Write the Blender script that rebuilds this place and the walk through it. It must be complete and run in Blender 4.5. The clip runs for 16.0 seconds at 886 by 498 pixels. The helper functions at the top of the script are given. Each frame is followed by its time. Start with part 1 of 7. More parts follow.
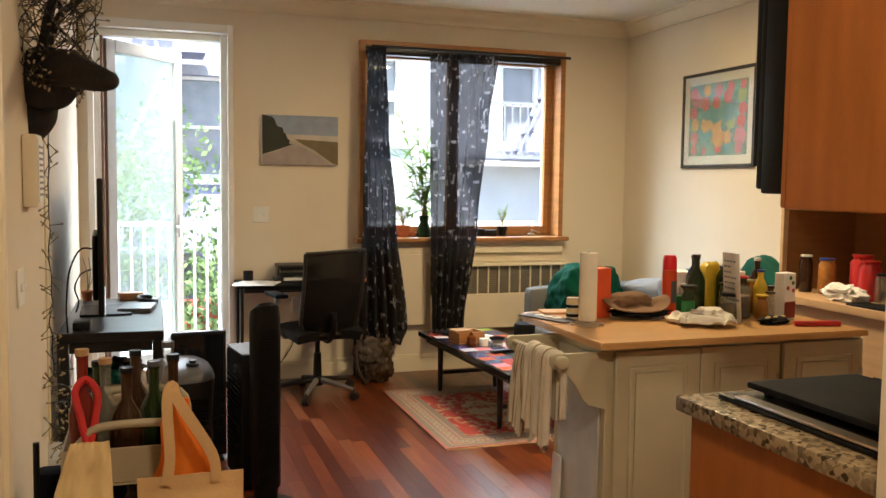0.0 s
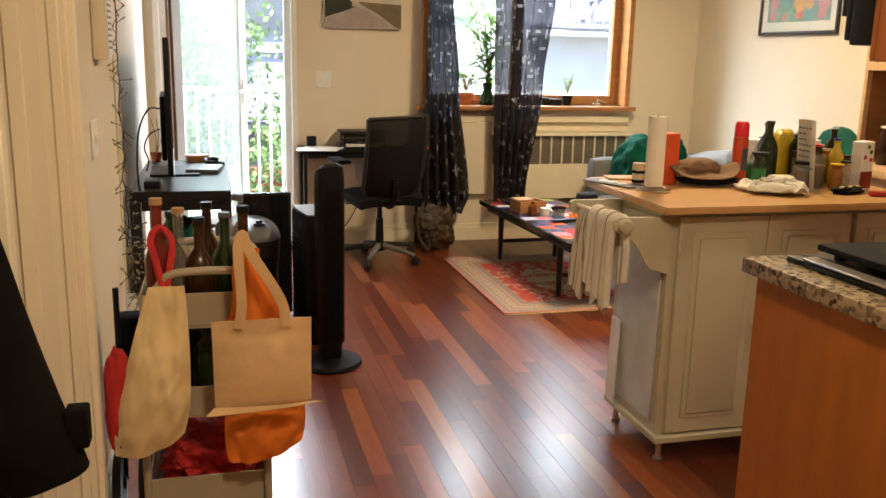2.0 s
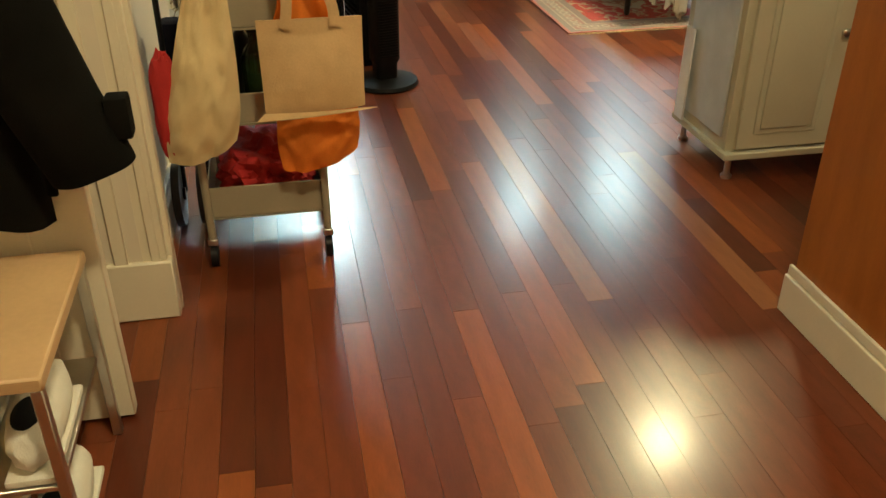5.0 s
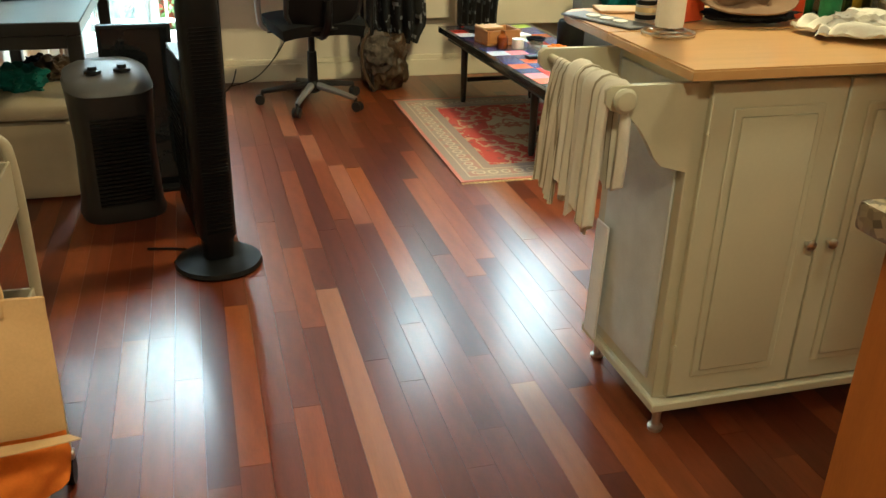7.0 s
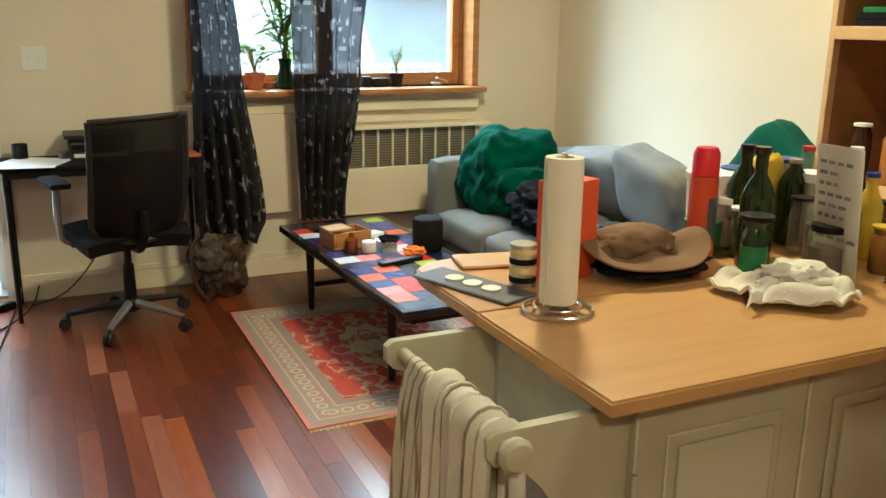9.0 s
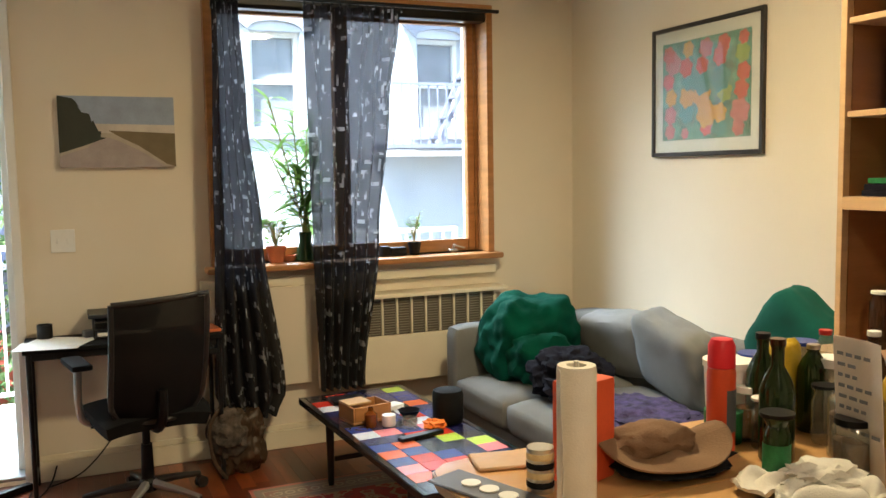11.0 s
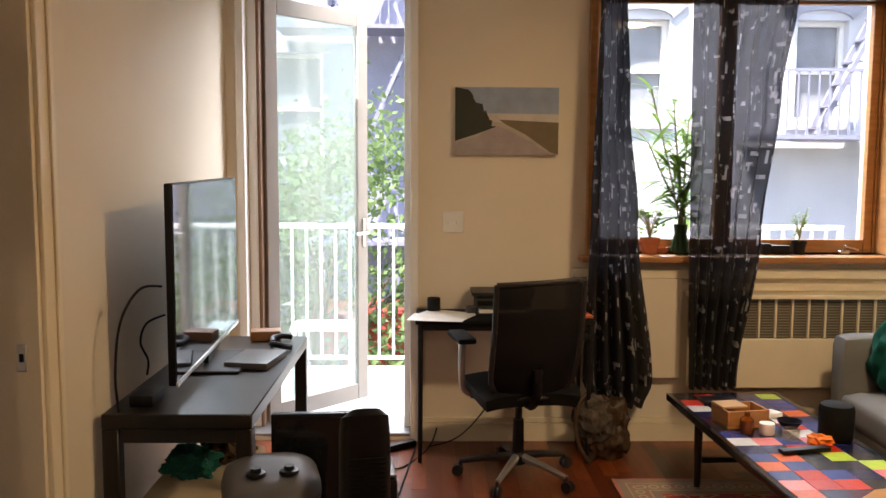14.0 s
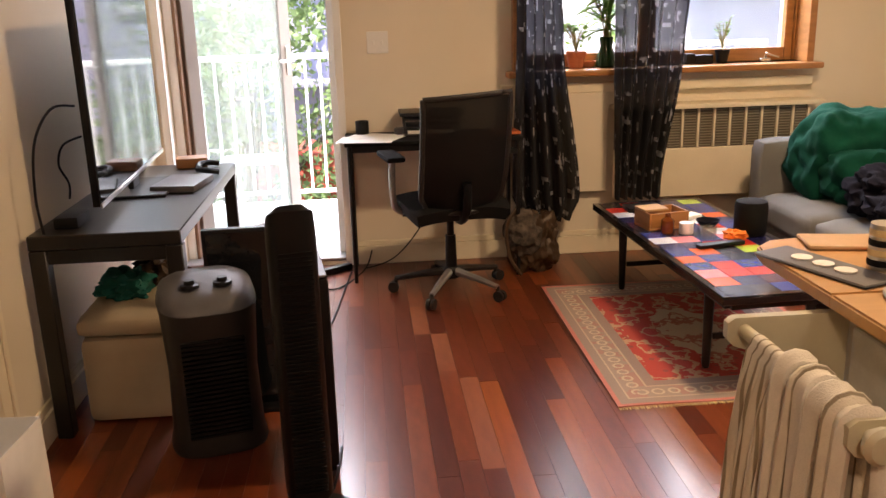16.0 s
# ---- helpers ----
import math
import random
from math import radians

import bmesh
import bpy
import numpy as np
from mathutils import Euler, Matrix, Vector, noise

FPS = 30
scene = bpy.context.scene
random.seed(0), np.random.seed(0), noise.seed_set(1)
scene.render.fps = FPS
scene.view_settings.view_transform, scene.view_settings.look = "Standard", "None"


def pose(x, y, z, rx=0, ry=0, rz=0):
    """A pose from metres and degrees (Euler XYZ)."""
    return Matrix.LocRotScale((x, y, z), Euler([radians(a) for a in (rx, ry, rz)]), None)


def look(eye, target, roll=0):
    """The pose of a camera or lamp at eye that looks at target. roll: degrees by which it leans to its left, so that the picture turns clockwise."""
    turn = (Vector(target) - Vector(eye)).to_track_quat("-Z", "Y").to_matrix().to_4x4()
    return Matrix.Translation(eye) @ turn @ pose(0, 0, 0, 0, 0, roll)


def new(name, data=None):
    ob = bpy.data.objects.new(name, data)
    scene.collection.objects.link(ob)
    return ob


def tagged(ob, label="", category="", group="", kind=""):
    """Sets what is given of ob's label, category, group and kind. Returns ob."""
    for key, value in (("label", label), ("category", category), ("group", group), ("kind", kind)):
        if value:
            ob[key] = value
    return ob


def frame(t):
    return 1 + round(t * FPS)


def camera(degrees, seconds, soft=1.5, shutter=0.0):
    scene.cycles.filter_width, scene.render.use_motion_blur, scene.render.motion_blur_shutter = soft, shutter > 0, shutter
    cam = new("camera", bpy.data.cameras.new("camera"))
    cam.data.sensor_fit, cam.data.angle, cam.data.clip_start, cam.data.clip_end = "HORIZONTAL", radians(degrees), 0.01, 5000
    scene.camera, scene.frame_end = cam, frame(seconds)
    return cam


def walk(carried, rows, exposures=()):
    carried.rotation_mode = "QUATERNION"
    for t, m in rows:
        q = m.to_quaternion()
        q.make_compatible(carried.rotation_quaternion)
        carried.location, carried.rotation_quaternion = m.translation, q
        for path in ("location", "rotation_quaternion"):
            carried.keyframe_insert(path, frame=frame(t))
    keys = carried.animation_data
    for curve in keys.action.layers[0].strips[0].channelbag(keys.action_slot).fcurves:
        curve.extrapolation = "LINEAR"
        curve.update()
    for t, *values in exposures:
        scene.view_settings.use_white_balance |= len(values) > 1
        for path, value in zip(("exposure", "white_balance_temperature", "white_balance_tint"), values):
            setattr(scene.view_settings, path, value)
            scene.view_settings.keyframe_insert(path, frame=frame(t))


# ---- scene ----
cam = camera(54.1, 16.0)
METRES, EYE, TILT, LEAN, TURN = 2.9, 1.45, 0.0, 0.0, -19.0
PATH = [
    (0, (0.577, 0.581, 1.481), (1.211, 2.471, 1.33), 0.7),
    (0.5, (0.575, 0.583, 1.471), (1.221, 2.465, 1.264), 1.0),
    (1, (0.577, 0.591, 1.459), (1.215, 2.465, 1.179), 1.2),
    (1.5, (0.576, 0.587, 1.445), (1.157, 2.468, 1.092), 1.2),
    (2, (0.563, 0.582, 1.429), (1.059, 2.469, 0.993), 1.3),
    (2.5, (0.553, 0.579, 1.405), (0.949, 2.461, 0.856), 1.0),
    (3, (0.542, 0.569, 1.382), (0.865, 2.427, 0.717), 0.8),
    (3.5, (0.542, 0.576, 1.351), (0.81, 2.371, 0.511), 0.7),
    (6, (0.73, 1.004, 1.286), (1.168, 2.68, 0.286), -0.7),
    (6.5, (0.877, 1.294, 1.293), (1.412, 2.961, 0.326), 0.8),
    (7, (1.042, 1.601, 1.34), (1.544, 3.348, 0.505), 1.6),
    (7.5, (1.159, 1.916, 1.31), (1.704, 3.656, 0.488), 0.2),
    (8, (1.237, 2.142, 1.359), (1.956, 3.878, 0.672), 0.2),
    (8.5, (1.303, 2.231, 1.402), (2.052, 3.974, 0.768), 1.2),
    (9, (1.333, 2.256, 1.45), (2.149, 4.009, 0.937), 0.8),
    (9.5, (1.36, 2.273, 1.477), (2.221, 4.029, 1.058), 0.9),
    (12, (1.336, 2.249, 1.598), (1.952, 4.149, 1.501), -1.2),
    (12.5, (1.306, 2.261, 1.605), (1.775, 4.202, 1.493), -0.8),
    (13, (1.258, 2.287, 1.59), (1.527, 4.265, 1.461), -0.8),
    (13.5, (1.224, 2.297, 1.589), (1.267, 4.291, 1.441), -1.1),
    (14, (1.211, 2.304, 1.559), (1.24, 4.294, 1.361), 0.3),
    (14.5, (1.226, 2.28, 1.528), (1.298, 4.266, 1.297), -0.6),
    (15, (1.242, 2.277, 1.485), (1.377, 4.239, 1.124), -0.3),
    (15.5, (1.256, 2.269, 1.449), (1.407, 4.213, 1.006), -1.0),
    (16, (1.257, 2.257, 1.426), (1.417, 4.175, 0.882), -1.6),
]
walk(cam, [(t, look(eye, target, roll)) for t, eye, target, roll in PATH], [(0, 2.30, 6350, 10), (2.5, 2.60, 6300, 11), (3.5, 2.50, 6250, 4), (6, 2.72, 5900, -14), (7, 2.75, 5700, -10), (8, 2.66, 5450, -9), (9.5, 2.45, 5400, -4), (12, 2.15, 6400, 10), (14, 1.95, 6700, 19), (16, 2.34, 6800, 26)])

# ---- world, sun, large lights ----
world = bpy.data.worlds.new("world")
scene.world = world
world.use_nodes = True
wn = world.node_tree.nodes
sky = wn.new("ShaderNodeTexSky")
sky.sky_type, sky.sun_disc = "NISHITA", False
sky.sun_elevation, sky.sun_rotation = radians(60), radians(218)
wn["Background"].inputs["Strength"].default_value = 0.15
world.node_tree.links.new(sky.outputs[0], wn["Background"].inputs[0])


def lamp(name, kind, m, energy, color=(1, 1, 1), **more):
    data = bpy.data.lights.new(name, kind)
    data.energy, data.color = energy, color
    for key, value in more.items():
        if key == "size":
            data.size = value
        elif key == "size_y":
            data.shape, data.size_y = "RECTANGLE", value
        elif key == "angle":
            data.angle = value
        elif key == "radius":
            data.shadow_soft_size = value
    ob = new(name, data)
    ob.matrix_world = m
    return ob


SUN_TO = Vector((-0.30, -0.38, 0.87))
lamp("sun", "SUN", look(Vector((0, 12, 20)) + SUN_TO * 10, (0, 12, 20)), 5.0, (1.0, 0.95, 0.88), angle=radians(0.5))
lamp("door_daylight", "AREA", look((0.30, 9.9, 4.7), (1.05, 6.0, 0.9)), 185, (0.88, 0.95, 1.0), size=3.2, size_y=3.0)
lamp("window_daylight", "AREA", look((2.9, 9.9, 4.6), (2.8, 6.0, 1.4)), 215, (0.88, 0.95, 1.0), size=4.4, size_y=3.0)
lamp("room_lamp", "AREA", look((2.87, 4.75, 2.70), (2.87, 4.75, 0)), 13, (1.0, 0.76, 0.42), size=0.24, size_y=0.24)
lamp("kitchen_lamp", "AREA", look((2.6, 2.6, 2.76), (2.6, 2.6, 0)), 2.2, (1.0, 0.82, 0.58), size=0.3, size_y=0.3)
lamp("hall_lamp", "AREA", look((1.0, 0.9, 2.76), (1.0, 0.9, 0)), 8, (1.0, 0.76, 0.48), size=0.25, size_y=0.25)


# ---- materials ----
def mat(name, color, rough=0.6, metal=0.0, scale=12.0, var=0.12, bump=0.05, fine=180.0, stretch=(1, 1, 1), alpha=None, trans=0.0, ior=1.45, coat=0.0, emit=0.0, sheen=0.0, coord="Object", rand=0.0, spec=None):
    """A surface with broad and fine variation in colour, gloss and relief."""
    m = bpy.data.materials.new(name)
    m.use_nodes = True
    nt = m.node_tree
    b = nt.nodes["Principled BSDF"]
    b.inputs["Roughness"].default_value, b.inputs["Metallic"].default_value = rough, metal
    b.inputs["IOR"].default_value = ior
    b.inputs["Transmission Weight"].default_value, b.inputs["Coat Weight"].default_value = trans, coat
    b.inputs["Sheen Weight"].default_value = sheen
    b.inputs["Coat Roughness"].default_value = 0.15
    if spec is not None:
        b.inputs["Specular IOR Level"].default_value = spec
    tc = nt.nodes.new("ShaderNodeTexCoord")
    mp = nt.nodes.new("ShaderNodeMapping")
    mp.inputs["Scale"].default_value = stretch
    nt.links.new(tc.outputs[coord], mp.inputs[0])
    n1, n2 = nt.nodes.new("ShaderNodeTexNoise"), nt.nodes.new("ShaderNodeTexNoise")
    n1.inputs["Scale"].default_value, n2.inputs["Scale"].default_value = scale, fine
    n1.inputs["Detail"].default_value = 5
    for n in (n1, n2):
        nt.links.new(mp.outputs[0], n.inputs["Vector"])
    add = nt.nodes.new("ShaderNodeMath")
    add.operation = "MULTIPLY_ADD"
    add.inputs[1].default_value = 0.35
    nt.links.new(n2.outputs["Fac"], add.inputs[0])
    nt.links.new(n1.outputs["Fac"], add.inputs[2])
    ramp = nt.nodes.new("ShaderNodeValToRGB")
    ramp.color_ramp.elements[0].position, ramp.color_ramp.elements[1].position = 0.4, 0.95
    ramp.color_ramp.elements[0].color = (*[c * (1 - var) for c in color], 1)
    ramp.color_ramp.elements[1].color = (*[min(1, c * (1 + var)) for c in color], 1)
    nt.links.new(add.outputs[0], ramp.inputs[0])
    out = ramp.outputs[0]
    if rand:
        oi, hs = nt.nodes.new("ShaderNodeObjectInfo"), nt.nodes.new("ShaderNodeHueSaturation")
        mr = nt.nodes.new("ShaderNodeMapRange")
        mr.inputs["To Min"].default_value, mr.inputs["To Max"].default_value = 1 - rand, 1 + rand
        nt.links.new(oi.outputs["Random"], mr.inputs[0])
        nt.links.new(mr.outputs[0], hs.inputs["Value"])
        nt.links.new(out, hs.inputs["Color"])
        out = hs.outputs[0]
    nt.links.new(out, b.inputs["Base Color"])
    if emit:
        nt.links.new(out, b.inputs["Emission Color"])
        b.inputs["Emission Strength"].default_value = emit
    if bump:
        bp = nt.nodes.new("ShaderNodeBump")
        bp.inputs["Strength"].default_value, bp.inputs["Distance"].default_value = min(1, bump * 4), 0.004
        nt.links.new(add.outputs[0], bp.inputs["Height"])
        nt.links.new(bp.outputs[0], b.inputs["Normal"])
    if alpha is not None:
        b.inputs["Alpha"].default_value = alpha
    return m


def glass_mat(name, tint=(1, 1, 1), rough=0.0, clear=0.9, haze=(0.8, 0.9, 0.9)):
    """A thin pane: mostly see-through, with a gloss and a pale diffuse haze."""
    m = bpy.data.materials.new(name)
    m.use_nodes = True
    nt = m.node_tree
    nt.nodes.remove(nt.nodes["Principled BSDF"])
    tr, gl, df = nt.nodes.new("ShaderNodeBsdfTransparent"), nt.nodes.new("ShaderNodeBsdfGlossy"), nt.nodes.new("ShaderNodeBsdfDiffuse")
    tr.inputs[0].default_value = (*tint, 1)
    df.inputs[0].default_value = (*haze, 1)
    gl.inputs["Roughness"].default_value = rough
    facing, pw, lw = nt.nodes.new("ShaderNodeLayerWeight"), nt.nodes.new("ShaderNodeMath"), nt.nodes.new("ShaderNodeMath")
    pw.operation, lw.operation = "POWER", "MULTIPLY_ADD"
    pw.inputs[1].default_value, lw.inputs[1].default_value, lw.inputs[2].default_value = 5.0, 0.9, 0.045
    facing.inputs[0].default_value = 0.5
    nt.links.new(facing.outputs["Facing"], pw.inputs[0])
    nt.links.new(pw.outputs[0], lw.inputs[0])
    mx, mx2 = nt.nodes.new("ShaderNodeMixShader"), nt.nodes.new("ShaderNodeMixShader")
    mx2.inputs[0].default_value = clear
    nt.links.new(df.outputs[0], mx2.inputs[1])
    nt.links.new(tr.outputs[0], mx2.inputs[2])
    nt.links.new(lw.outputs[0], mx.inputs[0])
    nt.links.new(mx2.outputs[0], mx.inputs[1])
    nt.links.new(gl.outputs[0], mx.inputs[2])
    nt.links.new(mx.outputs[0], nt.nodes["Material Output"].inputs[0])
    return m


def leaf_mat(name, color):
    """Leaves that let some light through."""
    m = mat(name, color, 0.5, 0, 4, 0.4, 0.03)
    nt = m.node_tree
    b, tl, mx = nt.nodes["Principled BSDF"], nt.nodes.new("ShaderNodeBsdfTranslucent"), nt.nodes.new("ShaderNodeMixShader")
    nt.links.new(b.inputs["Base Color"].links[0].from_socket, tl.inputs[0])
    mx.inputs[0].default_value = 0.5
    nt.links.new(b.outputs[0], mx.inputs[1])
    nt.links.new(tl.outputs[0], mx.inputs[2])
    nt.links.new(mx.outputs[0], nt.nodes["Material Output"].inputs[0])
    return m


def plank_mat(name, rough=0.29):
    """Red hardwood boards: each board its own tone, with long grain and a varnish."""
    m = mat(name, (0.150, 0.034, 0.013), rough, 0, 7, 0.24, 0.012, 60, (4, 0.6, 1), coat=0.18, spec=0.44)
    nt = m.node_tree
    b = nt.nodes["Principled BSDF"]
    old = b.inputs["Base Color"].links[0].from_socket
    oi = nt.nodes.new("ShaderNodeObjectInfo")
    ramp = nt.nodes.new("ShaderNodeValToRGB")
    els = ramp.color_ramp.elements
    els[0].color, els[1].position, els[1].color = (0.55, 0.50, 0.54, 1), 1.0, (1.75, 2.0, 1.3, 1)
    for p, c in ((0.3, (0.75, 0.72, 0.74, 1)), (0.62, (0.98, 1.0, 1.0, 1)), (0.90, (1.2, 1.3, 1.15, 1))):
        e = els.new(p)
        e.color = c
    nt.links.new(oi.outputs["Random"], ramp.inputs[0])
    mul = nt.nodes.new("ShaderNodeMix")
    mul.data_type, mul.blend_type, mul.inputs[0].default_value = "RGBA", "MULTIPLY", 1.0
    nt.links.new(old, mul.inputs[6])
    nt.links.new(ramp.outputs[0], mul.inputs[7])
    nt.links.new(mul.outputs[2], b.inputs["Base Color"])
    return m


M_WALL = mat("cream_wall_paint", (0.74, 0.66, 0.53), 0.75, 0, 2.2, 0.035, 0.03, 260)
M_CEIL = mat("ceiling_paint", (0.78, 0.75, 0.68), 0.85, 0, 2.0, 0.03, 0.02, 200)
M_TRIM = mat("trim_paint", (0.78, 0.70, 0.54), 0.4, 0, 6, 0.05, 0.02, 120)
M_WHITE = mat("white_door_paint", (0.80, 0.79, 0.76), 0.4, 0, 6, 0.04, 0.02, 120)
M_PLANK = plank_mat("red_hardwood")
M_PALE_PLANK = mat("pale_hardwood", (0.27, 0.095, 0.032), 0.36, 0, 7, 0.2, 0.012, 60, (4, 0.6, 1), coat=0.25, rand=0.2)
M_WARM_PLANK = mat("warm_hardwood", (0.20, 0.058, 0.020), 0.36, 0, 7, 0.2, 0.012, 60, (4, 0.6, 1), coat=0.25, rand=0.15)
M_SUB = mat("dark_joint", (0.03, 0.012, 0.008), 0.8)
M_WINWOOD = mat("orange_window_wood", (0.40, 0.18, 0.06), 0.35, 0, 6, 0.25, 0.03, 90, (1, 1, 6))
M_BUTCHER = mat("butcher_block", (0.53, 0.30, 0.115), 0.32, 0, 3.5, 0.10, 0.02, 50, (1, 9, 1))
M_CAB = mat("cream_cabinet_paint", (0.52, 0.485, 0.35), 0.42, 0, 5, 0.06, 0.03, 100)
M_ORANGE = mat("orange_cherry_veneer", (0.35, 0.115, 0.022), 0.35, 0, 3, 0.2, 0.02, 50, (1, 7, 1))
M_PALEWOOD = mat("pale_maple", (0.55, 0.36, 0.19), 0.4, 0, 4, 0.12, 0.02, 70, (1, 1, 7))
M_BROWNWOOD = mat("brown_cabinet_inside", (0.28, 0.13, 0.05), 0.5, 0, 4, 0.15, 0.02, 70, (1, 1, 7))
M_BLACK = mat("black_plastic", (0.005, 0.005, 0.006), 0.42, 0, 20, 0.3, 0.03, spec=0.3)
M_BLACKMATT = mat("black_matt", (0.007, 0.007, 0.008), 0.8, 0, 20, 0.3, 0.05, spec=0.2)
M_BLACKWOOD = mat("black_brown_wood", (0.009, 0.007, 0.006), 0.33, 0, 8, 0.4, 0.03, 90, (6, 1, 1))
M_BLACKMETAL = mat("black_metal", (0.010, 0.010, 0.011), 0.4, 0.3)
M_GREYPLASTIC = mat("grey_plastic", (0.09, 0.09, 0.10), 0.4, 0)
M_DARKGREY = mat("dark_grey_plastic", (0.020, 0.018, 0.018), 0.45, 0, 10, 0.25)
M_STEEL = mat("steel", (0.62, 0.6, 0.56), 0.28, 1.0, 30, 0.06, 0.01)
M_ALU = mat("cast_aluminium", (0.4, 0.4, 0.41), 0.35, 0.8)
M_SOFA = mat("grey_sofa_cloth", (0.17, 0.17, 0.165), 0.95, 0, 6, 0.12, 0.2, 420)
M_SOFACUSH = mat("grey_cushion_cloth", (0.23, 0.235, 0.24), 0.95, 0, 6, 0.12, 0.2, 420)
M_GREEN = mat("green_cloth", (0.002, 0.052, 0.034), 0.95, 0, 9, 0.3, 0.25, 300, spec=0.15)
M_TEAL = mat("teal_cloth", (0.004, 0.085, 0.07), 0.95, 0, 9, 0.25, 0.2, 300)
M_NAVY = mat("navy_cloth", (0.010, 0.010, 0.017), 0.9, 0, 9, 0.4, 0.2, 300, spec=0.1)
M_COAT = mat("black_coat_cloth", (0.0055, 0.005, 0.004), 0.95, 0, 7, 0.4, 0.2, 400, spec=0.1)
M_CANVAS = mat("cream_canvas", (0.70, 0.54, 0.29), 0.9, 0, 8, 0.1, 0.2, 350)
M_KRAFT = mat("kraft_paper", (0.60, 0.40, 0.20), 0.8, 0, 8, 0.12, 0.08, 200)
M_ORANGECLOTH = mat("orange_cloth", (0.75, 0.20, 0.02), 0.8, 0, 8, 0.15, 0.1, 200)
M_REDCLOTH = mat("red_cloth", (0.45, 0.02, 0.02), 0.8, 0, 8, 0.2, 0.1, 200)
M_TOWEL = mat("cream_towel_cloth", (0.70, 0.66, 0.57), 0.95, 0, 12, 0.1, 0.3, 350)
M_PAPER = mat("white_paper", (0.80, 0.79, 0.76), 0.8, 0, 20, 0.04, 0.03)
M_KPAPER = mat("paper_towel", (0.82, 0.77, 0.66), 0.95, 0, 20, 0.05, 0.15, 300)
M_CLEAR = glass_mat("clear_glass", (0.93, 0.95, 0.94), 0.02, 0.86, (0.55, 0.5, 0.42))
M_PANE = glass_mat("window_pane", (0.96, 0.98, 0.98), 0.0, 0.97)
# The stronger pale haze paints the white glare of daylight onto the door glass.
M_DOORPANE = glass_mat("door_pane", (0.86, 0.95, 0.94), 0.0, 0.80, (0.88, 0.96, 0.95))
M_GREENGLASS = mat("green_glass", (0.014, 0.032, 0.007), 0.08, 0, 8, 0.2, 0, trans=0.2)
M_BROWNGLASS = mat("brown_glass", (0.05, 0.02, 0.008), 0.08, 0, 8, 0.2, 0, trans=0.3)
M_BEIGE = mat("beige_cloth", (0.38, 0.31, 0.22), 0.95, 0, 6, 0.12, 0.2, 350)
M_SCREEN = mat("dark_screen", (0.01, 0.011, 0.013), 0.05, 0, 8, 0.1, 0)
M_RAIL = mat("white_railing_paint", (0.82, 0.84, 0.84), 0.5)
M_CONCRETE = mat("pale_concrete", (0.55, 0.54, 0.52), 0.9, 0, 5, 0.12, 0.1)
M_LEAF = leaf_mat("house_plant_leaf", (0.20, 0.34, 0.08))
M_STALK = mat("plant_stalk", (0.30, 0.26, 0.10), 0.6)
M_TERRA = mat("terracotta", (0.42, 0.13, 0.06), 0.85, 0, 18, 0.15, 0.08)
M_SOIL = mat("soil", (0.04, 0.025, 0.015), 0.95, 0, 60, 0.5, 0.4)
M_BRICKGREY = mat("pale_painted_brick", (0.60, 0.61, 0.64), 0.9, 0, 2, 0.1, 0.1, 30)
M_BRICKBLUE = mat("grey_blue_brick", (0.31, 0.32, 0.41), 0.9, 0, 2, 0.15, 0.1, 30)
M_TREE = leaf_mat("tree_leaf", (0.15, 0.23, 0.09))
M_BARK = mat("bark", (0.09, 0.07, 0.05), 0.9, 0, 14, 0.3, 0.3)
M_ASPHALT = mat("courtyard_ground", (0.22, 0.21, 0.19), 0.95, 0, 4, 0.25, 0.2)
M_LEATHER = mat("brown_leather", (0.05, 0.028, 0.014), 0.5, 0, 9, 0.4, 0.2, 90)


def granite_mat():
    m = mat("speckled_granite", (0.34, 0.28, 0.19), 0.25, 0, 30, 0.5, 0.01, 150)
    nt = m.node_tree
    v, r = nt.nodes.new("ShaderNodeTexVoronoi"), nt.nodes.new("ShaderNodeValToRGB")
    v.inputs["Scale"].default_value = 85
    tc = nt.nodes["Texture Coordinate"]
    nt.links.new(tc.outputs["Object"], v.inputs["Vector"])
    els = r.color_ramp.elements
    els[0].color, els[1].color = (0.05, 0.038, 0.022, 1), (0.33, 0.25, 0.15, 1)
    els[0].position, els[1].position = 0.1, 0.75
    nt.links.new(v.outputs["Color"], r.inputs[0])
    nt.links.new(r.outputs[0], nt.nodes["Principled BSDF"].inputs["Base Color"])
    return m


M_GRANITE = granite_mat()


# ---- builders ----
def mesh(name, bm, material, smooth=False):
    me = bpy.data.meshes.new(name)
    bmesh.ops.recalc_face_normals(bm, faces=bm.faces)
    bm.to_mesh(me)
    bm.free()
    for mt in (material if isinstance(material, (list, tuple)) else [material]):
        me.materials.append(mt)
    if smooth:
        me.polygons.foreach_set("use_smooth", [True] * len(me.polygons))
        me.set_sharp_from_angle(angle=radians(40))
    return me


def thing(name, place, label, category, group="", rz=0):
    ob = new(name)
    ob.empty_display_size = 0.1
    ob.matrix_world = pose(*place, 0, 0, rz)
    return tagged(ob, label, category, group)


def part(name, bm, material, parent=None, label="", smooth=True):
    """One mesh in its parent's own coordinates."""
    ob = new(name, mesh(name, bm, material, smooth))
    ob.parent = parent
    return tagged(ob, label)


def solo(name, bm, material, label, category, place=(0, 0, 0), rz=0, group="", smooth=True, kind=""):
    ob = new(name, mesh(name, bm, material, smooth))
    ob.matrix_world = pose(*place, 0, 0, rz)
    return tagged(ob, label, category, group, kind)


def B(*args):
    bm = bmesh.new()
    return box(bm, *args) if args else bm


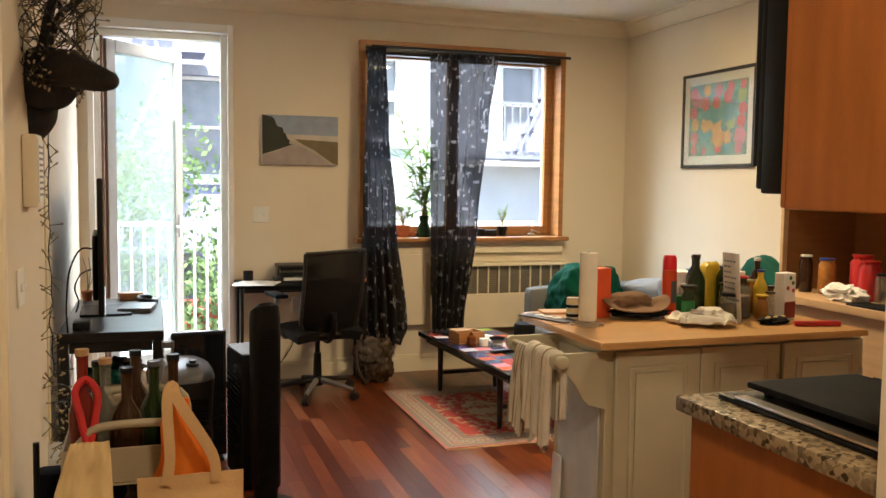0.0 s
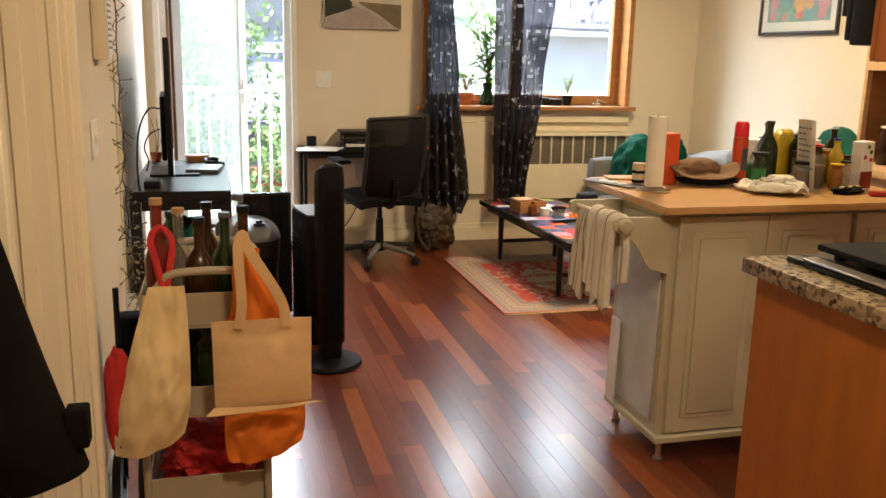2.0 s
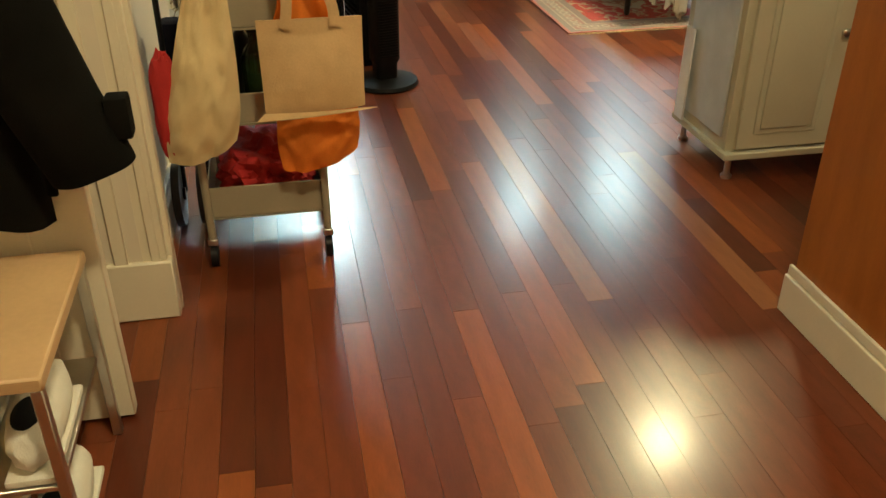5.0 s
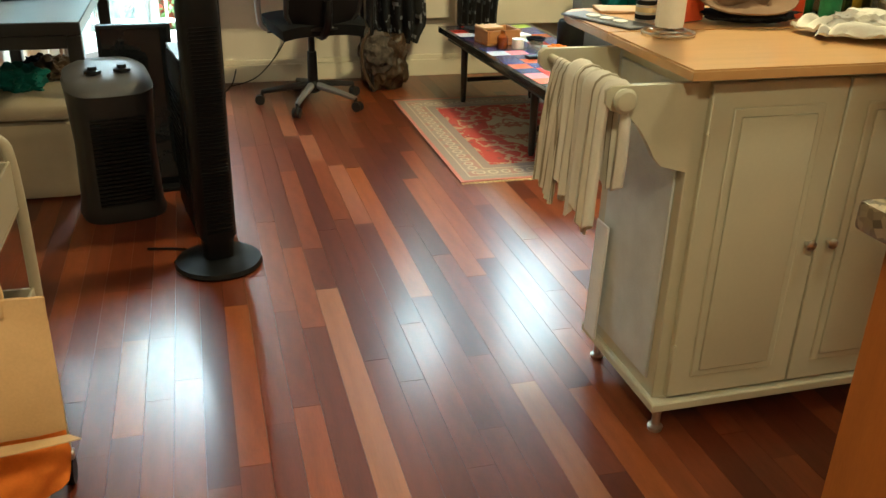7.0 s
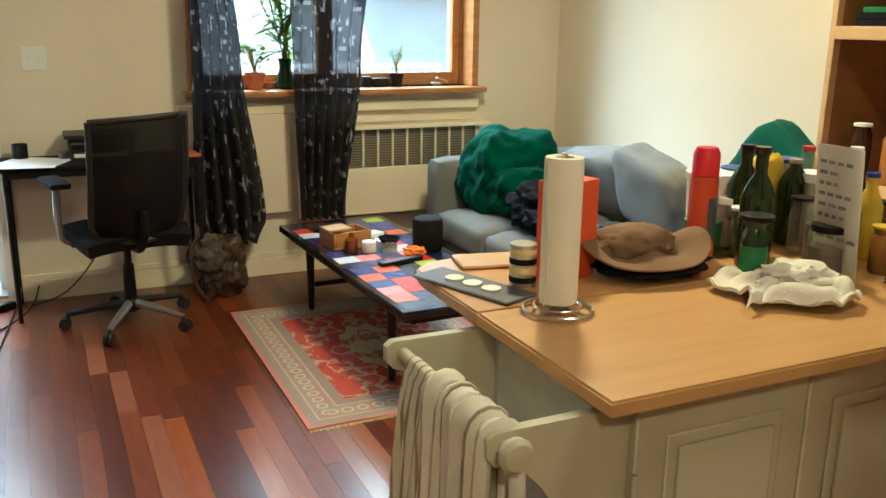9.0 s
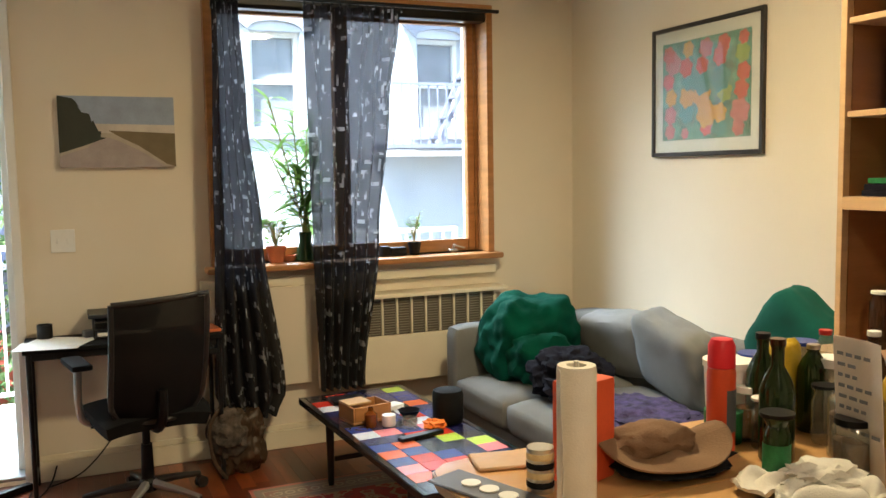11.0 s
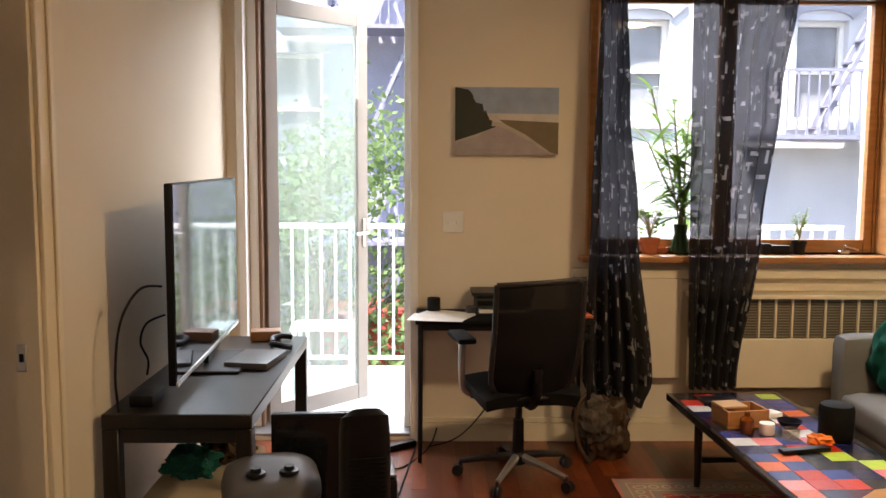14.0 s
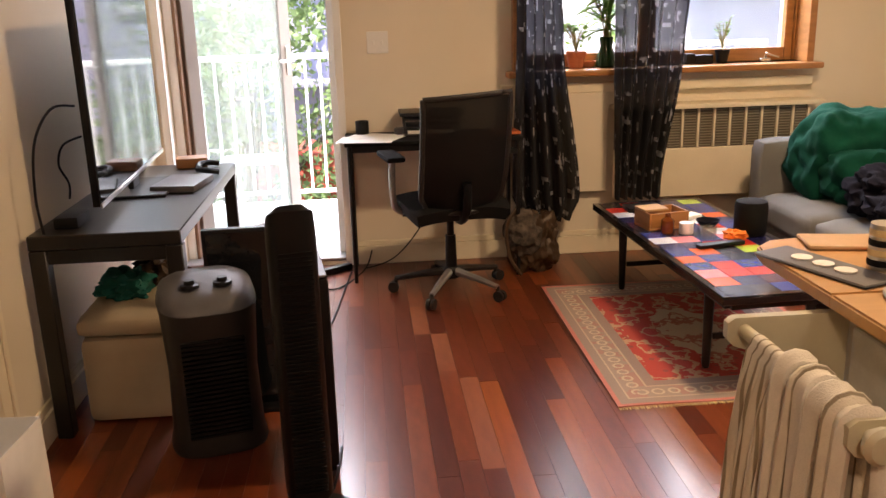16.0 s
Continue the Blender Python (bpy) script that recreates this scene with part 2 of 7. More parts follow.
def box(bm, x0, y0, z0, x1, y1, z1, bev=0.0, mi=0):
    n = len(bm.faces)
    r = bmesh.ops.create_cube(bm, size=1)
    vs = r["verts"]
    for v in vs:
        v.co = Vector((x0 + (v.co.x + 0.5) * (x1 - x0), y0 + (v.co.y + 0.5) * (y1 - y0), z0 + (v.co.z + 0.5) * (z1 - z0)))
    if bev:
        es = {e for v in vs for e in v.link_edges}
        bmesh.ops.bevel(bm, geom=list(es), offset=bev, segments=2 if bev > 0.004 else 1, profile=0.6, affect="EDGES")
    bm.faces.ensure_lookup_table()
    for f in bm.faces[n:]:
        f.material_index = mi
    return bm


def lathe(bm, prof, seg=20, c=(0, 0, 0), mi=0):
    """Turns a profile of (radius, height) round the z axis."""
    rings = []
    for r, z in prof:
        rings.append([bm.verts.new((c[0] + r * math.cos(a * math.tau / seg), c[1] + r * math.sin(a * math.tau / seg), c[2] + z)) for a in range(seg)] if r > 1e-5 else [bm.verts.new((c[0], c[1], c[2] + z))])
    for a, b in zip(rings, rings[1:]):
        for i in range(seg):
            j = (i + 1) % seg
            q = [a[i % len(a)], a[j % len(a)], b[j % len(b)], b[i % len(b)]]
            q = list(dict.fromkeys(q))
            if len(q) > 2:
                f = bm.faces.new(q)
                f.material_index = mi
    for ring in (rings[0], rings[-1]):
        if len(ring) > 2:
            f = bm.faces.new(ring)
            f.material_index = mi
    return bm


def tube(bm, pts, r, seg=8, mi=0, r2=None):
    pts = [Vector(p) for p in pts]
    rings = []
    up = Vector((0.13, 0.27, 0.95)).normalized()
    for i, p in enumerate(pts):
        d = (pts[min(i + 1, len(pts) - 1)] - pts[max(i - 1, 0)]).normalized()
        if abs(d.dot(up)) > 0.95:
            side = d.cross(Vector((1, 0, 0))).normalized()
        else:
            side = d.cross(up).normalized()
        oth = side.cross(d).normalized()
        rr = r if r2 is None else r + (r2 - r) * i / (len(pts) - 1)
        rings.append([bm.verts.new(p + side * rr * math.cos(k * math.tau / seg) + oth * rr * math.sin(k * math.tau / seg)) for k in range(seg)])
    for a, b in zip(rings, rings[1:]):
        best = min(range(seg), key=lambda s: (a[0].co - b[s].co).length)
        for k in range(seg):
            f = bm.faces.new((a[k], a[(k + 1) % seg], b[(k + 1 + best) % seg], b[(k + best) % seg]))
            f.material_index = mi
    bm.faces.new(rings[0]).material_index = mi
    bm.faces.new(rings[-1]).material_index = mi
    return bm


def curve_pts(pts, n=8):
    """A smooth line through the points."""
    pts = [Vector(p) for p in pts]
    out = []
    for i in range(len(pts) - 1):
        a, b = pts[i], pts[i + 1]
        p, q = pts[max(i - 1, 0)], pts[min(i + 2, len(pts) - 1)]
        for k in range(n):
            t = k / n
            out.append(0.5 * ((2 * a) + (b - p) * t + (2 * p - 5 * a + 4 * b - q) * t * t + (3 * a - p - 3 * b + q) * t ** 3))
    return out + [pts[-1]]


def sheet(bm, fn, nu, nv, thick=0.0, mi=0):
    """A grid surface fn(u, v), u and v from 0 to 1, given a thickness."""
    g = [[Vector(fn(i / nu, j / nv)) for j in range(nv + 1)] for i in range(nu + 1)]

    def nrm(i, j):
        a = g[min(i + 1, nu)][j] - g[max(i - 1, 0)][j]
        b = g[i][min(j + 1, nv)] - g[i][max(j - 1, 0)]
        n = a.cross(b)
        return n.normalized() if n.length > 1e-9 else Vector((0, 0, 1))

    top = [[bm.verts.new(g[i][j] + nrm(i, j) * thick / 2) for j in range(nv + 1)] for i in range(nu + 1)]
    lays = [top]
    if thick:
        lays.append([[bm.verts.new(g[i][j] - nrm(i, j) * thick / 2) for j in range(nv + 1)] for i in range(nu + 1)])
    for lay in lays:
        for i in range(nu):
            for j in range(nv):
                bm.faces.new((lay[i][j], lay[i + 1][j], lay[i + 1][j + 1], lay[i][j + 1])).material_index = mi
    if thick:
        a, b = lays
        rim = [(i, 0) for i in range(nu)] + [(nu, j) for j in range(nv)] + [(i, nv) for i in range(nu, 0, -1)] + [(0, j) for j in range(nv, 0, -1)]
        for k in range(len(rim)):
            (i, j), (p, q) = rim[k], rim[(k + 1) % len(rim)]
            bm.faces.new((a[i][j], a[p][q], b[p][q], b[i][j])).material_index = mi
    return bm


def blob(bm, c, r, seed=0.0, rough=0.15, freq=3.0, cuts=3, flat=None, mi=0, power=2.0):
    """A soft lump: a rounded box or ball with folds."""
    n = len(bm.verts)
    bmesh.ops.create_icosphere(bm, subdivisions=cuts, radius=1)
    bm.verts.ensure_lookup_table()
    for v in bm.verts[n:]:
        d = v.co.copy()
        k = (abs(d.x) ** power + abs(d.y) ** power + abs(d.z) ** power) ** (-1 / power)
        d *= k
        f = 1 + rough * noise.noise(Vector((d.x * freq + seed, d.y * freq, d.z * freq + seed * 2))) + rough * 0.5 * noise.noise(d * freq * 2.7 + Vector((seed, 9, 1)))
        p = Vector((c[0] + d.x * r[0] * f, c[1] + d.y * r[1] * f, c[2] + d.z * r[2] * f))
        if flat is not None and p.z < flat:
            p.z = flat
        v.co = p
    if mi:
        bm.faces.ensure_lookup_table()
        for f in bm.faces:
            if f.verts[0].index >= n or f.verts[0].index < 0:
                f.material_index = mi
    return bm


def structure(name, bm, material, smooth=False):
    ob = new(name, mesh(name, bm, material, smooth))
    return tagged(ob, kind="structure")


# ---- large structure ----
WX, EX, NY, CZ = 0.10, 4.36, 7.07, 2.82
HX = 0.03
SY = 1.742
HW = 0.19
structure("subfloor", B(-1.2, -1.6, -0.20, 4.7, NY, -0.012), M_SUB)
structure("ceiling", B(-1.2, -1.6, CZ, 4.7, NY, CZ + 0.15), M_CEIL)
bm = B()
D0, D1, DZ = 0.19, 1.113, 2.54
W0, W1, WZ0, WZ1 = 2.10, 3.73, 1.06, 2.50
box(bm, -1.2, NY, -0.2, D0, NY + 0.32, CZ)
box(bm, D0, NY, DZ, D1, NY + 0.32, CZ)
box(bm, D1, NY, -0.2, W0, NY + 0.32, CZ)
box(bm, W0, NY, -0.2, W1, NY + 0.32, WZ0)
box(bm, W0, NY, WZ1, W1, NY + 0.32, CZ)
box(bm, W1, NY, -0.2, EX + 0.3, NY + 0.32, CZ)
box(bm, D0, NY, -0.2, D1, NY + 0.32, 0.02)
structure("wall_north", bm, M_WALL)
structure("wall_east", B(EX, -1.6, -0.2, EX + 0.2, NY, CZ), M_WALL)
OP0, OP1 = 4.10, 4.77
bm = B()
box(bm, WX - 0.17, 2.70, -0.2, HW, OP0, CZ)
box(bm, WX - 0.17, OP0, 2.10, WX, OP1, CZ)
box(bm, WX - 0.17, OP1, -0.2, WX, NY, CZ)
box(bm, -0.95, 2.701, -0.2, WX - 0.171, 2.86, CZ)
box(bm, -0.95, -1.6, -0.2, -0.75, 2.70, CZ)
structure("wall_west", bm, M_WALL)
structure("wall_bedroom", B(-1.2, 2.72, -0.2, -1.05, NY, CZ), M_WALL)
structure("wall_south", B(-0.75, -1.6, -0.2, EX, -1.45, CZ), M_WALL)
structure("wall_kitchen", B(1.94, 1.55, -0.2, EX, SY, CZ), M_WALL)
structure("wall_hall_east", B(1.77, -1.45, -0.2, 1.939, SY, CZ), M_WALL)


def crown(name, pts):
    """A crown moulding along a wall: (x, y) points and the side on which the room lies."""
    bm = B()
    (ax, ay), (bx, by) = pts
    d = Vector((bx - ax, by - ay, 0)).normalized()
    n = Vector((-d.y, d.x, 0))
    prof = [(0, -0.115), (0.012, -0.115), (0.016, -0.09), (0.03, -0.075), (0.05, -0.05), (0.06, -0.022), (0.08, -0.018), (0.085, 0), (0, 0)]
    rings = [[bm.verts.new(Vector((x, y, CZ - 0.001)) + n * (o + 0.001) + Vector((0, 0, z))) for o, z in prof] for x, y in ((ax, ay), (bx, by))]
    for k in range(len(prof)):
        j = (k + 1) % len(prof)
        bm.faces.new((rings[0][k], rings[0][j], rings[1][j], rings[1][k]))
    bm.faces.new(rings[0])
    bm.faces.new(rings[1])
    return structure(name, bm, M_TRIM, True)


crown("crown_moulding_north", ((EX, NY), (WX, NY)))
crown("crown_moulding_east", ((EX, SY), (EX, NY)))
crown("crown_moulding_west", ((WX, NY), (WX, OP0)))
crown("crown_moulding_hall", ((HW, OP0), (HW, 2.75)))


def baseboard(name, x0, y0, x1, y1, h=0.135):
    bm = B(x0, y0, 0, x1, y1, h - 0.03, 0.002)
    cx, cy = (x0 + x1) / 2, (y0 + y1) / 2
    if x1 - x0 > y1 - y0:
        box(bm, x0, max(y0, y1 - 0.012) if cy > 4 else y0, h - 0.03, x1, y1 if cy > 4 else y0 + 0.012, h, 0.002)
    else:
        if cx > 3:
            box(bm, x1 - 0.012, y0, h - 0.03, x1, y1, h, 0.002)
        else:
            box(bm, x0, y0, h - 0.03, x0 + 0.012, y1, h, 0.002)
    return structure(name, bm, M_TRIM)


baseboard("baseboard_north", D1 + 0.032, NY - 0.02, EX, NY)
baseboard("baseboard_east", EX - 0.02, 2.3, EX, NY - 0.02)
baseboard("baseboard_west", WX, OP1 + 0.07, WX + 0.02, NY)
baseboard("baseboard_west", HW, 2.79, HW + 0.02, OP0 - 0.005)
baseboard("baseboard_hall", -0.75, -1.4, -0.73, 2.69)


def casing(name, bm):
    return structure(name, bm, M_TRIM, True)


# the cased end of the hall, and the bedroom door's casings
bm = B(0.09, 2.725, 0, HW + 0.075, 2.745, CZ, 0.004)
box(bm, 0.09, 2.701, 0, HW + 0.06, 2.725, CZ, 0.003)
box(bm, HX + 0.09, 2.690, 0.0, HX + 0.125, 2.7005, CZ, 0.003)
box(bm, HW + 0.02, 2.695, 0.0, HW + 0.045, 2.7005, CZ, 0.003)
box(bm, 0.088, 2.685, 0, HW + 0.072, 2.7245, 0.17, 0.004)
box(bm, HW + 0.001, 2.745, 0, HW + 0.07, 2.785, CZ, 0.004)
casing("hall_casing", bm)
bm = B(WX, OP1, 0, WX + 0.016, OP1 + 0.085, 2.16, 0.003)
box(bm, WX + 0.016, OP1 + 0.06, 0, WX + 0.026, OP1 + 0.085, 2.18, 0.003)
box(bm, WX, OP0 + 0.001, 2.10, WX + 0.018, OP1 + 0.085, 2.19, 0.003)
box(bm, WX - 0.19, OP1 - 0.022, 0, WX + 0.002, OP1 - 0.001, 2.10, 0.002)
box(bm, WX - 0.19, OP0 + 0.001, 0, HW - 0.002, OP0 + 0.022, 2.10, 0.002)
casing("door_casing_bedroom", bm)
plate = thing("strike_plate", (WX - 0.05, OP1 - 0.026, 1.0), "small brass strike plate let into the painted bedroom door jamb", "strike plate")
part("plate", B(-0.014, 0, -0.04, 0.014, 0.003, 0.04, 0.001), M_STEEL, plate)
part("latch_hole", B(-0.006, -0.002, -0.012, 0.006, 0.0, 0.012, 0.0005), M_BLACKMATT, plate)
# Added dark sheet before the bedroom wall, standing in for the unlit room's shade.
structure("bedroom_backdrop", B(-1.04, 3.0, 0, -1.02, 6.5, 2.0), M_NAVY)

# window: lining, casing, sill, sashes
win = new("window_1")
tagged(win, kind="structure")
win.location = (0, 0, 0)
CY = NY - 0.06
bm = B(W0 - 0.035, CY, WZ0 + 0.0, W0 + 0.005, NY + 0.2, WZ1 + 0.045, 0.003)
box(bm, W1 - 0.005, CY, WZ0, W1 + 0.035, NY + 0.2, WZ1 + 0.045, 0.003)
box(bm, W0 + 0.006, CY, WZ1, W1 - 0.006, NY + 0.2, WZ1 + 0.045, 0.003)
part("window_frame", bm, M_WINWOOD, win)
part("window_sill", B(W0 - 0.07, CY - 0.06, WZ0 - 0.035, W1 + 0.07, NY + 0.2, WZ0, 0.012), M_WINWOOD, win)
bm = B()
for a, b in ((W0 + 0.02, 2.86), (2.86, W1 - 0.02)):
    for s0, s1 in ((a, a + 0.045), (b - 0.045, b)):
        box(bm, s0, NY + 0.10, WZ0 + 0.001, s1, NY + 0.15, WZ1 - 0.01, 0.003)
    for s0, s1 in ((WZ0 + 0.001, WZ0 + 0.075), (WZ1 - 0.06, WZ1 - 0.01)):
        box(bm, a + 0.045, NY + 0.102, s0, b - 0.045, NY + 0.148, s1, 0.003)
box(bm, W1 - 0.019, NY + 0.09, WZ0 + 0.001, W1 - 0.006, NY + 0.16, WZ1 - 0.001, 0.003)
part("window_sash", bm, M_WINWOOD, win)
for a, b in ((W0 + 0.065, 2.815), (2.905, W1 - 0.065)):
    p = part("pane", B(a, NY + 0.123, WZ0 + 0.075, b, NY + 0.127, WZ1 - 0.06), M_PANE, win, smooth=False)
    p.visible_shadow = False
part("window_crank", tube(tube(B(3.5, NY + 0.03, WZ0, 3.56, NY + 0.06, WZ0 + 0.02, 0.004), [(3.53, NY + 0.045, WZ0 + 0.015), (3.53, NY + 0.03, WZ0 + 0.05)], 0.007), [(3.53, NY + 0.03, WZ0 + 0.045), (3.6, NY + 0.02, WZ0 + 0.025)], 0.005), M_STEEL, win)
part("head_rail", B(W0 + 0.008, CY + 0.01, WZ1 - 0.055, W1 - 0.008, NY + 0.03, WZ1 - 0.002, 0.004), M_BLACKWOOD, win, "dark head rail of the window")

# panelled radiator cover below the window
rad = thing("radiator_cover", (0, NY, 0), "cream painted metal radiator cover with a dark slotted grille", "radiator cover")
part("top", B(2.62, -0.17, 0.835, 3.80, -0.002, 0.86, 0.006), M_TRIM, rad)
part("shelf_board", B(2.0, -0.045, 0.93, 3.78, -0.002, 0.985, 0.004), M_TRIM, rad)
part("front_panel", B(2.62, -0.14, 0.34, 3.74, -0.10, 0.615, 0.004), M_TRIM, rad)
part("side_panel", B(2.05, -0.05, 0.37, 2.60, -0.003, 0.93, 0.004), M_WALL, rad)
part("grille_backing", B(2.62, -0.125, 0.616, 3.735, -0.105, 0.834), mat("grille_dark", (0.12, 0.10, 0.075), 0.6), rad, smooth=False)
for i in range(13):
    x = 2.63 + i * 0.0905
    part("grille_bar", B(x, -0.142, 0.617, x + 0.012, -0.126, 0.833, 0.002), M_TRIM, rad)
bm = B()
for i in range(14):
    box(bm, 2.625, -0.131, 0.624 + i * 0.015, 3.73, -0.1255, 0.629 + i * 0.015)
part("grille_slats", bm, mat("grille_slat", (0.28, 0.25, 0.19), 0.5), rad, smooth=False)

# balcony door: frame, open leaf
door = new("door_1")
tagged(door, kind="structure")
bm = B(D0 - 0.03, NY - 0.028, 0.0, D0 + 0.012, NY + 0.02, DZ + 0.05, 0.003)
box(bm, D1 - 0.012, NY - 0.028, 0.0, D1 + 0.03, NY + 0.02, DZ + 0.05, 0.003)
box(bm, D0 + 0.013, NY - 0.028, DZ - 0.012, D1 - 0.013, NY + 0.02, DZ + 0.05, 0.003)
box(bm, D0 + 0.001, NY + 0.13, 0.02, D0 + 0.05, NY + 0.22, DZ - 0.001, 0.003)
box(bm, D1 - 0.05, NY + 0.13, 0.02, D1 - 0.001, NY + 0.22, DZ - 0.001, 0.003)
box(bm, D0 + 0.051, NY + 0.13, DZ - 0.05, D1 - 0.051, NY + 0.22, DZ - 0.001, 0.003)
part("door_frame", bm, M_WHITE, door)
part("weather_strip", B(D0 + 0.0515, NY + 0.125, 0.03, D0 + 0.07, NY + 0.21, DZ - 0.052, 0.003), mat("brown_seal", (0.20, 0.11, 0.06), 0.6), door)
part("threshold", B(D0 + 0.001, NY + 0.001, 0.021, D1 - 0.001, NY + 0.33, 0.04, 0.004), M_ALU, door)
# White frame paint darkened to taupe: the backlit leaf's shade put into its colour.
M_LEAFSHADED = mat("taupe_door_paint", (0.36, 0.33, 0.30), 0.45, 0, 6, 0.06, 0.02, 120)
leaf = thing("balcony_door_leaf", (D0 + 0.075, NY + 0.20, 0.045), "glass balcony door leaf open outward, white frame coloured as in shade", "glass door", rz=47)
LW, LH = 0.78, 2.435
part("stile", B(0, -0.022, 0, 0.085, 0.022, LH, 0.004), M_LEAFSHADED, leaf)
part("stile", B(LW - 0.085, -0.022, 0, LW, 0.022, LH, 0.004), M_LEAFSHADED, leaf)
part("rail", B(0.0855, -0.021, LH - 0.09, LW - 0.0855, 0.021, LH, 0.004), M_LEAFSHADED, leaf)
part("rail", B(0.0855, -0.021, 0, LW - 0.0855, 0.021, 0.10, 0.004), M_LEAFSHADED, leaf)
p = part("pane", B(0.086, -0.004, 0.10, LW - 0.086, 0.004, LH - 0.09), M_DOORPANE, leaf, smooth=False)
p.visible_shadow = False
bm = B(LW - 0.055, -0.032, 0.98, LW - 0.025, -0.0225, 1.16, 0.003)
tube(bm, [(LW - 0.04, -0.03, 1.07), (LW - 0.04, -0.075, 1.07), (LW - 0.055, -0.08, 1.07), (LW - 0.15, -0.08, 1.07)], 0.009)
part("handle", bm, M_STEEL, leaf, "steel lever handle")


# ---- living room: large furniture ----
def rug():
    m = bpy.data.materials.new("patterned_rug")
    m.use_nodes = True
    nt = m.node_tree
    b = nt.nodes["Principled BSDF"]
    b.inputs["Roughness"].default_value = 0.97
    tc = nt.nodes.new("ShaderNodeTexCoord")
    sep = nt.nodes.new("ShaderNodeSeparateXYZ")
    nt.links.new(tc.outputs["Object"], sep.inputs[0])

    def node(op, a, bb=None, c=None):
        n = nt.nodes.new("ShaderNodeMath")
        n.operation = op
        for i, v in enumerate((a, bb, c)):
            if v is None:
                continue
            if isinstance(v, (int, float)):
                n.inputs[i].default_value = v
            else:
                nt.links.new(v, n.inputs[i])
        return n.outputs[0]

    # distance in from the edge, the rug centred on its origin
    hx, hy = RUG_W / 2, RUG_L / 2
    ex = node("SUBTRACT", hx, node("ABSOLUTE", sep.outputs[0]))
    ey = node("SUBTRACT", hy, node("ABSOLUTE", sep.outputs[1]))
    edge = node("MINIMUM", ex, ey)
    nz, mg = nt.nodes.new("ShaderNodeTexNoise"), nt.nodes.new("ShaderNodeTexVoronoi")
    nz.inputs["Scale"].default_value, nz.inputs["Detail"].default_value = 9, 3
    mg.inputs["Scale"].default_value = 19
    mg.feature = "F1"
    sym = nt.nodes.new("ShaderNodeCombineXYZ")
    nt.links.new(node("ABSOLUTE", sep.outputs[0]), sym.inputs[0])
    nt.links.new(node("ABSOLUTE", sep.outputs[1]), sym.inputs[1])
    nt.links.new(sym.outputs[0], mg.inputs["Vector"])
    nt.links.new(sym.outputs[0], nz.inputs["Vector"])
    motif = node("LESS_THAN", node("ABSOLUTE", node("SUBTRACT", nz.outputs["Fac"], 0.53)), 0.030)
    dots = node("LESS_THAN", node("ADD", mg.outputs["Distance"], node("MULTIPLY", nz.outputs["Fac"], 0.5)), 0.48)

    def mixc(f, a, c):
        n = nt.nodes.new("ShaderNodeMix")
        n.data_type = "RGBA"
        nt.links.new(f, n.inputs[0])
        for s, v in ((n.inputs[6], a), (n.inputs[7], c)):
            if isinstance(v, tuple):
                s.default_value = (*v, 1)
            else:
                nt.links.new(v, s)
        return n.outputs[2]

    red, cream, blue, pink = (0.42, 0.022, 0.02), (0.42, 0.24, 0.20), (0.16, 0.14, 0.17), (0.50, 0.22, 0.16)
    field = mixc(motif, mixc(dots, red, (0.25, 0.03, 0.03)), (0.46, 0.30, 0.19))
    # pale medallion in the middle
    rad2 = node("ADD", node("MULTIPLY", node("ABSOLUTE", sep.outputs[0]), 2.2), node("ABSOLUTE", sep.outputs[1]))
    wob = node("MULTIPLY_ADD", nz.outputs["Fac"], 0.5, rad2)
    field = mixc(node("LESS_THAN", wob, 0.62), field, mixc(motif, (0.50, 0.42, 0.30), (0.35, 0.12, 0.08)))
    # a chain of rings runs along the border between two plain grey bands
    along = node("MULTIPLY_ADD", node("GREATER_THAN", ex, ey), node("SUBTRACT", sep.outputs[0], sep.outputs[1]), sep.outputs[1])
    u = node("SUBTRACT", node("FRACT", node("MULTIPLY", along, 1 / 0.062)), 0.5)
    w = node("MULTIPLY", node("SUBTRACT", edge, 0.105), 1 / 0.062)
    ring = node("SQRT", node("ADD", node("MULTIPLY", u, u), node("MULTIPLY", w, w)))
    ring = node("LESS_THAN", node("ABSOLUTE", node("SUBTRACT", node("MULTIPLY_ADD", nz.outputs["Fac"], 0.2, ring), 0.42)), 0.075)
    border = mixc(ring, mixc(node("GREATER_THAN", nz.outputs["Fac"], 0.55), (0.30, 0.245, 0.22), (0.34, 0.20, 0.18)), (0.50, 0.42, 0.32))
    col = mixc(node("GREATER_THAN", edge, 0.20), border, field)
    for lo, hi, c in ((0.0, 0.018, (0.52, 0.17, 0.15)), (0.018, 0.055, (0.27, 0.225, 0.205)), (0.055, 0.062, (0.46, 0.38, 0.29)), (0.148, 0.156, (0.46, 0.38, 0.29)), (0.156, 0.20, (0.25, 0.20, 0.19))):
        band = node("MULTIPLY", node("GREATER_THAN", edge, lo), node("LESS_THAN", edge, hi))
        col = mixc(band, col, c)
    # worn pile
    n2 = nt.nodes.new("ShaderNodeTexNoise")
    n2.inputs["Scale"].default_value = 3.2
    nt.links.new(tc.outputs["Object"], n2.inputs["Vector"])
    wear = nt.nodes.new("ShaderNodeMapRange")
    wear.inputs["To Min"].default_value, wear.inputs["To Max"].default_value = 0.0, 0.28
    nt.links.new(n2.outputs["Fac"], wear.inputs[0])
    col = mixc(wear.outputs[0], col, (0.50, 0.30, 0.23))
    nt.links.new(col, b.inputs["Base Color"])
    n3, bp = nt.nodes.new("ShaderNodeTexNoise"), nt.nodes.new("ShaderNodeBump")
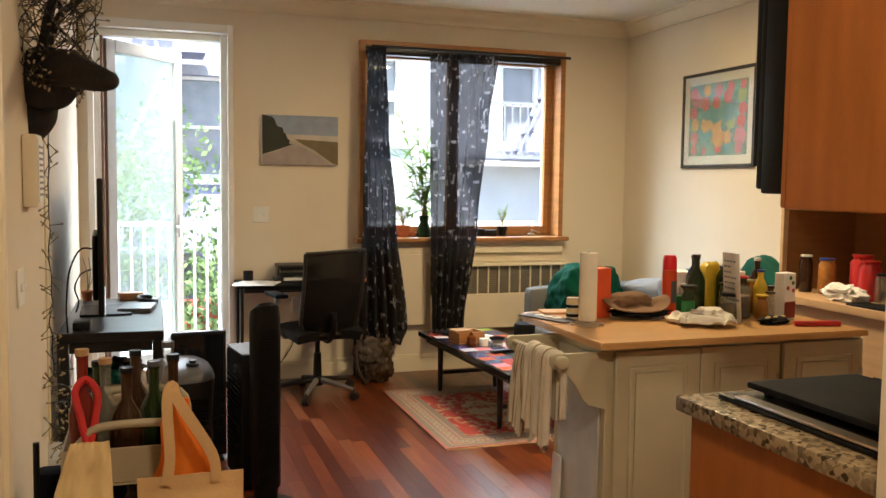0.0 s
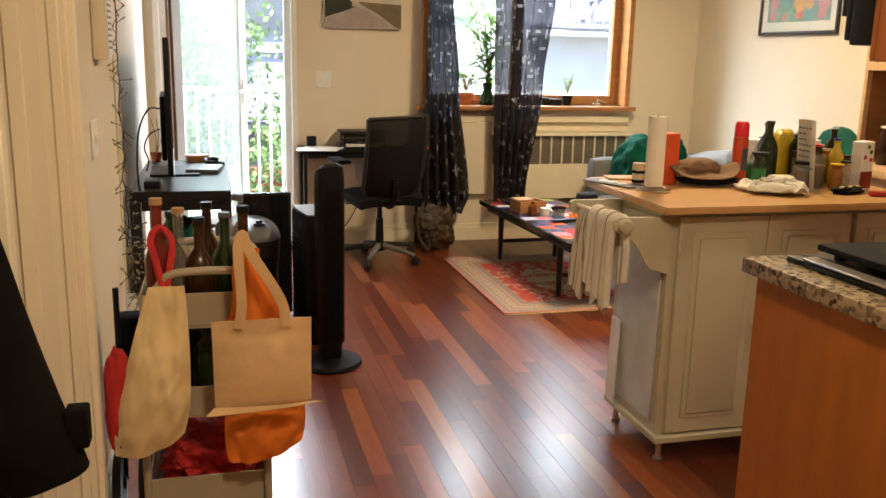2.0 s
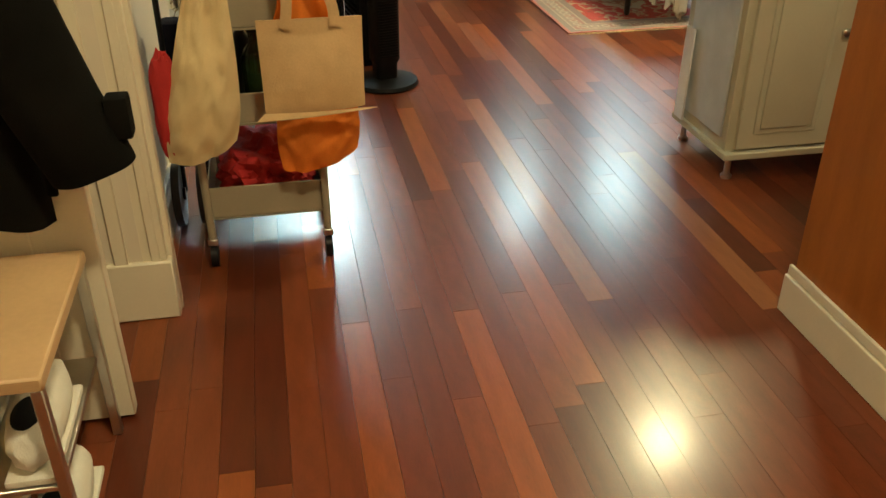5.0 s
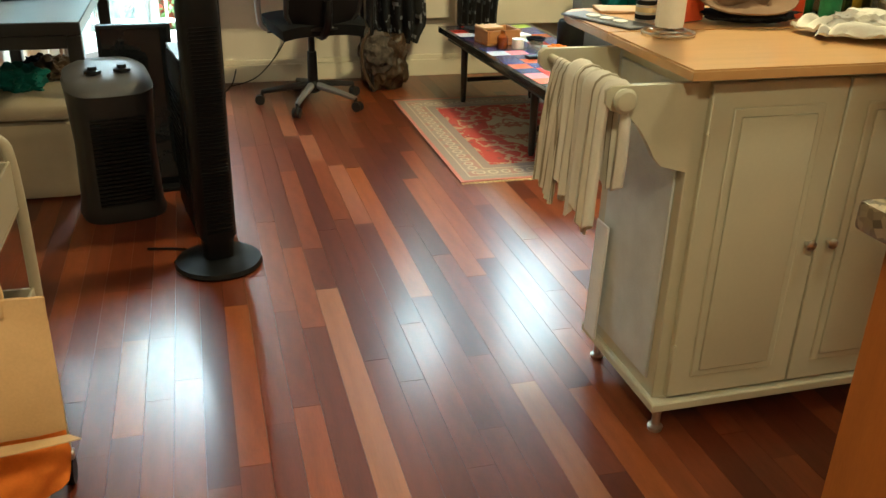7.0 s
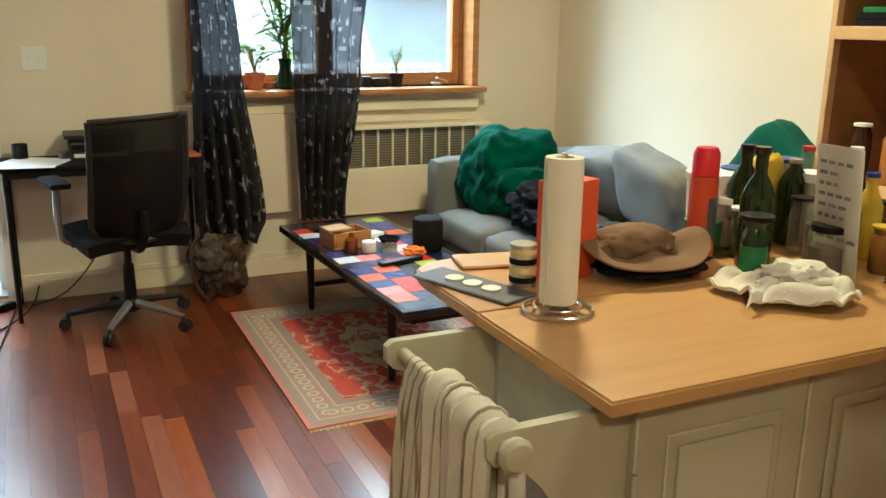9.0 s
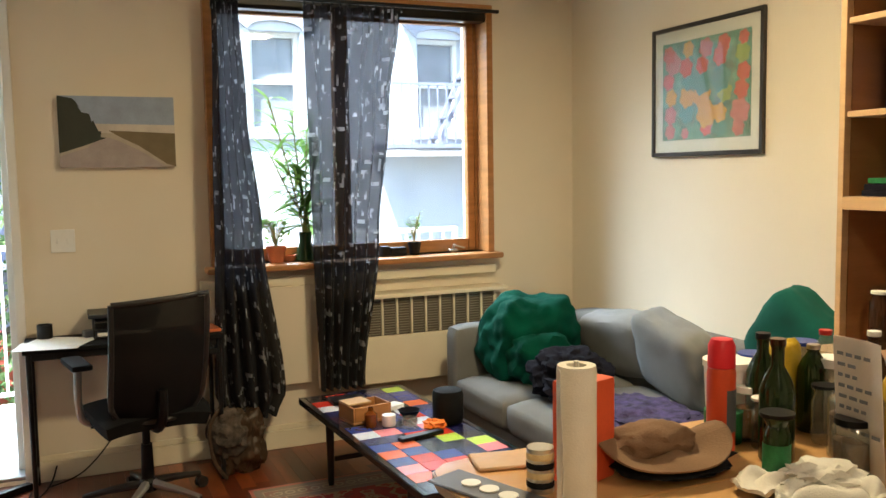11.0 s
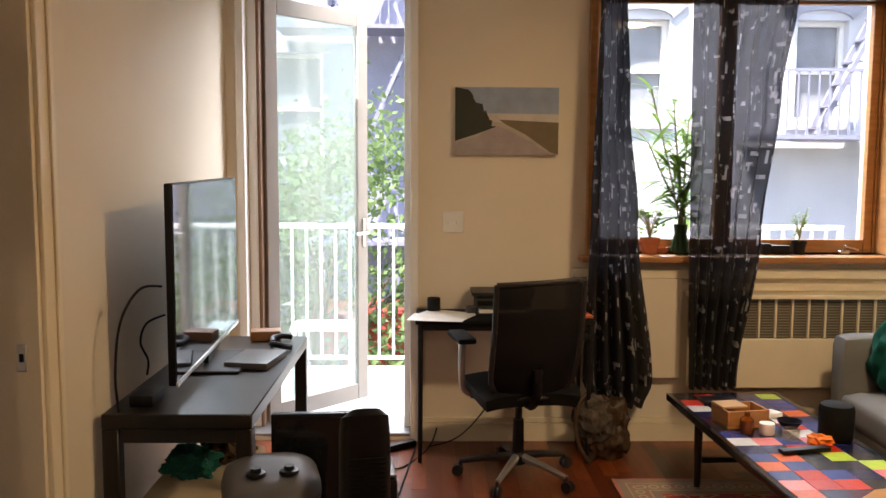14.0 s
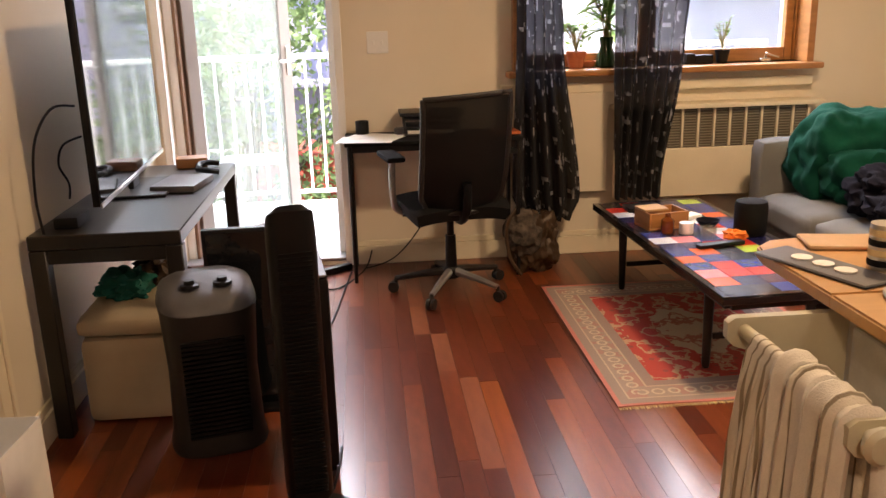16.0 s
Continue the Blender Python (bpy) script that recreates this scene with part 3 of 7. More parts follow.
    n3.inputs["Scale"].default_value = 260
    nt.links.new(tc.outputs["Object"], n3.inputs["Vector"])
    nt.links.new(n3.outputs["Fac"], bp.inputs["Height"])
    bp.inputs["Strength"].default_value, bp.inputs["Distance"].default_value = 0.6, 0.003
    nt.links.new(bp.outputs[0], b.inputs["Normal"])
    base = thing("rug", (2.108 + hx, 5.05 + hy, 0), "worn red oriental rug with a cream border under the coffee table", "rug")
    bm = B()
    sheet(bm, lambda u, v: ((u - 0.5) * RUG_W, (v - 0.5) * RUG_L + 0.004 * math.sin(u * 9), 0.006 + 0.0012 * noise.noise(Vector((u * 5, v * 7, 0)))), 30, 40, 0.007)
    part("weave", bm, m, base)
    bm = B()
    for e in (-1, 1):
        for i in range(150):
            x = -hx + (i + 0.5) * RUG_W / 150
            y = e * (hy - 0.002)
            tube(bm, [(x, y, 0.005), (x + random.uniform(-0.004, 0.004), y + e * random.uniform(0.012, 0.022), 0.003)], 0.0018, 3)
    part("fringe", bm, M_CANVAS, base, "short cream fringe")["kind"] = "stuff"


RUG_W, RUG_L = 1.05, 1.395
rug()

TX0, TX1, TY0, TY1, TZ = 2.425, 3.00, 5.06, 6.60, 0.40
tbl = thing("coffee_table", (2.481, 5.062, 0), "long black coffee table topped with small squares in many colours", "coffee table", rz=2.6)
TW, TL = TX1 - TX0, TY1 - TY0
bm = B(0, 0, TZ - 0.035, TW, TL, TZ - 0.006, 0.003)
box(bm, 0, 0, TZ - 0.0055, 0.025, TL, TZ, 0.001)
box(bm, TW - 0.025, 0, TZ - 0.0055, TW, TL, TZ, 0.001)
box(bm, 0.0255, 0, TZ - 0.0055, TW - 0.0255, 0.025, TZ, 0.001)
box(bm, 0.0255, TL - 0.025, TZ - 0.0055, TW - 0.0255, TL, TZ, 0.001)
part("tabletop", bm, mat("black_lacquer", (0.015, 0.015, 0.02), 0.12, 0, 6, 0.3, 0, coat=0.5), tbl)
bm = B(0.06, 0.05, TZ - 0.07, TW - 0.06, 0.07, TZ - 0.036)
box(bm, 0.06, TL - 0.07, TZ - 0.07, TW - 0.06, TL - 0.05, TZ - 0.036)
box(bm, 0.04, 0.07, TZ - 0.07, 0.06, TL - 0.07, TZ - 0.036)
box(bm, TW - 0.06, 0.07, TZ - 0.07, TW - 0.04, TL - 0.07, TZ - 0.036)
part("apron", bm, M_BLACKWOOD, tbl)
for lx in (0.075, TW - 0.075):
    for ly in (0.27, TL - 0.27):
        part("leg", lathe(B(), [(0.013, 0.0125), (0.016, 0.03), (0.021, TZ - 0.07), (0.021, TZ - 0.036)], 12, (lx, ly, 0)), M_BLACKWOOD, tbl)
for ly in (0.27, TL - 0.27):
    part("stretcher", B(0.096, ly - 0.008, 0.13, TW - 0.096, ly + 0.008, 0.155, 0.003), M_BLACKWOOD, tbl)
TILES = [mat("tile_" + n, c, 0.25, 0, 30, 0.1, 0, coat=0.3) for n, c in (("navy", (0.015, 0.018, 0.09)), ("red", (0.55, 0.035, 0.02)), ("lime", (0.52, 0.72, 0.10)), ("white", (0.70, 0.74, 0.80)), ("black", (0.02, 0.018, 0.02)), ("orange", (0.65, 0.12, 0.03)), ("pink", (0.80, 0.25, 0.28)), ("plum", (0.09, 0.02, 0.04)), ("blue", (0.03, 0.05, 0.25)))]
rt = random.Random(5)
ncol, nrow = 5, 15
tw, tl = (TW - 0.056) / ncol, (TL - 0.056) / nrow
tm = [mesh("tile", B(0.0012, 0.0012, 0, tw - 0.0012, tl - 0.0012, 0.0045, 0.0008), m) for m in TILES]
for i in range(ncol):
    for j in range(nrow):
        ob = new("tile", rt.choices(tm, (22, 14, 11, 12, 20, 8, 6, 8, 10))[0])
        ob.parent = tbl
        ob.location = (0.028 + i * tw, 0.028 + j * tl, TZ - 0.0055)


def cushion(name, place, size, rot, material, label, seed, category="cushion"):
    ob = solo(name, blob(B(), (0, 0, 0), size, seed, 0.06, 2.2, 4, None, 0, 6.0), material, label, category)
    ob.matrix_world = pose(*place, *rot)
    return ob


# sofa along the east wall
SX0, SX1, SY0, SY1 = 3.27, 4.32, 4.62, 6.72
sofa = thing("sofa", (SX0, SY0, 0), "grey fabric sofa with loose seat cushions against the cream wall", "sofa")
SD, SLN = SX1 - SX0, SY1 - SY0


def pad(x0, y0, z0, x1, y1, z1, bev=0.05, seed=0, puff=0.012):
    bm = B()
    c = Vector(((x0 + x1) / 2, (y0 + y1) / 2, (z0 + z1) / 2))
    h = Vector(((x1 - x0) / 2, (y1 - y0) / 2, (z1 - z0) / 2))
    bmesh.ops.create_cube(bm, size=2)
    bmesh.ops.subdivide_edges(bm, edges=bm.edges[:], cuts=9, use_grid_fill=True)
    for v in bm.verts:
        p = Vector((v.co.x * h.x, v.co.y * h.y, v.co.z * h.z))
        q = Vector([max(-(k - bev), min(k - bev, s)) for s, k in zip(p, h)])
        d = p - q
        if d.length > 1e-6:
            p = q + d.normalized() * bev
        p.z += puff * (1 - v.co.x ** 2) * (1 - v.co.y ** 2) * (1 if v.co.z > 0 else 0)
        n = noise.noise(Vector((p.x * 4 + seed, p.y * 4, p.z * 4)))
        v.co = c + p + p.normalized() * n * puff * 0.5
    return bm


part("base", pad(0.03, 0.02, 0.07, SD, SLN - 0.02, 0.27, 0.03, 1, 0.0), M_SOFA, sofa)
for y0, y1, s in ((0.18, 0.77, 2), (0.77, 1.36, 3), (1.36, SLN - 0.16, 4)):
    part("seat_cushion", pad(0.0, y0 + 0.004, 0.26, SD - 0.2, y1 - 0.004, 0.43, 0.055, s, 0.02), M_SOFA, sofa)
part("back", pad(SD - 0.25, 0.02, 0.25, SD, SLN - 0.02, 0.74, 0.07, 6, 0.0), M_SOFA, sofa)
part("arm", pad(0.02, SLN - 0.16, 0.07, SD, SLN, 0.70, 0.05, 7, 0.0), M_SOFA, sofa)
part("arm", pad(0.02, 0, 0.07, SD, 0.17, 0.62, 0.05, 8, 0.0), M_SOFA, sofa)
for x in (0.08, SD - 0.08):
    for y in (0.08, SLN - 0.08):
        part("leg", lathe(B(), [(0.018, 0), (0.024, 0.075)], 10, (x, y, 0)), M_BLACKWOOD, sofa)
cushion("cushion", (4.05, 6.08, 0.63), (0.09, 0.29, 0.17), (-8, -22, 3), M_SOFACUSH, "pale grey rumpled cushion leaning on the sofa's back", 3)
cushion("cushion", (4.00, 5.57, 0.65), (0.09, 0.25, 0.20), (10, -18, -5), M_SOFACUSH, "plump pale grey cushion leaning on the sofa's back", 8)
cushion("cushion", (4.03, 4.84, 0.84), (0.09, 0.19, 0.19), (40, -8, 6), M_TEAL, "teal green cushion standing on its corner at the sofa's end", 12)
bm = blob(B(), (0, 0, 0), (0.25, 0.21, 0.25), 4, 0.22, 1.5, 5, -0.2, 0, 3.0)
blob(bm, (-0.05, -0.20, -0.07), (0.17, 0.13, 0.13), 14, 0.22, 1.6, 4, -0.2, 0, 3.0)
solo("green_blanket", bm, M_GREEN, "bunched dark green sweater or blanket heaped on the grey sofa", "blanket", (3.66, 6.38, 0.64))
bm = blob(B(), (0, 0, 0), (0.17, 0.20, 0.13), 7, 0.26, 2.4, 5, -0.1, 0, 2.5)
blob(bm, (-0.1, -0.22, -0.02), (0.12, 0.16, 0.07), 17, 0.26, 2.6, 4, -0.1, 0, 2.5)
solo("heaped_garment", bm, M_NAVY, "dark blue and grey clothes heaped on the sofa seat", "clothes", (3.58, 5.85, 0.55))
solo("patterned_garment", blob(B(), (0, 0, 0), (0.24, 0.30, 0.05), 27, 0.3, 3.0, 5, -0.03, 0, 2.2), mat("purple_print_cloth", (0.05, 0.04, 0.12), 0.9, 0, 22, 0.9, 0.2), "dark purple patterned garment spread on the sofa seat", "clothes", (3.58, 5.28, 0.49))

# media bench
BX0, BX1, BY0, BY1, BZ = 0.13, 0.625, 5.10, 6.40, 0.73
bench = thing("media_bench", (BX0, BY0, 0), "black-brown wooden console table with thick square legs", "console table")
BW, BL = BX1 - BX0, BY1 - BY0
part("tabletop", B(0, 0, BZ - 0.05, BW, BL, BZ, 0.004), M_BLACKWOOD, bench)
for x in (0, BW - 0.055):
    for y in (0, BL - 0.055):
        part("leg", B(x, y, 0, x + 0.055, y + 0.055, BZ - 0.0505, 0.004), M_BLACKWOOD, bench)
for y in (0.01, BL - 0.035):
    part("apron", B(0.056, y, BZ - 0.10, BW - 0.056, y + 0.025, BZ - 0.051, 0.002), M_BLACKWOOD, bench)
tv = thing("television", (0.305, 5.84, BZ), "large thin black flat-screen television standing on the console table", "television", rz=2.8)
bm = B(-0.02, -0.61, 0.06, 0.006, 0.61, 0.755, 0.006)
box(bm, -0.05, -0.3, 0.10, -0.0205, 0.3, 0.45, 0.012)
part("body", bm, M_BLACK, tv)
part("screen", B(0.0065, -0.602, 0.075, 0.009, 0.602, 0.748), M_SCREEN, tv, "glossy dark screen", smooth=False)
part("bezel", B(0.0065, -0.61, 0.056, 0.014, 0.61, 0.073, 0.002), M_STEEL, tv, "silver lower bezel")
part("stand_base", B(-0.12, -0.20, 0.0, 0.15, 0.20, 0.012, 0.004), M_BLACK, tv)
part("stand_neck", B(-0.018, -0.06, 0.0125, 0.004, 0.06, 0.0595, 0.003), M_BLACK, tv)

# desk
DX0, DX1, DY0, DY1, DH = 1.135, 2.06, 6.68, 7.045, 0.755
desk = thing("desk", (DX0, DY0, 0), "small black writing desk with thin round metal legs", "desk")
DW, DD = DX1 - DX0, DY1 - DY0
part("desktop", B(0, 0, DH - 0.022, DW, DD, DH, 0.004), M_BLACKMATT, desk)
for x in (0.025, DW - 0.025):
    for y in (0.025, DD - 0.025):
        part("leg", lathe(B(), [(0.011, 0), (0.0125, DH - 0.0225)], 10, (x, y, 0)), M_BLACKMETAL, desk)
for x in (0.025, DW - 0.025):
    part("foot_rail", tube(B(), [(x, 0.038, 0.09), (x, DD - 0.038, 0.09)], 0.009), M_BLACKMETAL, desk)
part("apron", B(0.04, 0.015, DH - 0.055, DW - 0.04, 0.035, DH - 0.0225, 0.002), M_BLACKMETAL, desk)


def office_chair(place, rz):
    ch = thing("office_chair", place, "black mesh-backed swivel office chair with grey arms and five spokes", "office chair", rz=rz)
    hub = part("base", lathe(B(), [(0.03, 0.07), (0.045, 0.08), (0.045, 0.12), (0.03, 0.135), (0.026, 0.3), (0.018, 0.3), (0.018, 0.42)], 16), M_BLACK, ch)
    for k in range(5):
        a = radians(72 * k + 18)
        d = Vector((math.cos(a), math.sin(a), 0))
        bm = tube(B(), [d * 0.035 + Vector((0, 0, 0.11)), d * 0.16 + Vector((0, 0, 0.095)), d * 0.29 + Vector((0, 0, 0.072))], 0.022, 8, r2=0.013)
        part("spoke", bm, M_ALU if k in (4, 3) else M_DARKGREY, hub, "grey aluminium spoke")
        bm = B()
        for s in (-1, 1):
            n = Vector((-d.y, d.x, 0)) * 0.013 * s
            c = d * 0.30 + Vector((0, 0, 0.028))
            tube(bm, [c + n * 0.3, c + n * 1.5], 0.028, 14)
        tube(bm, [d * 0.285 + Vector((0, 0, 0.075)), d * 0.29 + Vector((0, 0, 0.035))], 0.010)
        part("caster", bm, M_DARKGREY, hub)
    part("mechanism", B(-0.08, -0.12, 0.40, 0.08, 0.12, 0.45, 0.012), M_BLACK, ch)
    bm = sheet(B(), lambda u, v: ((u - 0.5) * 0.50 * (1 - 0.1 * (2 * v - 1) ** 4), (v - 0.5) * 0.46, 0.485 - 0.03 * (2 * abs(v - 0.5)) ** 3 - 0.02 * abs(2 * u - 1) ** 3), 14, 14, 0.065)
    part("seat", bm, M_BLACKMATT, ch)

    def back(u, v):
        w = 0.208 - 0.03 * max(0, 0.35 - v) ** 1 - 0.10 * max(0, 0.14 - v) * 3
        x = (2 * u - 1) * w
        z = 0.465 + 0.56 * v + 0.01 * (2 * u - 1) * v
        y = -0.235 - 0.05 * math.sin(v * 3.0) * 0.6 - 0.11 * v + 0.06 * (2 * u - 1) ** 2 * (0.4 + 0.6 * (1 - v))
        return (x, y, z)

    net = bpy.data.materials.new("chair_mesh")
    net.use_nodes = True
    nt = net.node_tree
    b = nt.nodes["Principled BSDF"]
    b.inputs["Base Color"].default_value, b.inputs["Roughness"].default_value, b.inputs["Specular IOR Level"].default_value = (0.006, 0.006, 0.007, 1), 0.55, 0.2
    w = nt.nodes.new("ShaderNodeTexWave")
    w.inputs["Scale"].default_value = 120
    w.bands_direction = "Z"
    tc = nt.nodes.new("ShaderNodeTexCoord")
    nt.links.new(tc.outputs["Object"], w.inputs["Vector"])
    mr = nt.nodes.new("ShaderNodeMapRange")
    mr.inputs["To Min"].default_value, mr.inputs["To Max"].default_value = 0.94, 1.0
    nt.links.new(w.outputs["Fac"], mr.inputs[0])
    nt.links.new(mr.outputs[0], b.inputs["Alpha"])
    part("backrest", sheet(B(), lambda u, v: back(0.03 + u * 0.94, 0.02 + v * 0.96), 16, 20), net, ch, "see-through black mesh backrest")
    rim = [back(u, 1) for u in np.linspace(0, 1, 9)] + [back(1, v) for v in np.linspace(0.95, 0.05, 12)] + [back(u, 0) for u in np.linspace(1, 0, 9)] + [back(0, v) for v in np.linspace(0.05, 0.95, 12)]
    rim.append(rim[0])
    part("back_frame", tube(B(), rim, 0.013, 8), M_DARKGREY, ch)
    part("lumbar_pad", sheet(B(), lambda u, v: Vector(back(0.08 + 0.84 * u, 0.06 + 0.32 * v)) + Vector((0, 0.018, 0)), 12, 6, 0.01), M_BLACKMATT, ch)
    part("back_bracket", tube(B(), curve_pts([(0, -0.08, 0.42), (0, -0.2, 0.42), (0, -0.29, 0.5), (0, -0.30, 0.62)]), 0.022), M_BLACK, ch)
    for s in (-1, 1):
        arm = part("arm", tube(B(), curve_pts([(s * 0.09, 0.02, 0.43), (s * 0.25, 0.02, 0.44), (s * 0.285, 0.02, 0.52), (s * 0.285, 0.01, 0.70)]), 0.017), M_ALU, ch, "grey arm post")
        part("arm_pad", B(s * 0.285 - 0.045, -0.10, 0.702, s * 0.285 + 0.045, 0.16, 0.73, 0.012), M_BLACKMATT, arm, "black arm pad")
    part("lever", tube(B(), [(-0.08, 0.0, 0.425), (-0.24, 0.02, 0.415)], 0.006), M_BLACK, ch)
    return ch


office_chair((1.65, 6.49, 0.0), 11)

# kitchen island
IX0, IX1, IY0, IY1 = 2.057, 3.165, 3.19, 3.605
isl = thing("kitchen_island", (0, 0, 0), "cream painted kitchen island cabinet with raised panel doors on small feet", "kitchen island")
FZ, TZI = 0.085, 0.927
bm = B(IX0 + 0.002, IY0 + 0.02, FZ, IX1, IY1, TZI, 0.002)
box(bm, IX0 - 0.012, IY0 - 0.012, FZ - 0.004, IX1 + 0.005, IY1 + 0.005, FZ + 0.022, 0.004)
part("body", bm, M_CAB, isl)
part("side_panel", B(IX0 - 0.006, IY0 + 0.05, FZ + 0.06, IX0 + 0.0015, IY1 - 0.05, TZI - 0.04, 0.003), mat("pale_grey_panel_paint", (0.56, 0.58, 0.56), 0.4), isl, "pale grey side panel")


def raised_door(x0, x1, z0, z1, hinge_left, knob=True, name="door"):
    bm = B(x0, IY0 + 0.0005, z0, x1, IY0 + 0.0195, z1, 0.003)
    box(bm, x0 + 0.055, IY0 - 0.004, z0 + 0.055, x1 - 0.055, IY0 + 0.0003, z1 - 0.055, 0.0035)
    box(bm, x0 + 0.075, IY0 - 0.010, z0 + 0.075, x1 - 0.075, IY0 - 0.0042, z1 - 0.075, 0.005)
    d = part(name, bm, M_CAB, isl)
    if knob:
        kx = x1 - 0.028 if hinge_left else x0 + 0.028
        kb = lathe(B(), [(0.005, 0), (0.005, 0.012), (0.013, 0.017), (0.014, 0.023), (0.008, 0.028), (0, 0.029)], 14)
        bmesh.ops.rotate(kb, verts=kb.verts, cent=(0, 0, 0), matrix=Matrix.Rotation(radians(90), 3, "X"))
        bmesh.ops.translate(kb, verts=kb.verts, vec=(kx, IY0, z0 + 0.395))
        part("knob", kb, M_STEEL, d, "small brushed steel knob")
        hx = x0 + 0.004 if hinge_left else x1 - 0.004
        for hz in (z0 + 0.10, z1 - 0.16):
            part("hinge", tube(B(), [(hx - 0.004, IY0 - 0.002, hz), (hx - 0.004, IY0 - 0.002, hz + 0.05)], 0.005), M_CAB, d)
    return d


raised_door(IX0 + 0.03, IX0 + 0.372, FZ + 0.03, TZI - 0.02, True)
raised_door(IX0 + 0.376, IX0 + 0.715, FZ + 0.03, TZI - 0.02, False)
raised_door(IX0 + 0.735, IX1 - 0.005, FZ + 0.03, TZI - 0.02, False)
for x in (IX0 + 0.03, IX1 - 0.03):
    for y in (IY0 + 0.03, IY1 - 0.03):
        part("foot", lathe(B(), [(0.018, 0), (0.02, 0.012), (0.011, 0.018), (0.011, FZ - 0.0045)], 12, (x, y, 0)), M_STEEL, isl, "steel foot")


def ogee(y0, y1):
    """A shaped bracket board that carries the towel bar."""
    pr = [(0, 0.910), (-0.20, 0.910), (-0.212, 0.901), (-0.212, 0.874), (-0.20, 0.860), (-0.155, 0.845), (-0.125, 0.814), (-0.105, 0.784), (-0.085, 0.749), (-0.065, 0.729), (0, 0.71)]
    pr = [(IX0 - 0.0065 + x, z) for x, z in pr]
    bm = B()
    a = [bm.verts.new((x, y0, z)) for x, z in pr]
    b = [bm.verts.new((x, y1, z)) for x, z in pr]
    bm.faces.new(a)
    bm.faces.new(b[::-1])
    for i in range(len(pr)):
        j = (i + 1) % len(pr)
        bm.faces.new((a[i], a[j], b[j], b[i]))
    return bm


for y in (IY0 + 0.002, 3.565):
    part("bracket", ogee(y, y + 0.018), M_CAB, isl)
bar = part("towel_bar", tube(B(), [(1.868, IY0 - 0.012, 0.887), (1.868, 3.59, 0.887)], 0.0115, 12), M_CAB, isl)
kb = lathe(B(), [(0.012, 0), (0.024, 0.004), (0.026, 0.014), (0.02, 0.022), (0, 0.025)], 16)
bmesh.ops.rotate(kb, verts=kb.verts, cent=(0, 0, 0), matrix=Matrix.Rotation(radians(90), 3, "X"))
bmesh.ops.translate(kb, verts=kb.verts, vec=(1.868, IY0 - 0.0125, 0.887))
part("end_cap", kb, M_CAB, bar)
# worktop with its rounded far corner
cx0, cx1, cy0, cy1 = 2.0, 3.13, 3.14, 3.89
wtp = thing("island_worktop", (0, 0, 0), "pale butcher block worktop with a hinged leaf on the cream island", "worktop")


def slab(name, pts, label):
    bm = B()
    lo, hi = [bm.verts.new((x, y, TZI + 0.0005)) for x, y in pts], [bm.verts.new((x, y, 0.95)) for x, y in pts]
    bm.faces.new(lo)
    top = bm.faces.new(hi)
    for i in range(len(pts)):
        j = (i + 1) % len(pts)
        bm.faces.new((lo[i], lo[j], hi[j], hi[i]))
    bmesh.ops.bevel(bm, geom=list(top.edges), offset=0.004, segments=2, affect="EDGES")
    part(name, bm, M_BUTCHER, wtp, label)


SEAM = 3.545
slab("fixed_top", [(cx0, cy0), (cx1, cy0), (cx1, SEAM - 0.001), (cx0, SEAM - 0.001)], "wide fixed butcher block top")
slab("hinged_leaf", [(cx0, SEAM + 0.001), (cx1, SEAM + 0.001), (cx1, cy1), (cx0 + 0.13, cy1), (cx0 + 0.05, cy1 - 0.01), (cx0 + 0.012, cy1 - 0.045), (cx0, cy1 - 0.10)], "narrow hinged leaf with rounded corner")

# kitchen run with stove, behind the island
pen = thing("kitchen_base_cabinet", (1.85, SY + 0.003, 0), "orange cherry veneer base cabinet with a plain end panel", "base cabinet")
part("end_panel", B(0.0, 0, 0.0, 0.018, 0.66, 0.914, 0.002), M_ORANGE, pen)
part("body", B(0.0185, 0, 0.10, 2.50, 0.62, 0.914, 0.002), M_ORANGE, pen)
for i in range(5):
    part("door", B(0.03 + i * 0.49, 0.6205, 0.12, 0.51 + i * 0.49, 0.638, 0.89, 0.003), M_ORANGE, pen)
part("end_trim", B(-0.018, 0, 0, -0.0005, 0.675, 0.11, 0.003), M_TRIM, pen, "cream painted skirting on the end panel")
part("end_trim", B(-0.012, 0, 0.1105, -0.0005, 0.672, 0.14, 0.003), M_TRIM, pen, "cream painted skirting on the end panel")
solo("granite_worktop", B(1.826, SY + 0.003, 0.915, EX - 0.002, SY + 0.70, 0.955, 0.008), M_GRANITE, "speckled brown granite worktop on the cherry cabinets", "worktop")
stove = thing("stove_top", (1.905, SY + 0.075, 0.9555), "black gas stove top with a flat griddle cover", "stove")
part("tray", B(0, 0.0, 0, 0.72, 0.56, 0.014, 0.006), M_BLACK, stove)
part("griddle_cover", B(0.06, 0.03, 0.030, 0.40, 0.53, 0.048, 0.008), M_BLACKMATT, stove)
part("control_panel", B(0.0, 0.0, 0.0145, 0.04, 0.50, 0.022, 0.003), M_STEEL, stove, "steel strip of the stove")
for x in (0.10, 0.36):
    for y in (0.07, 0.49):
        part("support", B(x - 0.01, y - 0.01, 0.0145, x + 0.01, y + 0.01, 0.0295), M_BLACK, stove)
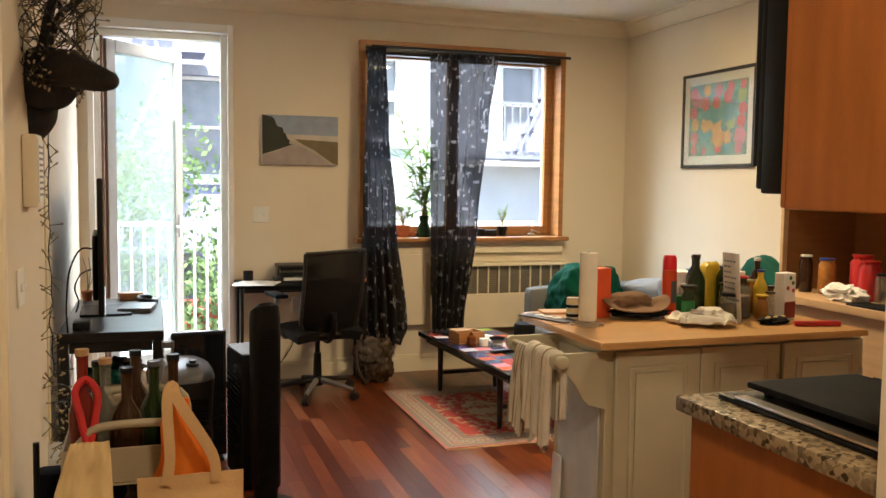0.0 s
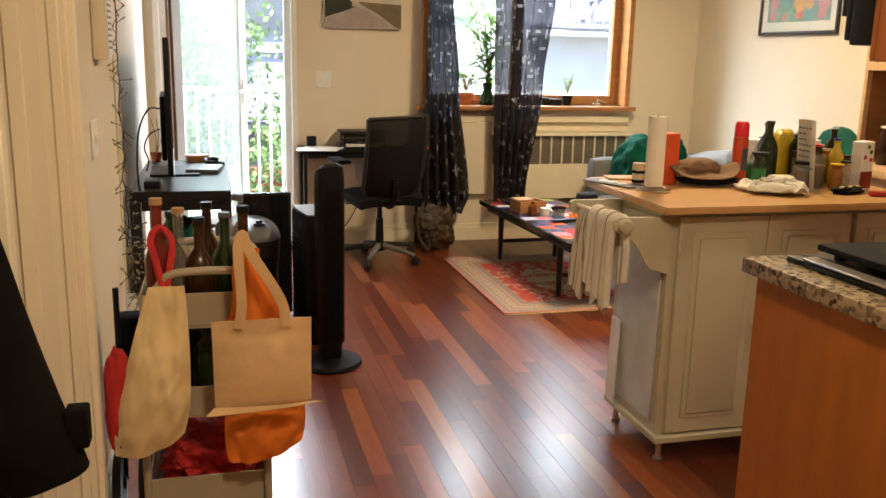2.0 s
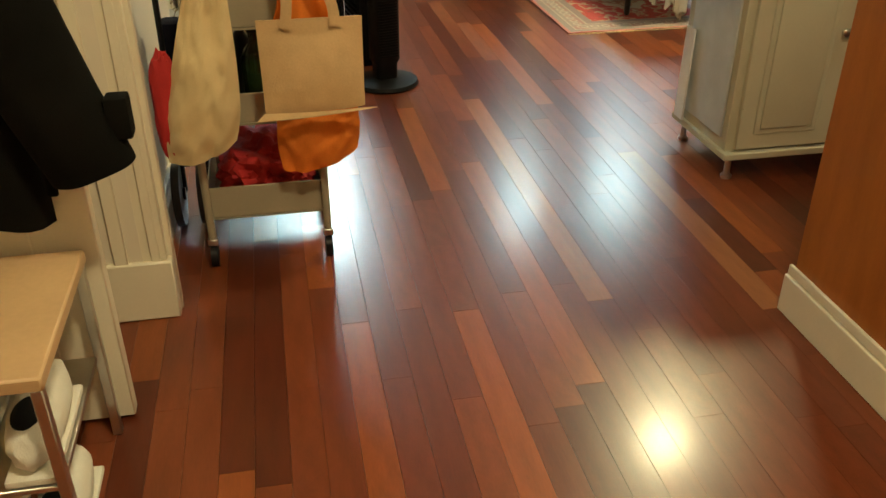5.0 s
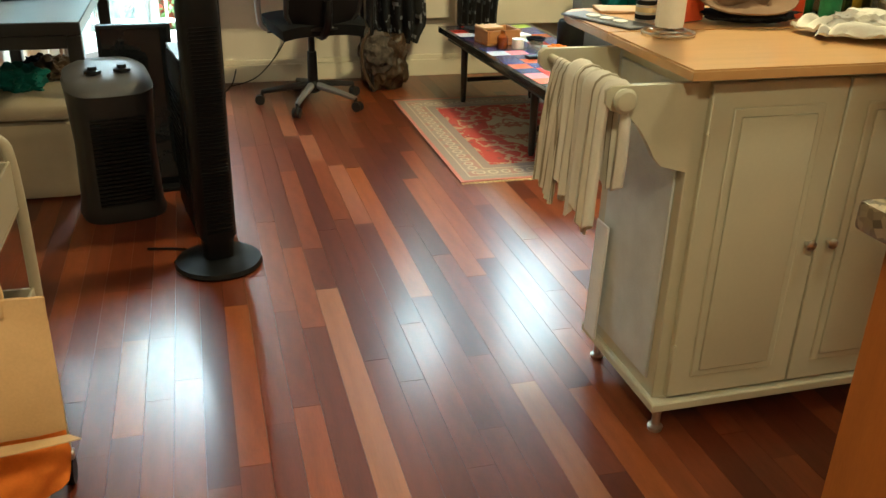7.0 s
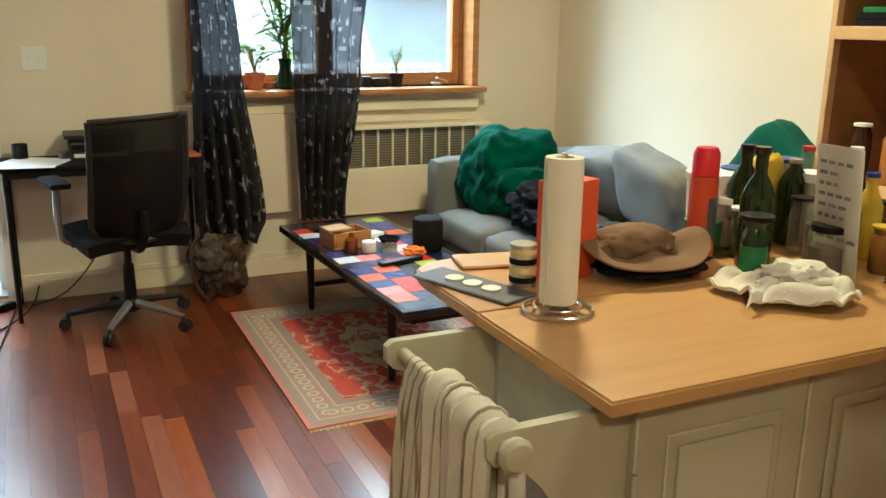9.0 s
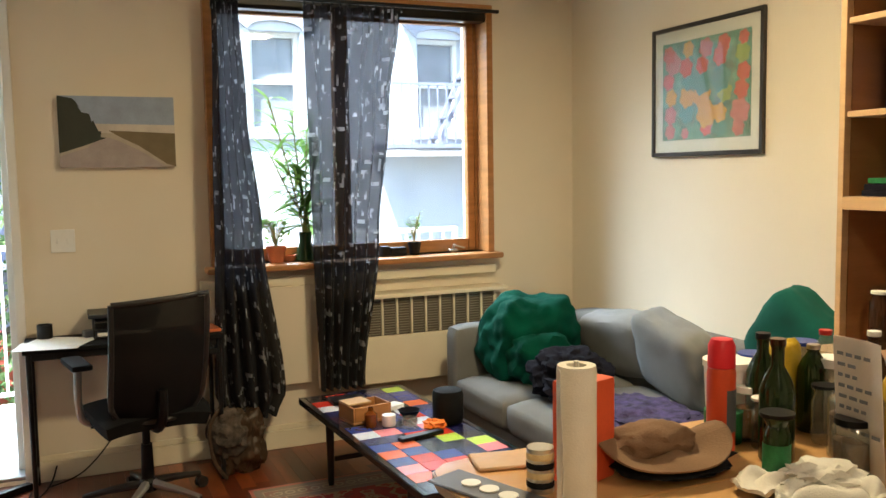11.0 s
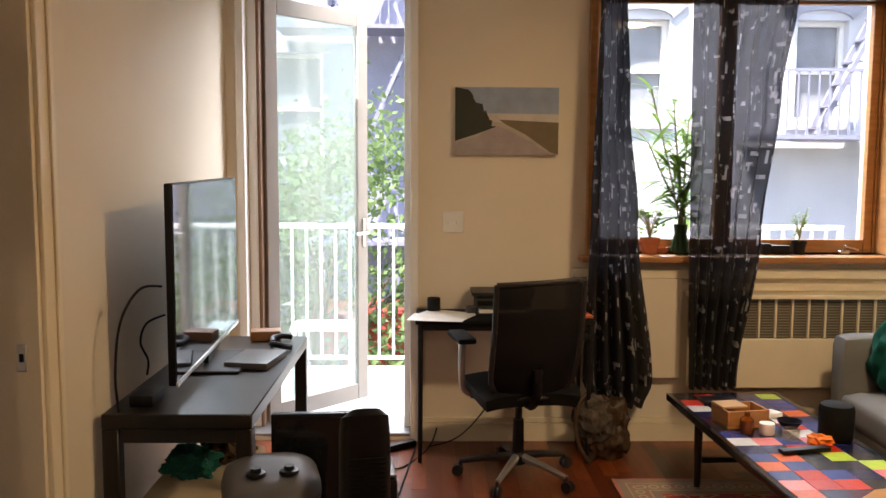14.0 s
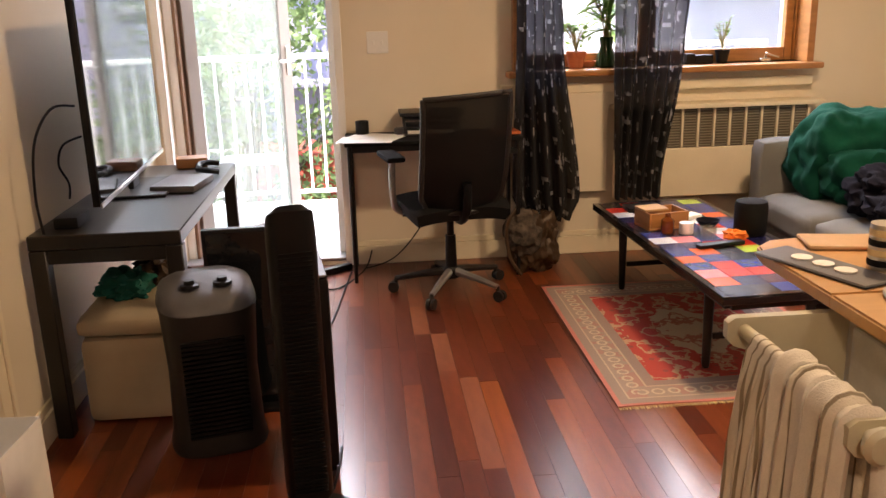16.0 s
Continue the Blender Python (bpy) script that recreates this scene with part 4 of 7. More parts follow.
for x in (0.46, 0.56, 0.66):
    part("grate", tube(tube(B(), [(x - 0.03, 0.05, 0.035), (x - 0.03, 0.5, 0.035)], 0.006), [(x - 0.04, 0.28, 0.035), (x + 0.04, 0.28, 0.035)], 0.006), M_BLACKMATT, stove)
    part("grate_foot", B(x - 0.035, 0.05, 0.0145, x - 0.025, 0.06, 0.0288), M_BLACKMATT, stove)
upc = thing("wall_cabinet", (1.825, SY + 0.003, 1.435), "orange cherry veneer wall cabinet hung beside the microwave", "wall cabinet")
part("body", B(0, 0, 0, 0.35, 0.325, 1.02, 0.003), M_ORANGE, upc)
part("door", B(0.003, 0.3255, 0.003, 0.345, 0.344, 1.017, 0.003), M_ORANGE, upc)
mw = thing("microwave_oven", (1.83, SY + 0.348, 1.467), "black microwave oven mounted in front of the wall cabinet", "microwave oven")
part("body", B(0.0, 0, 0.0, 0.70, 0.065, 0.9, 0.006), M_BLACK, mw)
part("door", B(0.003, 0.0655, 0.01, 0.50, 0.085, 0.89, 0.005), M_BLACK, mw)
part("handle", tube(B(), [(0.02, 0.105, 0.06), (0.02, 0.105, 0.84)], 0.009), M_BLACKMETAL, mw)
for z in (0.08, 0.82):
    part("handle_mount", tube(B(), [(0.02, 0.085, z), (0.02, 0.097, z)], 0.006), M_BLACKMETAL, mw)

# maple hutch on the east counter
ctr = thing("east_counter", (3.72, 3.0, 0), "pale maple base cabinet with a wooden worktop below the open hutch", "base cabinet")
part("body", B(0.03, 0, 0.0, 0.636, 1.50, 0.88, 0.003), M_PALEWOOD, ctr)
part("top", B(0.0, -0.02, 0.8805, 0.636, 1.52, 0.92, 0.005), M_PALEWOOD, ctr)
hut = thing("hutch", (3.86, 3.05, 0.9205), "tall open maple shelf unit with brown backs and full shelves", "shelf unit")
HH, HL, HD = 1.86, 1.47, 0.495
part("side", B(0.0, HL - 0.025, 0, HD, HL, HH, 0.002), M_PALEWOOD, hut)
part("side", B(0.0, 0, 0, HD, 0.025, HH, 0.002), M_PALEWOOD, hut)
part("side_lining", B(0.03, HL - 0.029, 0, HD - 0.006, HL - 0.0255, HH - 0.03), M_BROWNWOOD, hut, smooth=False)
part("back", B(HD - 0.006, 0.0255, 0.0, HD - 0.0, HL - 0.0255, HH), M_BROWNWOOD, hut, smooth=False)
for z, t in ((0.48, 0.045), (0.80, 0.022), (1.12, 0.022), (1.45, 0.022), (HH - 0.03, 0.03)):
    part("shelf", B(0.005 if t < 0.04 else -0.008, 0.0255, z, HD - 0.0065, HL - 0.03, z + t, 0.002), M_PALEWOOD, hut)


# ---- outside: balcony, court, facing houses, trees ----
structure("balcony_floor", B(-1.6, NY + 0.33, -0.12, 4.6, 8.95, -0.02), M_CONCRETE)
structure("ground", B(-60, NY + 0.33, -6.4, 60, 90, -6.2), M_ASPHALT)
rl = thing("balcony_railing", (-1.5, 8.75, -0.02), "white painted metal balcony railing with thin upright bars", "railing")
part("top_rail", B(0, -0.022, 1.09, 5.8, 0.022, 1.125, 0.004), M_RAIL, rl)
part("bottom_rail", B(0, -0.015, 0.10, 5.8, 0.015, 0.125, 0.003), M_RAIL, rl)
bar_mesh = mesh("bar", B(-0.0085, -0.0085, 0.1255, 0.0085, 0.0085, 1.0895), M_RAIL)
for i in range(53):
    o = new("bar", bar_mesh)
    o.parent, o.location = rl, (0.06 + i * 0.108, 0, 0)
for x in (0.02, 2.9, 5.78):
    part("post", B(x - 0.018, -0.018, 0, x + 0.018, 0.018, 1.0895, 0.003), M_RAIL, rl)
bc = thing("balcony_table", (0.48, 8.25, -0.02), "small white slatted garden table on the balcony", "garden table")
for i in range(5):
    part("slat", B(-0.22, -0.16 + i * 0.066, 0.44, 0.22, -0.10 + i * 0.066, 0.46, 0.002), M_RAIL, bc)
for x in (-0.19, 0.19):
    for y in (-0.13, 0.13):
        part("leg", B(x - 0.012, y - 0.012, 0, x + 0.012, y + 0.012, 0.4395), M_RAIL, bc)


def facade(name, x0, x1, y, z0, z1, wallm, label, cols, floors, ww, wh, trimm, arched):
    """A house front with openings cut through, panes set back, sills and lintels."""
    h = thing(name, (x0, y, z0), label, "house")
    W, H = x1 - x0, z1 - z0
    bm = B()
    px, fz = W / cols, H / floors
    for i in range(cols):
        a = i * px
        wa, wb = a + (px - ww) / 2, a + (px + ww) / 2
        box(bm, a, 0, 0, wa, 0.4, H)
        box(bm, wb, 0, 0, a + px, 0.4, H)
        for j in range(floors):
            s = j * fz + (fz - wh) * 0.55
            lo = j * fz
            box(bm, wa, 0, lo, wb, 0.4, s)
            box(bm, wa, 0, s + wh, wb, 0.4, lo + fz)
    part("wall", bm, wallm, h, smooth=False)
    part("roof", B(-0.2, -0.45, H, W + 0.2, 0.5, H + 0.5, 0.05), trimm, h, "dark cornice")
    dark = mat("window_dark", (0.24, 0.25, 0.28), 0.15, 0, 3, 0.3, 0)
    fm = bpy.data.meshes.new("w")
    bmf = B(-ww / 2, 0.16, 0, -ww / 2 + 0.07, 0.24, wh)
    box(bmf, ww / 2 - 0.07, 0.16, 0, ww / 2, 0.24, wh)
    box(bmf, -ww / 2 + 0.07, 0.16, wh - 0.07, ww / 2 - 0.07, 0.24, wh)
    box(bmf, -ww / 2 + 0.07, 0.16, 0, ww / 2 - 0.07, 0.24, 0.07)
    box(bmf, -ww / 2 + 0.07, 0.15, wh / 2 - 0.03, ww / 2 - 0.07, 0.23, wh / 2 + 0.03)
    frame_mesh = mesh("window_frame", bmf, M_WHITE)
    pane_mesh = mesh("pane", B(-ww / 2 + 0.02, 0.25, 0, ww / 2 - 0.02, 0.27, wh), dark)
    bms = B(-ww / 2 - 0.1, -0.08, -0.12, ww / 2 + 0.1, 0.1, -0.001)
    if arched:
        n = 8
        for k in range(n):
            a0, a1 = math.pi * k / n, math.pi * (k + 1) / n
            r0, r1 = ww / 2 + 0.03, ww / 2 + 0.25
            q = [(r0 * math.cos(a0), r0 * 0.35 * math.sin(a0)), (r1 * math.cos(a0), 0.2 + r1 * 0.35 * math.sin(a0)), (r1 * math.cos(a1), 0.2 + r1 * 0.35 * math.sin(a1)), (r0 * math.cos(a1), r0 * 0.35 * math.sin(a1))]
            f = [bms.verts.new((x, -0.06, wh + 0.0 + z)) for x, z in q]
            g = [bms.verts.new((x, 0.0, wh + 0.0 + z)) for x, z in q]
            bms.faces.new(f)
            for u in range(4):
                bms.faces.new((f[u], f[(u + 1) % 4], g[(u + 1) % 4], g[u]))
    else:
        box(bms, -ww / 2 - 0.12, -0.06, wh, ww / 2 + 0.12, 0.0, wh + 0.18)
    sill_mesh = mesh("sill", bms, trimm)
    for i in range(cols):
        for j in range(floors):
            w = new("window")
            w.parent, w.location = h, (i * px + px / 2, 0, j * fz + (fz - wh) * 0.55)
            for nm, me in (("frame", frame_mesh), ("pane", pane_mesh), ("sill", sill_mesh)):
                o = new(nm, me)
                o.parent = w
    return h


M_TRIMGREY = mat("grey_stone_trim", (0.36, 0.37, 0.42), 0.9)
facade("house", 2.97, 21.17, 15.0, -6.2, 11.8, M_BRICKGREY, "pale grey painted brick house with tall arched windows across the court", 7, 5, 0.75, 1.45, M_TRIMGREY, True)
facade("house", -13.3, 2.9, 17.5, -6.2, 11.0, M_BRICKBLUE, "blue-grey brick house with sash windows across the court", 6, 5, 1.0, 1.9, M_TRIMGREY, False)


def fire_escape(x0, y, z0, floors, fh, w):
    f = thing("fire_escape", (x0, y, z0), "dark metal fire escape with steep stairs on the house front", "fire escape")
    mm = mat("grey_iron", (0.22, 0.23, 0.30), 0.6)
    for k in range(floors):
        z = k * fh
        bm = B(0, -1.0, z, w, -0.05, z + 0.06)
        part("landing", bm, mm, f, smooth=False)
        bm = B(0, -1.0, z + 0.9, w, -0.96, z + 0.94)
        for i in range(int(w / 0.14)):
            box(bm, i * 0.14, -0.99, z + 0.061, i * 0.14 + 0.02, -0.97, z + 0.899)
        part("rail", bm, mm, f, smooth=False)
        bm = tube(tube(B(), [(w * 0.25, -0.45, z + 0.06), (w * 0.80, -0.45, z + fh)], 0.045, 4), [(w * 0.25, -0.75, z + 0.06), (w * 0.80, -0.75, z + fh)], 0.045, 4)
        for i in range(12):
            t = (i + 0.5) / 12
            box(bm, w * (0.25 + 0.55 * t) - 0.08, -0.75, z + fh * t, w * (0.25 + 0.55 * t) + 0.08, -0.45, z + fh * t + 0.03)
        part("stair", bm, mm, f, smooth=False)


fire_escape(5.7, 14.98, -5.3, 4, 3.6, 3.2)
fire_escape(-1.3, 17.48, -3.3, 4, 3.5, 2.8)


def leafy(name, place, h, r, n, seed, label, leaf=0.10):
    rr = random.Random(seed)
    t = thing(name, place, label, "tree")
    bm = B()
    tube(bm, curve_pts([(0, 0, 0), (0.05, 0.02, h * 0.3), (-0.08, 0.05, h * 0.6), (0.0, 0, h * 0.85)], 4), 0.16, 8, r2=0.04)
    tips = []
    for k in range(9):
        a, z = rr.uniform(0, 6.28), h * rr.uniform(0.35, 0.75)
        e = Vector((math.cos(a) * r * 0.8, math.sin(a) * r * 0.8, z + h * rr.uniform(0.1, 0.25)))
        tube(bm, [(0, 0, z), e * 0.5 + Vector((0, 0, z * 0.55)), e], 0.05, 5, r2=0.012)
        tips.append(e)
    part("trunk", bm, M_BARK, t)
    bm = B()
    clumps = []
    for k in range(34):
        a, u = rr.uniform(0, 6.28), rr.uniform(0.1, 1) ** 0.6
        zz = rr.uniform(-1, 1)
        clumps.append(Vector((math.cos(a) * r * u * math.sqrt(1 - zz * zz * 0.7), math.sin(a) * r * u * math.sqrt(1 - zz * zz * 0.7), h * 0.72 + zz * h * 0.30)))
    for k in range(n):
        c = rr.choice(clumps)
        p = c + Vector([rr.gauss(0, 0.34) for _ in range(3)])
        d = Vector([rr.gauss(0, 1) for _ in range(3)]).normalized()
        s = d.cross(Vector([rr.gauss(0, 1) for _ in range(3)])).normalized()
        ll = leaf * rr.uniform(0.6, 1.3)
        vs = [bm.verts.new(p + q) for q in (Vector((0, 0, 0)), d * ll * 0.5 + s * ll * 0.3, d * ll, d * ll * 0.5 - s * ll * 0.3)]
        bm.faces.new(vs)
    me = bpy.data.meshes.new("crown")
    bm.to_mesh(me)
    bm.free()
    me.materials.append(M_TREE)
    o = new("crown", me)
    o.parent = t


leafy("tree", (-0.1, 12.6, -6.2), 7.7, 1.9, 12000, 3, "leafy green court tree with its crown at balcony height")
leafy("tree", (-2.6, 13.5, -6.2), 11.5, 2.4, 12000, 4, "tall leafy green court tree beside the balcony")
leafy("tree", (1.6, 12.2, -6.2), 6.6, 1.2, 4500, 6, "young leafy green court tree below the balcony")
leafy("tree", (-4.6, 12.0, -6.2), 9.5, 2.2, 7000, 7, "leafy green court tree beyond the balcony's end")
solo("garden_shed", B(-0.8, 0, 0, 1.3, 1.2, 5.9, 0.03), mat("red_boards", (0.42, 0.08, 0.05), 0.8, 0, 3, 0.2), "tall narrow red painted shed among the court's trees", "shed", (0.55, 12.9, -6.2))


# ---- curtains ----
def curtain_mat(name, clear):
    m = bpy.data.materials.new(name)
    m.use_nodes = True
    nt = m.node_tree
    b = nt.nodes["Principled BSDF"]
    b.inputs["Roughness"].default_value = 0.9
    uv = nt.nodes.new("ShaderNodeUVMap")
    uv.uv_map = "cloth"

    def dashes(sx, sy, rot, thr, off):
        mp, br = nt.nodes.new("ShaderNodeMapping"), nt.nodes.new("ShaderNodeTexBrick")
        mp.inputs["Rotation"].default_value[2] = rot
        mp.inputs["Location"].default_value[0] = off
        nt.links.new(uv.outputs[0], mp.inputs[0])
        vz = nt.nodes.new("ShaderNodeTexVoronoi")
        vz.inputs["Scale"].default_value = 1.0
        mp.inputs["Scale"].default_value = (sx, sy, 1)
        nt.links.new(mp.outputs[0], vz.inputs["Vector"])
        vz.distance = "CHEBYCHEV"
        n = nt.nodes.new("ShaderNodeMath")
        n.operation = "LESS_THAN"
        n.inputs[1].default_value = thr
        nt.links.new(vz.outputs["Distance"], n.inputs[0])
        nt.nodes.remove(br)
        return n.outputs[0]

    a, c = dashes(26, 7, 0, 0.24, 0), dashes(6, 22, 0, 0.24, 3.3)
    mx = nt.nodes.new("ShaderNodeMath")
    mx.operation = "MAXIMUM"
    nt.links.new(a, mx.inputs[0])
    nt.links.new(c, mx.inputs[1])
    nz = nt.nodes.new("ShaderNodeTexNoise")
    nz.inputs["Scale"].default_value = 11
    nt.links.new(uv.outputs[0], nz.inputs["Vector"])
    fade = nt.nodes.new("ShaderNodeMath")
    fade.operation = "MULTIPLY"
    mr = nt.nodes.new("ShaderNodeMapRange")
    mr.inputs["From Min"].default_value, mr.inputs["From Max"].default_value = 0.50, 0.60
    nt.links.new(nz.outputs["Fac"], mr.inputs[0])
    nt.links.new(mx.outputs[0], fade.inputs[0])
    nt.links.new(mr.outputs[0], fade.inputs[1])
    mix = nt.nodes.new("ShaderNodeMix")
    mix.data_type = "RGBA"
    mix.inputs[6].default_value, mix.inputs[7].default_value = (0.016, 0.016, 0.020, 1), (0.36, 0.36, 0.39, 1)
    nt.links.new(fade.outputs[0], mix.inputs[0])
    nt.links.new(mix.outputs[2], b.inputs["Base Color"])
    tl, tp, m1, m2 = nt.nodes.new("ShaderNodeBsdfTranslucent"), nt.nodes.new("ShaderNodeBsdfTransparent"), nt.nodes.new("ShaderNodeMixShader"), nt.nodes.new("ShaderNodeMixShader")
    nt.links.new(mix.outputs[2], tl.inputs[0])
    m1.inputs[0].default_value, m2.inputs[0].default_value = 0.35, clear
    tp.inputs[0].default_value = (0.80, 0.80, 0.86, 1)
    nt.links.new(b.outputs[0], m1.inputs[1])
    nt.links.new(tl.outputs[0], m1.inputs[2])
    nt.links.new(m1.outputs[0], m2.inputs[1])
    nt.links.new(tp.outputs[0], m2.inputs[2])
    nt.links.new(m2.outputs[0], nt.nodes["Material Output"].inputs[0])
    return m


def curtain(label, left, right, z0, z1, width, folds, seed, clear):
    """left(v), right(v): the cloth's edges in x from the hem (0) to the head (1)."""
    c = thing("curtain", (0, NY - 0.225, z0), label, "curtain")
    bm = B()
    uvl = bm.loops.layers.uv.new("cloth")
    nu, nv = 110, 50
    grid = []
    for i in range(nu + 1):
        u = i / nu
        col = []
        for j in range(nv + 1):
            v = j / nv
            a, b = left(v), right(v)
            x = a + (b - a) * (u + 0.012 * math.sin(u * folds * 6.28 * 2 + seed + v))
            amp = 0.030 + 0.014 * (1 - v)
            y = amp * math.sin(u * folds * 6.28 + seed + 0.7 * math.sin(v * 3 + seed)) + 0.014 * noise.noise(Vector((u * 9, v * 5, seed)))
            col.append((bm.verts.new((x, y, v * (z1 - z0))), (u * width, v * (z1 - z0))))
        grid.append(col)
    for i in range(nu):
        for j in range(nv):
            q = [grid[i][j], grid[i + 1][j], grid[i + 1][j + 1], grid[i][j + 1]]
            f = bm.faces.new([k[0] for k in q])
            for lp, k in zip(f.loops, q):
                lp[uvl].uv = k[1]
    part("cloth", bm, curtain_mat("sheer_curtain_cloth", clear), c)
    bm = B()
    for i in range(0, nu + 1, 10):
        x = left(1) + (right(1) - left(1)) * i / nu
        tube(bm, [(x, 0.0, z1 - z0 - 0.01), (x, 0.01, z1 - z0 + 0.02)], 0.006, 6)
    part("rings", bm, M_BLACKMETAL, c)


def lerp(v, *ps):
    for (a, p), (b, q) in zip(ps, ps[1:]):
        if v <= b:
            t = (v - a) / (b - a)
            return p + (q - p) * (t * t * (3 - 2 * t))
    return ps[-1][1]


curtain("dark grey sheer curtain with pale dashes, gathered at the window's edge", lambda v: lerp(v, (0, 2.10), (0.06, 2.03), (0.5, 2.06), (1, 2.085)), lambda v: lerp(v, (0, 2.36), (0.05, 2.41), (0.45, 2.31), (0.75, 2.25), (1, 2.22)), 0.26, 2.45, 1.3, 5, 1.0, 0.03)
curtain("dark grey sheer curtain with pale dashes, half drawn across the window", lambda v: lerp(v, (0, 2.60), (0.4, 2.585), (1, 2.57)), lambda v: lerp(v, (0, 2.86), (0.4, 2.97), (0.75, 3.05), (1, 3.12)), 0.36, 2.45, 1.5, 6, 2.6, 0.10)
solo("curtain_rod", tube(B(), [(W0 + 0.01, NY - 0.225, 2.475), (W1 - 0.01, NY - 0.225, 2.475)], 0.011, 10), M_BLACKMETAL, "thin black curtain rod across the window head", "curtain rod")


# ---- things on walls ----
def picture(name, place, rz, w, h, label, frame_m, fw, depth, motif):
    p = thing(name, place, label, "picture", rz=rz)
    if fw:
        bm = B(-w / 2, -depth, -h / 2, -w / 2 + fw, -0.002, h / 2, 0.002)
        box(bm, w / 2 - fw, -depth, -h / 2, w / 2, -0.002, h / 2, 0.002)
        box(bm, -w / 2 + fw, -depth, h / 2 - fw, w / 2 - fw, -0.002, h / 2, 0.002)
        box(bm, -w / 2 + fw, -depth, -h / 2, w / 2 - fw, -0.002, -h / 2 + fw, 0.002)
        part("frame", bm, frame_m, p)
    motif(p, w, h)
    return p


def beach(p, w, h):
    part("canvas", B(-w / 2, -0.035, -h / 2, w / 2, -0.002, h / 2, 0.003), M_PAPER, p)
    cols = {"sky": (0.30, 0.36, 0.48), "haze": (0.55, 0.50, 0.44), "path": (0.36, 0.31, 0.30), "reeds": (0.17, 0.13, 0.07), "bush": (0.03, 0.035, 0.025), "sand": (0.42, 0.37, 0.30)}
    mm = {k: mat("print_" + k, c, 0.6, 0, 12, 0.16, 0) for k, c in cols.items()}

    def flat(name, pts, key, d):
        bm = B()
        bm.faces.new([bm.verts.new((x * w, -0.035 - d, z * h)) for x, z in pts])
        part(name, bm, mm[key], p, smooth=False)

    flat("print_sky", [(-.5, .05), (.5, .05), (.5, .5), (-.5, .5)], "sky", 0.0006)
    flat("print_horizon", [(-.5, -.02), (.5, -.04), (.5, .10), (-.5, .12)], "haze", 0.0009)
    flat("print_sand", [(-.5, -.5), (.5, -.5), (.5, -.02), (-.5, -.01)], "sand", 0.0012)
    flat("print_reeds", [(-.08, .02), (.5, -.02), (.5, -.5), (.42, -.46), (.18, -.2), (0, -.06)], "reeds", 0.0015)
    flat("print_path", [(-.5, -.5), (.42, -.5), (.2, -.28), (.02, -.14), (-.08, -.08), (-.18, -.1), (-.26, -.22), (-.5, -.34)], "path", 0.0018)
    r = random.Random(3)
    pts = [(-.5, .5)]
    for i in range(14):
        t = i / 13
        pts.append((-.36 + t * .24 + r.uniform(-.03, .03), .46 - t * .54 + r.uniform(-.04, .04)))
    pts += [(-.3, -.2), (-.5, -.3)]
    flat("print_bush", pts, "bush", 0.0021)


def flowers(p, w, h):
    part("mount", B(-w / 2 + 0.012, -0.012, -h / 2 + 0.012, w / 2 - 0.012, -0.003, h / 2 - 0.012), M_PAPER, p, "white mount")
    iw, ih = w / 2 - 0.085, h / 2 - 0.085
    bm = B(-iw, -0.0135, -ih, iw, -0.0125, ih)
    part("print_ground", bm, mat("print_green", (0.10, 0.30, 0.24), 0.6, 0, 14, 0.7, 0), p, smooth=False)
    r = random.Random(11)
    cs = [mat("print_" + n, c, 0.6, 0, 40, 0.2, 0) for n, c in (("coral", (0.62, 0.10, 0.08)), ("gold", (0.66, 0.36, 0.05)), ("rose", (0.55, 0.18, 0.20)), ("teal_petal", (0.05, 0.30, 0.30)), ("plum_petal", (0.25, 0.08, 0.16)), ("lime_petal", (0.30, 0.42, 0.10)))]
    k = 0
    for gx in range(5):
        for gz in range(6):
            x, z = -iw + (gx + 0.5) * iw / 2.5 + r.uniform(-.02, .02), -ih + (gz + 0.5) * ih / 3 + r.uniform(-.02, .02)
            rad_ = r.uniform(0.045, 0.075)
            rad_ = min(rad_, (iw - abs(x)) / 1.05, (ih - abs(z)) / 1.05)
            if rad_ < 0.015:
                continue
            k += 1
            bm = B()
            bm.faces.new([bm.verts.new((x + rad_ * (1 + 0.12 * math.sin(a * 6)) * 0.93 * math.cos(a), -0.0138 - k * 0.00005, z + rad_ * (1 + 0.12 * math.sin(a * 6)) * 0.93 * math.sin(a))) for a in np.linspace(0, math.tau, 24, endpoint=False)])
            part("print_flower", bm, r.choices(cs, (8, 5, 6, 4, 3, 4))[0], p, smooth=False)
    g = part("glazing", B(-w / 2 + 0.013, -0.018, -h / 2 + 0.013, w / 2 - 0.013, -0.0165, h / 2 - 0.013), M_CLEAR, p, smooth=False)
    g.visible_shadow = False


M_PICFRAME = mat("black_picture_frame", (0.03, 0.025, 0.022), 0.4)
picture("canvas_print", (1.622, NY, 1.785), 0, 0.56, 0.36, "unframed canvas print of a sandy path with reeds and sea beyond", None, 0, 0, beach)
picture("framed_poster", (EX, 5.80, 1.955), -90, 0.83, 0.68, "black framed floral print in coral, gold and green behind glass", M_PICFRAME, 0.022, 0.024, flowers)


def wall_switch(place, rz, label, gangs=2):
    s = thing("light_switch", place, label, "light switch", rz=rz)
    part("plate", B(-0.04 * gangs * 0.72, -0.007, -0.058, 0.04 * gangs * 0.72, -0.001, 0.058, 0.002), M_PAPER, s)
    for i in range(gangs):
        x = (i - (gangs - 1) / 2) * 0.046
        part("toggle", B(x - 0.006, -0.016, -0.012, x + 0.006, -0.0071, 0.012, 0.002), M_WHITE, s)


